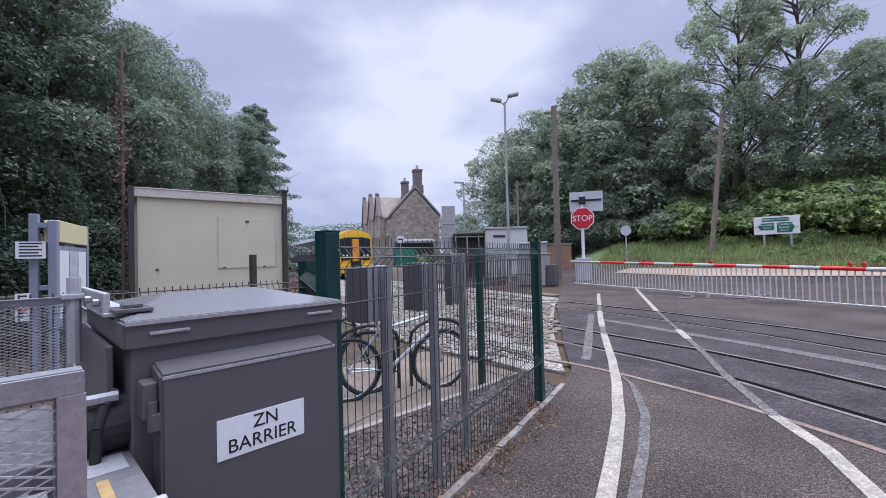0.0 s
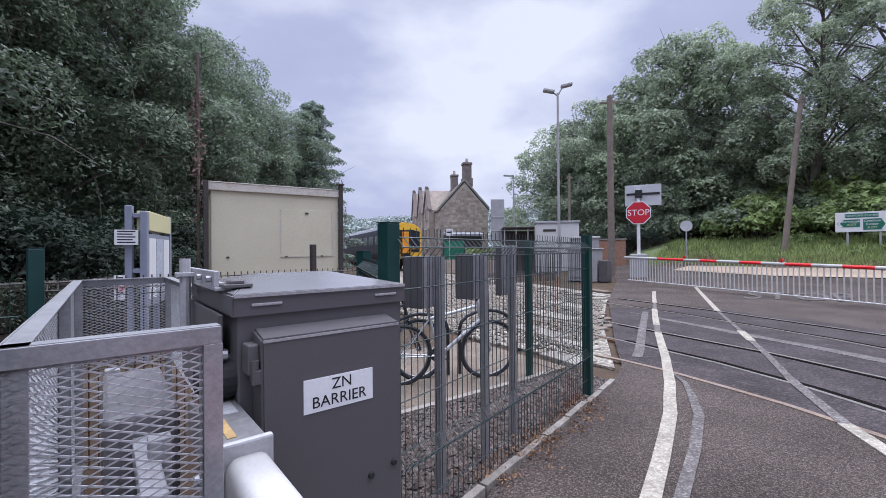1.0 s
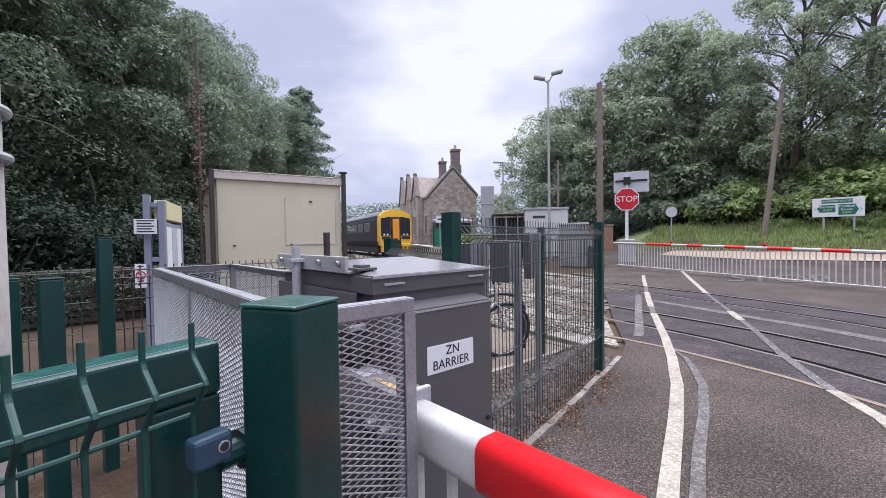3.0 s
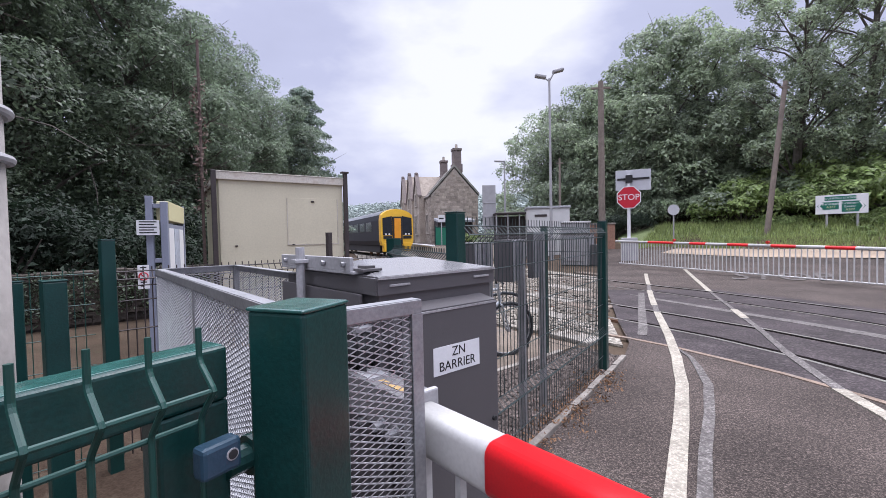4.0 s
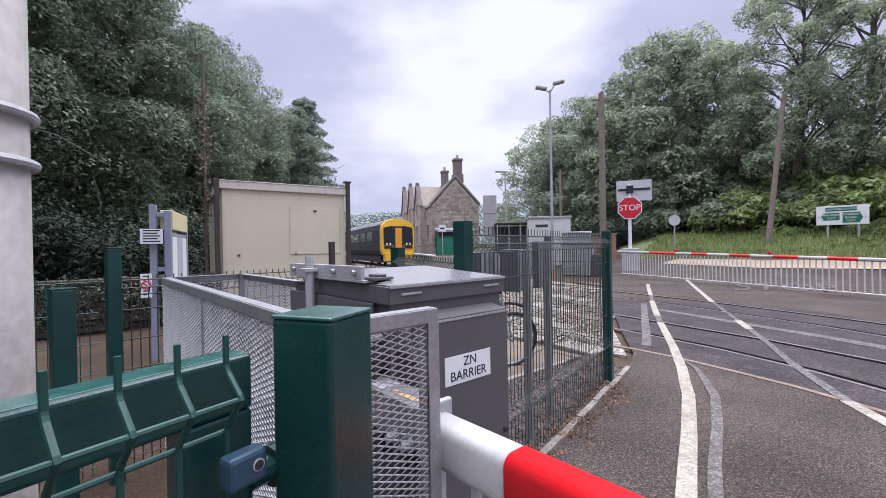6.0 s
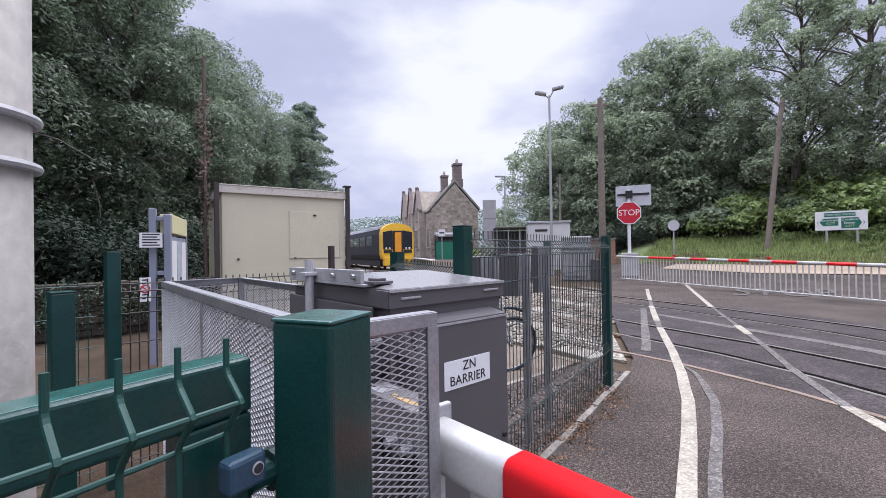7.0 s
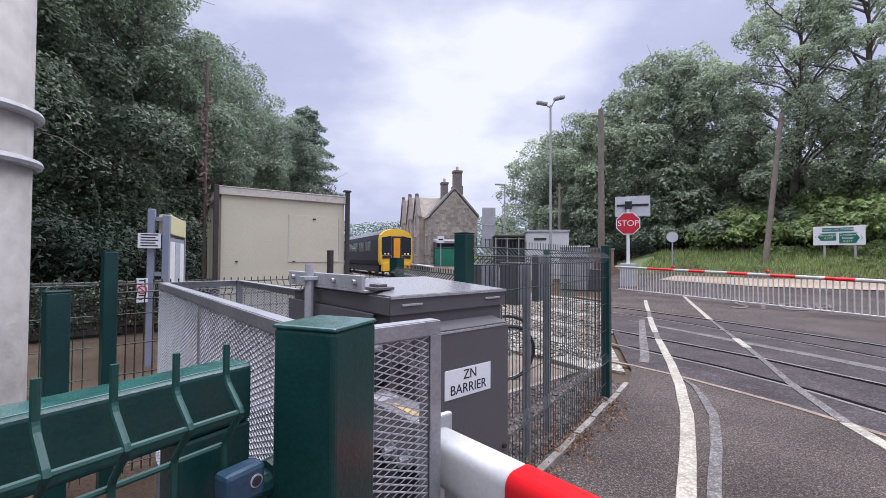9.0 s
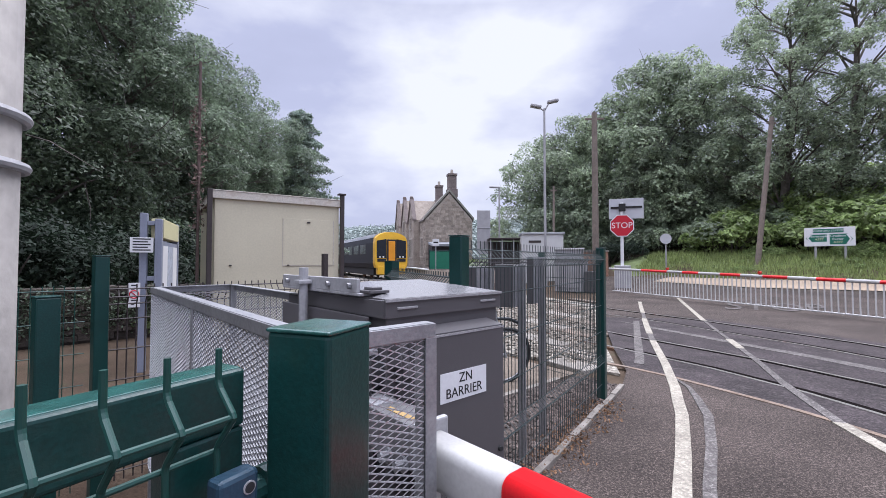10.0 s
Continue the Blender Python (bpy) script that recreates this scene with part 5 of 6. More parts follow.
for x0, x1, z0, z1, s, lines in ((-0.94, -0.09, 2.52, 2.91, -1, ("Barnstaple", "A377")), (0.02, 0.90, 2.37, 2.92, 1, ("Crediton", "Exeter", "A377"))):
    zm, tip = (z0 + z1) / 2, (x1 if s > 0 else x0)
    base = tip - s * 0.20
    back = x0 if s > 0 else x1
    bm = bmesh.new()
    poly(bm, [(back, z0), (base, z0), (tip, zm), (base, z1), (back, z1)][::s], 0.0, 0.006)
    bmesh.ops.rotate(bm, verts=bm.verts[:], cent=(0, 0, 0), matrix=Matrix.Rotation(radians(90), 3, "X"))
    bmesh.ops.translate(bm, verts=bm.verts[:], vec=(0, -0.0205, -gz0))
    o = part("arrow_panel", bm, SIGN_GREEN, fs, "dark green arrow panel")
    bm = bmesh.new()
    poly(bm, [(base - s * 0.05, z0 + 0.02), (base + s * 0.03, z0 + 0.02), (tip - s * 0.03, zm), (base + s * 0.03, z1 - 0.02), (base - s * 0.05, z1 - 0.02), (tip - s * 0.11, zm)][::s], 0.0, 0.004)
    bmesh.ops.rotate(bm, verts=bm.verts[:], cent=(0, 0, 0), matrix=Matrix.Rotation(radians(90), 3, "X"))
    bmesh.ops.translate(bm, verts=bm.verts[:], vec=(0, -0.027, -gz0))
    part("chevron", bm, SIGN_WHITE, o, "white chevron")
    for k, text in enumerate(lines):
        words("lettering", text, 0.165, Matrix.Translation(((back + base) / 2 - s * 0.02, -0.0275, z1 - 0.10 - 0.17 * k - gz0)) @ TXT, PALE_YELLOW if text == "A377" else SIGN_WHITE, o)
rd = thing("round_sign", at(12.2, 26.4, ground_z(12.2, 26.4), -25), "grey back of a round road sign on a post", "road sign")
gz0 = ground_z(12.2, 26.4)
bm = bmesh.new()
rod(bm, (0, 0, -0.2), (0, 0, 3.0 - gz0), 0.045, n=10)
part("post", bm, GALV_DULL, rd)
bm = bmesh.new()
rod(bm, (0, -0.05, 2.90 - gz0), (0, -0.07, 2.90 - gz0), 0.33, n=24)
part("disc", bm, MIRROR_BACK, rd)

# lamp columns
lampA = thing("street_lamp", at(3.93, 22.82, -0.12, 0), "tall pale lamp column with two flat lantern heads", "street lamp")
bm = bmesh.new()
rod(bm, (0, 0, 0), (0, 0, 1.5), 0.11, n=12)
rod(bm, (0, 0, 1.5), (0, 0, 10.25), 0.085, 0.055, n=12)
part("column", bm, GALV_DULL, lampA)
for s, z in ((-1, 10.28), (1, 10.55)):
    bm = bmesh.new()
    rod(bm, (0, 0, 10.1), (s * 0.25, 0, z), 0.04, n=8)
    part("arm", bm, GALV_DULL, lampA)
    bm = bmesh.new()
    box(bm, min(s * 0.18, s * 0.80), max(s * 0.18, s * 0.80), -0.17, 0.17, -0.085, 0.085, 0.05, pose(0, 0, z, 0, -12 * s, 0))
    part("lantern", bm, GALV_DULL, lampA, "flat grey lantern head")
lampB = thing("street_lamp", at(2.05, 31.1, 0, 0), "slim grey lamp column with one lantern arm", "street lamp")
bm = bmesh.new()
rod(bm, (0, 0, 0), (0, 0, 7.1), 0.08, 0.06, n=10)
part("column", bm, GALV_DULL, lampB)
bm = bmesh.new()
box(bm, -0.75, 0.05, -0.12, 0.12, -0.065, 0.065, 0.04, pose(0, 0, 7.12, 0, 3, 0))
part("lantern", bm, GALV_DULL, lampB)

# wooden poles
for x, y, h, lean, r, lab, mt in ((6.5, 22.15, 9.6, 0.0, 0.19, "thick weathered telegraph pole", WOOD_POLE), (16.25, 24.1, 9.9, 6.5, 0.15, "leaning weathered wooden pole on the verge", WOOD_POLE), (5.9, 30.0, 7.0, 0.3, 0.10, "slim wooden pole before the trees", WOOD_POLE)):
    p = thing("telegraph_pole", at(x, y, ground_z(x, y)) @ pose(0, 0, 0, 0, lean, 0), lab, "pole", "wooden poles")
    bm = bmesh.new()
    rod(bm, (0, 0, -0.3), (0, 0, h - ground_z(x, y)), r, r * 0.75, n=12)
    part("shaft", bm, mt, p)
    bm = bmesh.new()
    box(bm, -0.5 if r > 0.16 else -0.25, 0.5 if r > 0.16 else 0.25, -0.05, 0.05, h - ground_z(x, y) - 0.4, h - ground_z(x, y) - 0.3, 0.01)
    part("crossarm", bm, mt, p)
cab_w = thing("overhead_cable", Matrix.Identity(4), "thin sagging overhead telephone cable from the pole", "cable")
bm = bmesh.new()
tube(bm, [(17.2 + 9 * t, 24.0 + 2.0 * t, 9.6 + 3.6 * t - 2.4 * t * (1 - t)) for t in np.linspace(0, 1, 12)], 0.014, 5)
part("wire", bm, BLACK_RUBBER, cab_w)
bm = bmesh.new()
tube(bm, [(6.5 + 10.7 * t, 22.15 + 1.85 * t, 9.4 + 0.2 * t - 2.2 * t * (1 - t)) for t in np.linspace(0, 1, 12)], 0.010, 5)
part("wire", bm, BLACK_RUBBER, cab_w)
mast = thing("rusty_mast", at(-6.6, 8.3, 0), "tall rusty mast grown with dead creeper", "mast")
bm = bmesh.new()
rod(bm, (0, 0, 0), (0, 0, 6.05), 0.035, 0.03, n=8)
part("shaft", bm, RUSTY_POLE, mast)
rngm = np.random.default_rng(8)
tw = mesh_from("creeper", leaf_quads(rngm, [(0.05 * math.sin(z * 5), 0.05 * math.cos(z * 5), z) for z in np.linspace(2.2, 5.2, 40)], 10, 0.17, 0.045), 4, mat("dead_creeper", (0.15, 0.105, 0.09), 0.9, var=0.4, island=0.4, bump=0), mast)

# ---- the train at the platform ----
train = thing("train", at(-6.25, 31.2, 0, math.degrees(math.atan2(0.946, -0.325)) - 90 + 9), "dark diesel train with a yellow and black front at the platform", "train")


def train_ring(inset, z_top):
    w, r = 1.34 - inset, 0.62
    pts = [(-w + 0.10, 0.95), (-w, 1.3), (-w, z_top - r - 0.25)]
    for k in range(1, 10):
        a = math.pi - k * math.pi / 10
        pts.append(((w) * math.cos(a), z_top - r - 0.1 + (r + 0.1) * math.sin(a)))
    return pts + [(w, z_top - r - 0.25), (w, 1.3), (w - 0.10, 0.95)]


for car in range(2):
    y0 = 0.55 + car * 23.3
    bm = bmesh.new()
    ring = train_ring(0, 3.78)
    A = [bm.verts.new((x, y0, z)) for x, z in ring]
    B = [bm.verts.new((x, y0 + 22.6, z)) for x, z in ring]
    for k in range(len(ring)):
        bm.faces.new((A[k], A[(k + 1) % len(ring)], B[(k + 1) % len(ring)], B[k]))
    bm.faces.new(A)
    bm.faces.new(B)
    bmesh.ops.recalc_face_normals(bm, faces=bm.faces[:])
    body = part("car_body", bm, TRAIN_DARK, train)
    bm = bmesh.new()
    rr = [p for p in train_ring(-0.012, 3.80) if p[1] > 3.15]
    A = [bm.verts.new((x, y0, z)) for x, z in rr]
    B = [bm.verts.new((x, y0 + 22.6, z)) for x, z in rr]
    for k in range(len(rr) - 1):
        bm.faces.new((A[k], A[k + 1], B[k + 1], B[k]))
    bmesh.ops.solidify(bm, geom=bm.faces[:], thickness=0.01)
    part("roof", bm, TRAIN_ROOF, body, "pale grey curved roof")
    for s in (-1, 1):
        for k in range(8):
            bm = bmesh.new()
            box(bm, s * 1.335, s * 1.352, y0 + 2.2 + k * 2.45, y0 + 4.1 + k * 2.45, 2.05, 2.85, 0.01)
            part("side_window", bm, GLASS_DARK, body)
    bm = bmesh.new()
    box(bm, -1.15, 1.15, y0 + 0.5, y0 + 22, 0.35, 0.95, 0.05)
    part("underframe", bm, BLACK_RUBBER, body)
    for yy in (3.0, 5.4, 17.5, 19.9):
        for s in (-0.62, 0.62):
            bm = bmesh.new()
            rod(bm, (s - 0.06, y0 + yy, 0.43), (s + 0.06, y0 + yy, 0.43), 0.42, n=18)
            part("wheel", bm, RUST, body)
# cab front: yellow surround, black windscreens, orange gangway door
bm = bmesh.new()
ring = train_ring(0.0, 3.78)
A = [bm.verts.new((x, 0.55, z)) for x, z in ring]
B = [bm.verts.new((x * 0.97, 0.02 + 0.10 * max(0, (z - 2.6)), z - 0.03 * (z > 3))) for x, z in ring]
for k in range(len(ring)):
    bm.faces.new((A[k], A[(k + 1) % len(ring)], B[(k + 1) % len(ring)], B[k]))
bm.faces.new(B)
bmesh.ops.recalc_face_normals(bm, faces=bm.faces[:])
cab = part("cab_front", bm, TRAIN_YELLOW, train, "warning yellow cab front")
for x0, x1 in ((-1.18, -0.42), (0.42, 1.18)):
    bm = bmesh.new()
    q = [(x0, 1.72), (x1, 1.72), (x1, 3.05 if x1 > 0.5 else 3.2), (x0, 3.2 if x0 > 0 else 3.05)]
    v = [bm.verts.new((x, 0.0 + 0.10 * max(0, z - 2.6), z)) for x, z in q] + [bm.verts.new((x, 0.2, z)) for x, z in q]
    for f in ((0, 1, 2, 3), (7, 6, 5, 4), (0, 4, 5, 1), (1, 5, 6, 2), (2, 6, 7, 3), (3, 7, 4, 0)):
        bm.faces.new([v[i] for i in f])
    bmesh.ops.recalc_face_normals(bm, faces=bm.faces[:])
    part("windscreen", bm, GLASS_DARK, cab, "dark windscreen in a black surround")
    bm = bmesh.new()
    xm = (x0 + x1) / 2
    box(bm, xm - 0.34, xm + 0.34, -0.03, 0.05, 1.44, 1.66, 0.02)
    part("lamp_panel", bm, BLACK_RUBBER, cab)
    for dx in (-0.15, 0.12):
        bm = bmesh.new()
        rod(bm, (xm + dx, -0.03, 1.80), (xm + dx, -0.05, 1.80), 0.075, n=12)
        part("headlight", bm, SIGN_WHITE, cab, "round white headlight")
bm = bmesh.new()
box(bm, -0.40, 0.40, -0.05, 0.3, 1.0, 3.16, 0.03)
gang = part("gangway", bm, BLACK_RUBBER, cab, "black rubber gangway surround")
bm = bmesh.new()
box(bm, -0.27, 0.27, -0.075, 0.0, 1.35, 3.02, 0.03)
part("gangway_door", bm, TRAIN_ORANGE, gang, "orange-yellow gangway door")
bm = bmesh.new()
box(bm, -1.12, -0.45, -0.04, 0.5, 0.45, 1.12, 0.05)
part("lower_fairing", bm, TRAIN_YELLOW, cab)
bm = bmesh.new()
box(bm, 0.45, 1.12, -0.04, 0.5, 0.45, 1.12, 0.05)
part("lower_fairing", bm, TRAIN_YELLOW, cab)
bm = bmesh.new()
box(bm, -0.28, 0.28, -0.25, 0.3, 0.6, 1.05, 0.05)
part("coupler", bm, BLACK_RUBBER, cab)

# ---- platform ----
bm = bmesh.new()
poly(bm, [(-3.35, 28.5), (1.8, 27.6), (2.4, 40), (-4, 66), (-15.0, 66), (-8.7, 46), (-5.35, 36.2)], -0.05, 0.86)
plat = flat("platform", bm, STONE, "rubble-faced station platform", "platform")
bm = bmesh.new()
ribbon(bm, [(-3.3, 28.5), (-5.30, 36.2), (-8.65, 46), (-14.9, 66)], 0.35, 0.86, 0.93)
flat("platform_edge", bm, SIGN_WHITE, "white-edged platform coping", "platform")
bm = bmesh.new()
poly(bm, [(-3.15, 28.6), (1.75, 27.7), (2.3, 40), (-4, 66), (-14.6, 66), (-8.4, 46), (-5.1, 36.2)], 0.86, 0.885)
flat("platform_surface", bm, ASPHALT, "grey tarmac platform surface", "platform")

# ---- stone station house ----
st = thing("station_house", at(-4.66, 42.0, 0.88, 17.5), "grey rubble stone station house with steep gables and tall chimneys", "house")
SW, SL, EZ, RZ = 5.1, 22.0, 4.95, 7.75


def stone_wall(name, x0, x1, z0, fn, m, seed, parent, course=0.24):
    """Courses of uneven rubble blocks on a mortar backing; fn gives the wall's top at x."""
    rng = random.Random(seed)
    b = bmesh.new()
    z = z0
    while z < 9:
        h = course * rng.uniform(0.75, 1.25)
        x = x0
        while x < x1:
            w = rng.uniform(0.25, 0.6)
            xe = min(x + w, x1)
            if z + h < min(fn(x), fn(xe)) and xe - x > 0.08:
                dd = rng.uniform(0.0, 0.03)
                c = [(x + 0.012, z + 0.012), (xe - 0.012, z + 0.012), (xe - 0.012, z + h - 0.012), (x + 0.012, z + h - 0.012)]
                A = [b.verts.new(m @ Vector((p, -0.02 - dd, q))) for p, q in c]
                B = [b.verts.new(m @ Vector((p, 0.05, q))) for p, q in c]
                b.faces.new(A)
                for k in range(4):
                    b.faces.new((A[k], B[k], B[(k + 1) % 4], A[(k + 1) % 4]))
            x = xe
        z += h
    bmesh.ops.recalc_face_normals(b, faces=b.faces[:])
    o = part(name, b, STONE, parent, "rubble stone facing")
    o["kind"] = "stuff"
    return o


def gable(x):
    return EZ + (RZ - EZ) * (1 - abs(x - SW / 2) / (SW / 2))


bm = bmesh.new()
prof = [(0, 0), (SW, 0), (SW, EZ), (SW / 2, RZ), (0, EZ)]
A = [bm.verts.new((x, 0, z)) for x, z in prof]
B = [bm.verts.new((x, SL, z)) for x, z in prof]
bm.faces.new(A)
bm.faces.new(B[::-1])
for k in range(5):
    bm.faces.new((A[k], B[k], B[(k + 1) % 5], A[(k + 1) % 5]))
bmesh.ops.recalc_face_normals(bm, faces=bm.faces[:])
part("wall", bm, STONE_BACK, st)
stone_wall("stone_facing", 0, SW, 0, gable, Matrix.Identity(4), 1, st)
stone_wall("stone_facing", -SL, 0, 0, lambda x: EZ, Matrix.Rotation(radians(-90), 4, "Z"), 2, st)
for s in (0, 1):
    bm = bmesh.new()
    x0, x1 = (-0.15, SW / 2) if s == 0 else (SW + 0.15, SW / 2)
    z0 = EZ - 0.12
    q = [(x0, 0.25, z0), (x0, SL, z0), (x1, SL, RZ + 0.05), (x1, 0.25, RZ + 0.05)]
    v = [bm.verts.new(p) for p in q] + [bm.verts.new((p[0], p[1], p[2] + 0.10)) for p in q]
    for f in ((0, 1, 2, 3), (4, 5, 6, 7), (0, 1, 5, 4), (1, 2, 6, 5), (2, 3, 7, 6), (3, 0, 4, 7)):
        bm.faces.new([v[i] for i in f])
    bmesh.ops.recalc_face_normals(bm, faces=bm.faces[:])
    part("roof", bm, ROOF, st, "brown stone-slate roof slope")
    bm = bmesh.new()
    q = [(x0, z0 + 0.1), (x1, RZ + 0.16), (x1, RZ + 0.42), (x0, z0 + 0.36)]
    v = [bm.verts.new((x, -0.12, z)) for x, z in q] + [bm.verts.new((x, 0.28, z)) for x, z in q]
    for f in ((0, 1, 2, 3), (4, 5, 6, 7), (0, 1, 5, 4), (1, 2, 6, 5), (2, 3, 7, 6), (3, 0, 4, 7)):
        bm.faces.new([v[i] for i in f])
    bmesh.ops.recalc_face_normals(bm, faces=bm.faces[:])
    part("coping", bm, COPING, st, "grey lichened stone gable coping")


def chimney(x, y, z0, z1, w, d):
    bm = bmesh.new()
    box(bm, x - w * 0.62, x + w * 0.62, y - d * 0.62, y + d * 0.62, z0, z0 + 0.9, 0.03)
    box(bm, x - w / 2, x + w / 2, y - d / 2, y + d / 2, z0 + 0.9, z1 - 0.25, 0.02)
    box(bm, x - w * 0.58, x + w * 0.58, y - d * 0.58, y + d * 0.58, z1 - 0.25, z1, 0.03)
    c = part("chimney", bm, STACK, st, "tall dressed stone chimney stack")
    bm = bmesh.new()
    rod(bm, (x, y, z1), (x, y, z1 + 0.45), 0.17, 0.13, n=10)
    part("chimney_pot", bm, DRESSED, c)


chimney(SW / 2 + 0.42, 0.5, RZ - 0.4, RZ + 2.15, 0.85, 0.8)
chimney(SW / 2 + 0.0, 4.5, RZ - 1.0, RZ + 1.6, 0.75, 0.7)


def window(parent, m, w, h, lights=2):
    f = bmesh.new()
    box(f, -w / 2 - 0.14, w / 2 + 0.14, -0.09, 0.06, -0.14, 0, 0.02, m)
    box(f, -w / 2 - 0.14, w / 2 + 0.14, -0.09, 0.06, h, h + 0.16, 0.02, m)
    box(f, -w / 2 - 0.14, -w / 2, -0.08, 0.06, 0, h, 0.02, m)
    box(f, w / 2, w / 2 + 0.14, -0.08, 0.06, 0, h, 0.02, m)
    for k in range(1, lights):
        x = -w / 2 + w * k / lights
        box(f, x - 0.05, x + 0.05, -0.07, 0.06, 0, h, 0.01, m)
    o = part("window", f, DRESSED, parent, "dressed stone mullioned window")
    for k in range(lights):
        g = bmesh.new()
        x0 = -w / 2 + w * k / lights + 0.05
        box(g, x0, x0 + w / lights - 0.10, -0.035, 0.02, 0.02, h - 0.02, 0, m)
        part("pane", g, GLASS_DARK, o)


LW = Matrix.Rotation(radians(-90), 4, "Z")
for y in (1.6, 4.4, 9.0, 13.4, 17.5):
    window(st, Matrix.Translation((-0.03, y, 1.1)) @ LW, 1.1, 1.9, 2)
window(st, Matrix.Translation((1.0, -0.03, 0.9)), 0.9, 1.5, 2)
# cross gables along the platform side
for y, w, hz in ((4.6, 3.2, 7.5), (9.6, 3.6, 8.2), (15.2, 3.6, 8.6)):
    bm = bmesh.new()
    prof = [(y - w / 2, 0.0), (y + w / 2, 0.0), (y + w / 2, EZ + 0.2), (y, hz), (y - w / 2, EZ + 0.2)]
    A = [bm.verts.new((-0.7, q, z)) for q, z in prof]
    B = [bm.verts.new((SW / 2, q, z)) for q, z in prof]
    bm.faces.new(A[::-1])
    bm.faces.new(B)
    for k in range(5):
        bm.faces.new((A[k], A[(k + 1) % 5], B[(k + 1) % 5], B[k]))
    bmesh.ops.recalc_face_normals(bm, faces=bm.faces[:])
    part("cross_gable", bm, STONE, st, "projecting stone cross gable")
    bm = bmesh.new()
    for s in (-1, 1):
        q0, q1 = (y + s * (w / 2 + 0.12), EZ + 0.1), (y, hz + 0.1)
        v = [bm.verts.new((-0.85, q0[0], q0[1])), bm.verts.new((-0.85, q1[0], q1[1])), bm.verts.new((-0.85, q1[0], q1[1] + 0.22)), bm.verts.new((-0.85, q0[0], q0[1] + 0.22))]
        u_ = [bm.verts.new((-0.4, p.co.y, p.co.z)) for p in v]
        v += u_
        for f in ((0, 1, 2, 3), (4, 5, 6, 7), (0, 1, 5, 4), (1, 2, 6, 5), (2, 3, 7, 6), (3, 0, 4, 7)):
            bm.faces.new([v[i] for i in f])
    box(bm, -0.85, -0.45, y - 0.14, y + 0.14, hz + 0.1, hz + 0.48, 0.10)
    bmesh.ops.recalc_face_normals(bm, faces=bm.faces[:])
    part("coping", bm, STACK, st)
    window(st, Matrix.Translation((-0.73, y, 1.0)) @ LW, 1.6, 2.0, 3)
    window(st, Matrix.Translation((-0.73, y, 4.2)) @ LW, 1.0, 1.2, 2)
bm = bmesh.new()
box(bm, 0.2, 4.0, -1.9, 0.0, 2.35, 2.6, 0.03, pose(0, 0, 0, 8, 0, 0))
part("lean_to_roof", bm, TRAIN_ROOF, st, "grey lean-to roof against the gable")
bm = bmesh.new()
box(bm, 0.3, 3.9, -1.7, -0.05, 0.0, 2.3, 0.03)
part("lean_to_wall", bm, BROWN_TRIM, st)

# ---- station forecourt clutter ----
def simple(name, m, bits, label, category, group=""):
    t = thing(name, m, label, category, group)
    for nm, dims, bev, mt in bits:
        b = bmesh.new()
        box(b, *dims, bev)
        part(nm, b, mt, t)
    return t


simple("green_hoarding", at(-2.55, 31.2, 0.88, 4), [("panel", (-0.75, 0.85, -0.03, 0.03, 0.0, 1.35), 0.01, HOARD_GREEN), ("top_rail", (-0.8, 0.9, -0.05, 0.05, 1.35, 1.43), 0.01, GREEN), ("post", (-0.8, -0.72, -0.06, 0.06, 0, 1.5), 0.01, GREEN), ("post", (0.82, 0.9, -0.06, 0.06, 0, 1.5), 0.01, GREEN)], "bright green boarded bin store on the platform", "hoarding")
simple("platform_sign", at(-2.75, 30.2, 0.88, 0), [("post", (-0.03, 0.03, -0.03, 0.03, 0, 2.3), 0.005, GALV_DULL), ("plate", (-0.25, 0.25, -0.045, -0.031, 1.75, 2.25), 0.005, SIGN_WHITE), ("text_bar", (-0.18, 0.18, -0.05, -0.0455, 1.95, 2.05), 0, BLACK)], "small white platform sign on a slim post", "sign")
simple("large_sign_back", at(0.80, 30.2, 0.3, 10), [("post", (-0.35, -0.27, -0.04, 0.04, 0, 4.9), 0.01, GALV_DULL), ("post", (0.35, 0.43, -0.04, 0.04, 0, 4.0), 0.01, GALV_DULL), ("plate", (-0.5, 0.5, -0.07, -0.041, 1.7, 4.95), 0.01, GALV_DULL), ("rail", (-0.5, 0.5, -0.10, -0.071, 2.6, 2.68), 0.01, GALV_DULL), ("rail", (-0.5, 0.5, -0.10, -0.071, 3.6, 3.68), 0.01, GALV_DULL)], "tall blue-grey poster board on two posts", "sign")
shelter = simple("cycle_shelter", at(2.4, 29.3, 0.0, 2), [("roof", (-1.3, 1.3, -0.9, 0.9, 3.0, 3.12), 0.03, BROWN_TRIM), ("back_wall", (-1.25, 1.25, 0.7, 0.78, 0.0, 2.9), 0.01, BROWN_TRIM)] + [("post", (x - 0.04, x + 0.04, -0.8, -0.72, 0, 3.0), 0.01, GALV_DULL) for x in (-1.2, -0.4, 0.4, 1.2)], "dark open-sided waiting shelter with slim posts", "shelter")
simple("white_cabin", at(4.55, 27.0, 0.0, -3), [("body", (-1.35, 1.35, 0, 2.2, 0.0, 3.25), 0.03, HUT_WHITE), ("roof", (-1.42, 1.42, -0.08, 2.3, 3.25, 3.38), 0.02, TRAIN_ROOF), ("vent", (-0.9, -0.1, -0.03, 0.0, 2.7, 2.85), 0.005, BROWN_TRIM)], "white flat-roofed cabin near the platform end", "cabin")
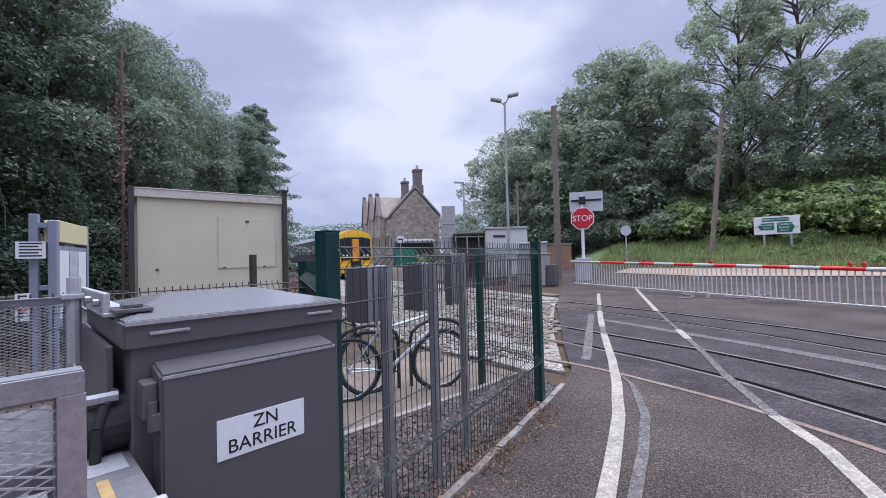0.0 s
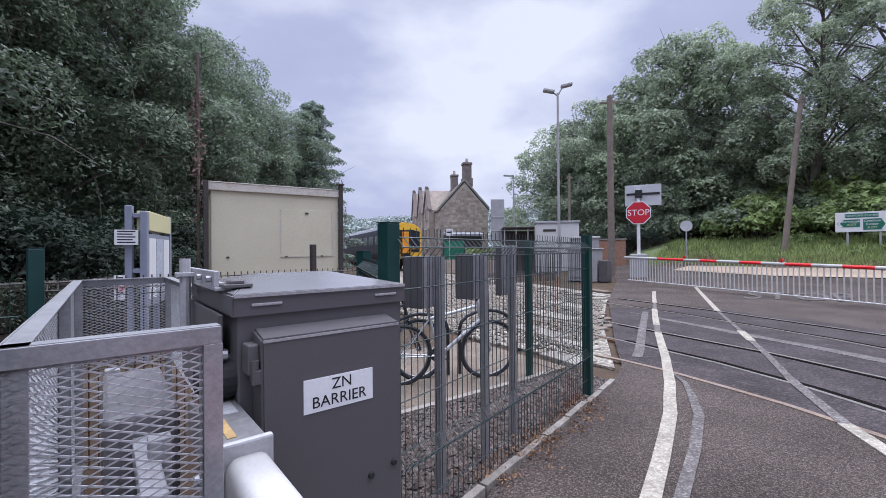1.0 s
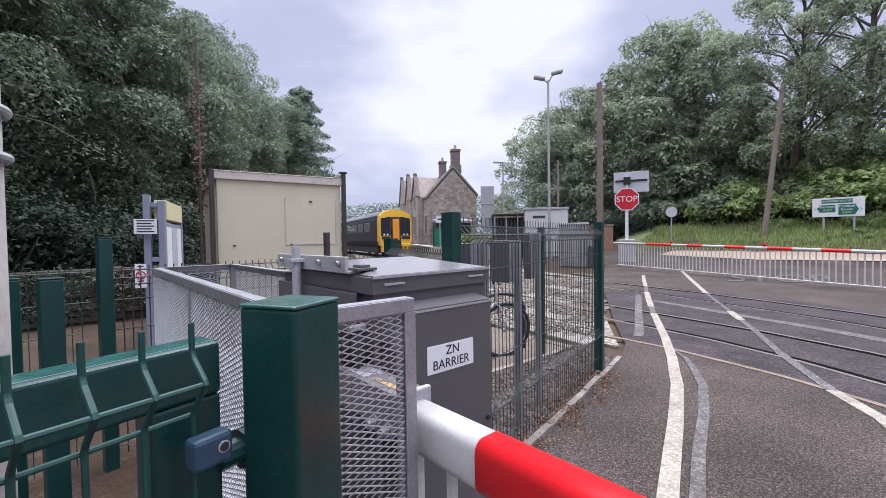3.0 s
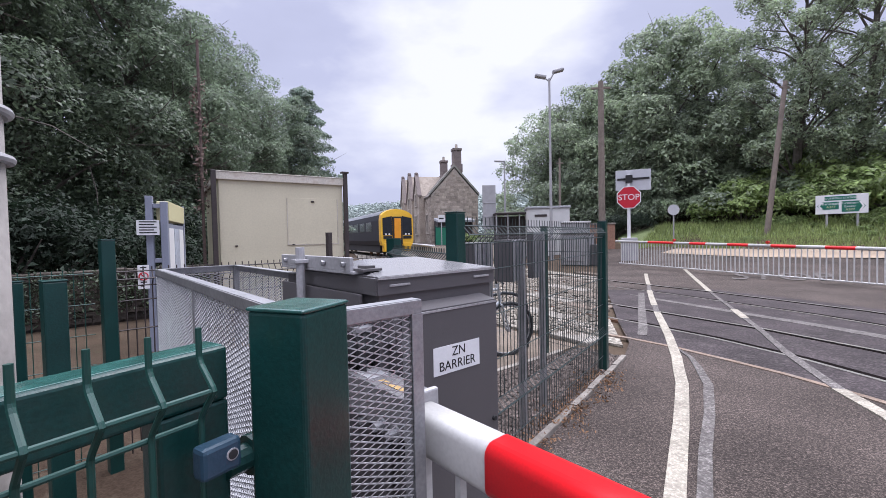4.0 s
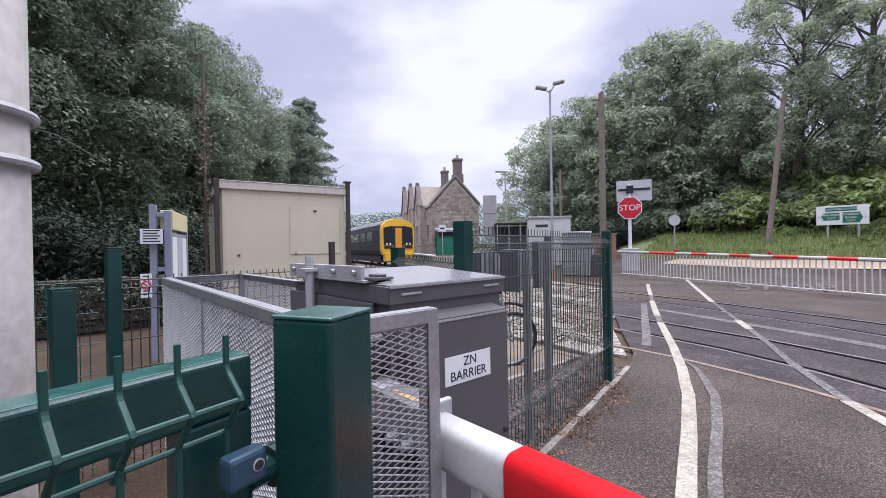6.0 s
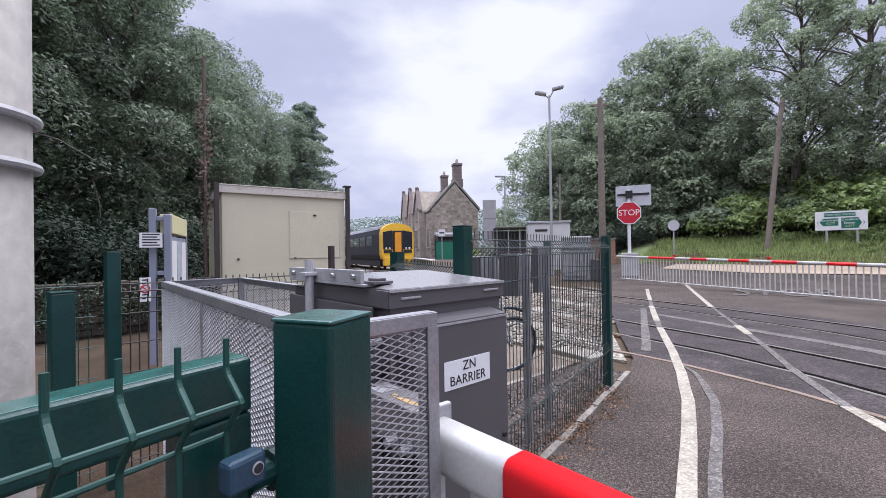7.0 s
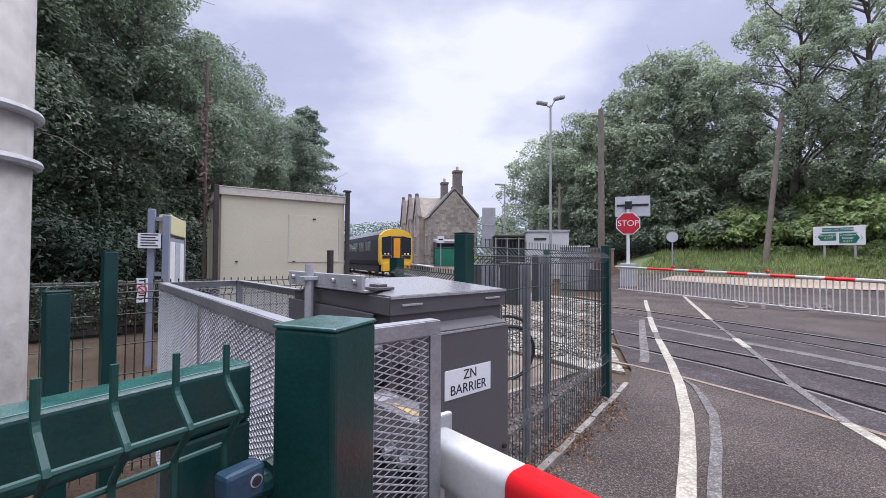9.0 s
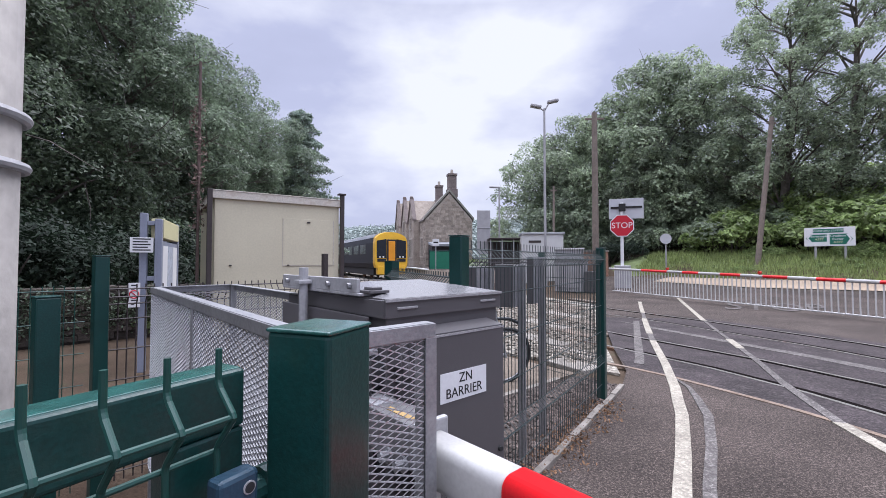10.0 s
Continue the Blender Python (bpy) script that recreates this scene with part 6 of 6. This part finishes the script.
simple("relay_cabinet", at(5.6, 24.0, 0.0, -8), [("body", (-0.8, 0.75, 0, 0.8, 0.0, 2.15), 0.02, GALV_DULL), ("lid", (-0.86, 0.8, -0.06, 0.86, 2.15, 2.25), 0.02, HUT_WHITE), ("door", (-0.7, 0.0, -0.025, 0, 0.2, 2.0), 0.01, GALV_DULL)], "grey relay cabinet with a pale lid", "cabinet")
simple("brick_wall", at(7.3, 27.5, 0.2, -10), [("wall", (-1.3, 1.6, 0, 0.25, 0, 1.9), 0.02, mat("red_brick", (0.30, 0.17, 0.12), 0.9, var=0.3, scale=6, fine=20)), ("coping", (-1.35, 1.65, -0.04, 0.29, 1.9, 2.0), 0.01, CONCRETE)], "low reddish brick wall beyond the crossing", "wall")
lodge = simple("small_house", at(10.6, 34.0, -0.9, -10), [("wall", (-1.4, 1.6, 0, 3.0, 0, 2.4), 0.02, STONE)], "small far cottage with a pale pitched roof", "house")
bm = bmesh.new()
poly(bm, [(-1.6, 2.3), (0.1, 4.1), (1.8, 2.3)], -0.3, 3.3)
rf = part("roof", bm, ROOF, lodge)
rf.matrix_local = pose(0, 3.0, 0, 90, 0, 0)
# palisade fence along the far side of the track
pal = thing("palisade_fence", at(1.1, 18.0, 0, 40), "grey-green palisade fence beyond the tracks", "fence")
for k in range(34):
    bm = bmesh.new()
    x = -1.6 + 0.13 * k
    box(bm, x - 0.035, x + 0.035, -0.01, 0.01, 0.05, 1.65, 0.004)
    v = [q for q in bm.verts if q.co.z > 1.6]
    for q in v:
        q.co.x = x + (q.co.x - x) * 0.25
    part("pale", bm, CAB_GREY, pal)
for z in (0.4, 1.4):
    bm = bmesh.new()
    box(bm, -1.7, 2.9, 0.011, 0.05, z, z + 0.05, 0.004)
    part("rail", bm, CAB_GREY, pal)

# ---- trees ----
def leaf_shell(name, rng, lobes, count, leaf, material, parent, flat_z=0.85, floor=-9.0):
    """Leaves over the uneven shells of many lobes: outward-turned, thinner in the hollows, with sprays that stand out."""
    L = np.array(lobes, float)
    w = L[:, 3] ** 2
    idx = rng.choice(len(L), count, p=w / w.sum())
    d = rng.normal(size=(count, 3))
    d /= np.linalg.norm(d, axis=1)[:, None]
    under = (d[:, 2] < -0.25) & (rng.random(count) < 0.7)
    d[under, 2] *= -1
    ph = rng.random((len(L), 3)) * math.tau
    wave = np.sin(5.5 * d[:, 0] + ph[idx, 0]) + np.sin(5.5 * d[:, 1] + ph[idx, 1]) + np.sin(6.5 * d[:, 2] + ph[idx, 2])
    keep = rng.random(count) < np.clip(0.72 + 0.30 * wave, 0.12, 1.0)
    d, idx, wave = d[keep], idx[keep], wave[keep]
    k = len(d)
    reach = (0.66 + 0.36 * rng.random(k) ** 0.6) * (1 + 0.085 * wave)
    out = rng.random(k) < 0.05
    reach[out] *= 1.0 + 0.28 * rng.random(out.sum())
    p = L[idx, :3] + d * (L[idx, 3] * reach)[:, None] * np.array([1, 1, flat_z])
    nrm = d * 0.7 + rng.normal(size=(k, 3)) * 0.42 + np.array([0, 0, 0.4])
    nrm /= np.linalg.norm(nrm, axis=1)[:, None]
    a = np.cross(nrm, rng.normal(size=(k, 3)))
    a /= np.linalg.norm(a, axis=1)[:, None]
    b = np.cross(nrm, a)
    s = leaf * (0.55 + 0.9 * rng.random(k))[:, None]
    tri = np.stack([p - a * s, p - b * s * 0.6 + a * s * 0.3, p + a * s * 0.85 + b * s * 0.5 + nrm * s * 0.15], axis=1)
    return mesh_from(name, tri[p[:, 2] > floor].reshape(-1, 3), 3, material, parent)


def make_tree(seed, height, spread, material, leaves, leaf, label, low=0.1, lobes_n=30, lobe=(0.24, 0.36), airy=False):
    """A broadleaf tree: a leader, a limb to every lobe of the crown, and leaves over the lobes."""
    rng = np.random.default_rng(seed)
    t = thing("tree", Matrix.Identity(4), label, "tree", "trees of the wood")
    bm = bmesh.new()
    tr = height * (0.014 if airy else 0.017)
    lean = rng.normal(size=2) * 0.25
    zs = (-1.0, height * 0.18, height * 0.4, height * 0.62, height * 0.86)
    axis_pts = [Vector((lean[0] * k * 0.5 + 0.12 * rng.normal(), lean[1] * k * 0.5 + 0.12 * rng.normal(), z)) for k, z in enumerate(zs)]
    tube(bm, axis_pts, [tr * 1.3, tr, tr * 0.8, tr * 0.5, tr * 0.15], 9)
    lobes = []
    for k in range(lobes_n):
        f = (k + rng.random()) / lobes_n
        z = height * (low + (0.93 - low) * f)
        R = spread * math.sin(math.pi * (0.16 + 0.76 * f)) ** 0.7
        a = k * 2.4 + 0.8 * rng.random()
        q = R * (0.48 + 0.40 * rng.random())
        r = spread * rng.uniform(*lobe) * (1.0 - 0.25 * f)
        c = Vector((q * math.cos(a) + lean[0], q * math.sin(a) + lean[1], z))
        lobes.append((c.x, c.y, c.z, r))
        z0 = max(height * 0.12, z - q * (0.9 if airy else 0.6))
        seg = max(0, sum(1 for v in zs if v <= z0) - 1)
        seg = min(seg, 3)
        g = (z0 - zs[seg]) / (zs[seg + 1] - zs[seg])
        root = axis_pts[seg].lerp(axis_pts[seg + 1], min(1.0, g))
        mid = root.lerp(c, 0.5) + Vector((0.15 * rng.normal(), 0.15 * rng.normal(), 0.12 * q * rng.random()))
        tube(bm, [root, mid, c], [tr * 0.36, tr * 0.22, tr * 0.07], 5)
        for _ in range(5 if airy else 3):
            e = c + Vector(rng.normal(size=3)) * r * 0.62
            tube(bm, [mid.lerp(c, 0.5 + 0.4 * rng.random()), c.lerp(e, 0.55), e], [tr * 0.10, tr * 0.06, tr * 0.02], 4)
    if not airy:
        for k in range(5):
            z = height * (low + 0.1 + (0.72 - low) * k / 5)
            lobes.append((lean[0] * 0.6, lean[1] * 0.6, z, spread * 0.40))
    part("trunk", bm, BARK, t, "dark bark trunk and limbs")
    leaf_shell("crown", rng, lobes, leaves, leaf, material, t)
    return t


def make_conifer(seed, height, spread, material, leaves, leaf, label):
    """A fir: whorls of drooping branches, each with sprays that shrink towards its tip."""
    rng = np.random.default_rng(seed)
    t = thing("tree", Matrix.Identity(4), label, "tree", "trees of the wood")
    bm = bmesh.new()
    tr = height * 0.016
    tube(bm, [(0, 0, -1.0), (0.05, 0, height * 0.5), (0, 0, height * 0.99)], [tr * 1.2, tr * 0.7, tr * 0.1], 8)
    lobes = [(0, 0, height * 0.985, 0.16), (0, 0, height * 0.95, 0.24)]
    n = 84
    for k in range(n):
        f = (k + rng.random()) / n
        z = height * (0.04 + 0.93 * f)
        R = spread * (1 - f) ** 0.5 * (0.80 + 0.35 * rng.random()) + 0.2
        a = k * 2.4 + 0.5 * rng.random()
        ca, sa = math.cos(a), math.sin(a)
        tube(bm, [(0, 0, z), (0.5 * R * ca, 0.5 * R * sa, z - 0.04 * R), (R * ca, R * sa, z + 0.02 * R)], [tr * 0.25, tr * 0.15, tr * 0.04], 4)
        for g, rr in ((0.35, 0.36), (0.65, 0.30), (0.88, 0.20), (1.0, 0.12)):
            lobes.append((g * R * ca, g * R * sa, z - 0.05 * R * g, rr * (0.55 + 0.45 * R / spread) * 1.9))
    part("trunk", bm, BARK, t, "dark straight conifer trunk and branches")
    leaf_shell("crown", rng, lobes, leaves, leaf, material, t, 0.6)
    return t


def make_bush(seed, w, h, material, leaves, leaf, label):
    rng = np.random.default_rng(seed)
    t = thing("bush", Matrix.Identity(4), label, "bush", "bushes of the bank")
    bm = bmesh.new()
    lobes = []
    for k in range(15):
        a = k * 2.4 + 0.6 * rng.random()
        q = w * 0.72 * (k / 15) ** 0.5
        z = h * (0.72 - 0.42 * (q / w) ** 1.5) * (0.75 + 0.4 * rng.random())
        lobes.append((q * math.cos(a), q * math.sin(a), z, w * rng.uniform(0.22, 0.36)))
        tube(bm, [(0.1 * math.cos(a), 0.1 * math.sin(a), -0.3), (0.5 * q * math.cos(a), 0.5 * q * math.sin(a), 0.5 * z), (q * math.cos(a), q * math.sin(a), z)], [0.04, 0.028, 0.010], 4)
    part("stem", bm, BARK, t)
    leaf_shell("foliage", rng, lobes, leaves, leaf, material, t, 0.9, -0.2)
    return t


T_DARK = make_tree(1, 13, 4.0, LEAF_DARK, 108000, 0.053, "tall dark leafy woodland tree", 0.06, 34)
T_DARK2 = make_tree(2, 11, 3.8, LEAF_DARK, 104000, 0.053, "dense dark broadleaf tree of the wood", 0.05, 34)
T_WOOD = make_tree(12, 12, 4.0, LEAF_WOOD, 78000, 0.066, "mid-green broadleaf tree at the edge of the wood", 0.05, 34)
T_CON = make_conifer(3, 11, 2.7, LEAF_CONIFER, 80000, 0.075, "dark conifer at the edge of the wood")
T_MID = make_tree(4, 11, 4.4, LEAF_MID, 56000, 0.100, "broad green woodland tree on the bank", 0.04, 34)
T_MID2 = make_tree(5, 12, 4.2, LEAF_MID, 56000, 0.100, "tall rounded broadleaf tree on the bank", 0.04, 34)
T_AIRY = make_tree(6, 15, 4.4, LEAF_MID, 62000, 0.080, "tall airy ash tree with bare limbs showing sky", 0.16, 46, (0.17, 0.28), True)
B_LIGHT = make_bush(7, 1.9, 1.7, LEAF_LIGHT, 5600, 0.100, "bright green leafy shrub on the bank")
B_LIGHT2 = make_bush(8, 1.5, 1.3, LEAF_LIGHT, 4600, 0.085, "light green bramble bush on the bank")
B_DARK = make_bush(9, 1.9, 1.9, LEAF_SHADE, 13000, 0.045, "shrub at the foot of the wood, shade put into its leaf colour")
B_MID = make_bush(10, 1.8, 1.8, LEAF_MID, 5600, 0.100, "mid-green leafy hedge shrub below the trees")


def plant(src, x, y, deg, s=1.0, dz=0.0, first=[]):
    m = Matrix.Translation((x, y, ground_z(x, y) - 0.1 + dz)) @ Matrix.Rotation(radians(deg), 4, "Z")
    if src not in first:
        first.append(src)
        ob = src
    else:
        ob = copy_thing(src, Matrix.Identity(4))
    ob.matrix_basis = m @ Matrix.Diagonal((s, s, s, 1))
    return ob


rt = random.Random(21)
# dark wood beyond the cabin
for src, x, y, s in ((T_WOOD, -12.5, 24.3, 0.96), (T_CON, -11.6, 26.4, 1.08), (T_WOOD, -14.6, 22.2, 1.0), (T_WOOD, -13.2, 19.6, 0.98), (T_WOOD, -13.6, 16.6, 1.08), (T_WOOD, -13.8, 14.0, 1.12), (T_DARK2, -14.0, 11.0, 1.3),
                     (T_DARK, -13.6, 7.6, 1.15), (T_DARK2, -13.8, 4.2, 1.3), (T_DARK, -13.2, 0.6, 1.2), (T_DARK, -18.0, 12.5, 1.4), (T_WOOD, -18, 17.0, 1.35), (T_DARK, -18, 6, 1.5), (T_DARK2, -17.0, 21, 1.25), (T_CON, -14.6, 27, 0.9),
                     (T_DARK, -18.5, 0.5, 1.4), (T_DARK2, -11, -6, 1.1)):
    plant(src, x, y, rt.random() * 360, s)
# shrubs whose leaf colour carries the shade below the canopy
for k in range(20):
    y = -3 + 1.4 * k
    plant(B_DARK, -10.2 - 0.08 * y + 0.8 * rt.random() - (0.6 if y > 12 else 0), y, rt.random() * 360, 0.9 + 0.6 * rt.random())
# trees beyond and along the right bank
for src, x, y, s in ((T_MID, 7.6, 43, 1.36), (T_MID2, 9.8, 39.5, 1.30), (T_MID, 12.2, 37.5, 1.34), (T_MID2, 14.8, 35.0, 1.28), (T_MID, 17.4, 32.8, 1.34), (T_MID2, 18.6, 30.4, 0.66), (T_MID, 21.4, 29.6, 0.45), (T_AIRY, 19.8, 27.6, 1.15), (T_AIRY, 22.6, 26.2, 1.15),
                     (T_MID2, 27.5, 24.5, 0.85), (T_MID, 30.5, 19.5, 0.9), (T_MID2, 3.0, 50, 0.5), (T_MID2, 33, 12, 1.0), (T_MID, 11.0, 45, 1.1), (T_MID, 13.6, 33.2, 0.78), (T_MID2, 15.6, 31.6, 0.62)):
    plant(src, x, y, rt.random() * 360, s)
for k in range(120):
    f = rt.random()
    u_ = rt.uniform(-8, 15)
    w_ = (31.6 if u_ < 2.0 else 29.5) + 13 * (k / 120) ** 1.4
    x, y = 0.68 * w_ + 0.73 * u_, 0.73 * w_ - 0.68 * u_
    plant(B_LIGHT if f < 0.55 else B_LIGHT2 if f < 0.82 else B_MID, x, y, rt.random() * 360, 0.85 + 0.85 * rt.random())
for x, y, s in ((8.6, 36, 1.2), (10.0, 34.5, 1.2), (11.6, 33.5, 1.3), (12.8, 32, 1.2), (14, 31, 1.2), (7.2, 37, 1.2), (3.4, 36, 0.9), (1.2, 38, 1.0), (5.5, 40, 1.3), (3.0, 44, 1.4)):
    plant(B_MID, x, y, rt.random() * 360, s)
# dark shrubs added in place of the shaded hollow where the road enters the trees
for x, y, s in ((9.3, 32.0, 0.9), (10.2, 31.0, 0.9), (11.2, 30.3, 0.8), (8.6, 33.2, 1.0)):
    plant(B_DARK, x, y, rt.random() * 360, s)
for x, y, s in ((-7.2, 8.0, 0.6), (-1.2, 40.9, 0.8), (0.4, 41.3, 0.7), (-1.9, 33.0, 0.7), (-2.8, 33.4, 0.55)):
    plant(B_LIGHT2, x, y, rt.random() * 360, s, 0.0 if y < 20 else 0.9)

for k in range(34):
    u_, w_ = rt.uniform(-5, 13), rt.uniform(32.5, 38.5)
    plant(B_LIGHT if k % 3 else B_MID, 0.68 * w_ + 0.73 * u_, 0.73 * w_ - 0.68 * u_, rt.random() * 360, rt.uniform(1.2, 1.8))
# weeds over the grass of the verge
for k in range(60):
    u_, w_ = rt.uniform(-6, 16), rt.uniform(26.6, 29.8)
    if u_ < 2.0 and w_ < 29.6:
        w_ = rt.uniform(29.7, 31.0)
    plant(B_LIGHT2 if k % 3 else B_LIGHT, 0.68 * w_ + 0.73 * u_, 0.73 * w_ - 0.68 * u_, rt.random() * 360, rt.uniform(0.22, 0.48))

for k in range(70):
    u_, w_ = rt.uniform(-7, 14), rt.uniform(26.5, 30.5)
    plant(B_LIGHT2, 0.68 * w_ + 0.73 * u_, 0.73 * w_ - 0.68 * u_, rt.random() * 360, rt.uniform(0.12, 0.26))

# far wooded hill, its haze put into the leaf colour
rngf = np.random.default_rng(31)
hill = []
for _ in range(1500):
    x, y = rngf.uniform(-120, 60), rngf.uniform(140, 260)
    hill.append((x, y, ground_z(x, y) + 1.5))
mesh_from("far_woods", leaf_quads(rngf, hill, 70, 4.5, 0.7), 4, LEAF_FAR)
tagged(bpy.data.objects["far_woods"], "distant wooded hill, haze put into its grey-green leaf colour", "woods", "", "stuff")

# verge grass
rngg = np.random.default_rng(41)
N = 26000
u_, w_ = rngg.uniform(-11, 18, N), 26.2 + 5.2 * rngg.random(N) ** 1.3
X, Y = 0.68 * w_ + 0.73 * u_, 0.73 * w_ - 0.68 * u_
Zg = np.array([ground_z(a, b) for a, b in zip(X, Y)]) - 0.05
hgt = 0.16 + 0.34 * rngg.random(N)
ang = rngg.random(N) * math.tau
dx, dy = np.cos(ang) * 0.03, np.sin(ang) * 0.03
lx, ly = rngg.normal(size=N) * 0.12, rngg.normal(size=N) * 0.12
tri = np.stack([np.stack([X - dx, Y - dy, Zg], 1), np.stack([X + dx, Y + dy, Zg], 1), np.stack([X + lx, Y + ly, Zg + hgt], 1)], 1).reshape(-1, 3)
mesh_from("verge_grass", tri, 3, GRASS_BLADE)
tagged(bpy.data.objects["verge_grass"], "rough green grass on the road verge", "grass", "", "stuff")
bm = sheet([10 + 0.8 * i for i in range(36)], lambda y: max((26.3 - 0.73 * y) / 0.68, -0.5 + 0.35 * y), lambda y: (32.5 - 0.73 * y) / 0.68, 12, -0.02)
flat("verge", bm, GRASS, "grassy verge rising to the wooded bank", "ground")
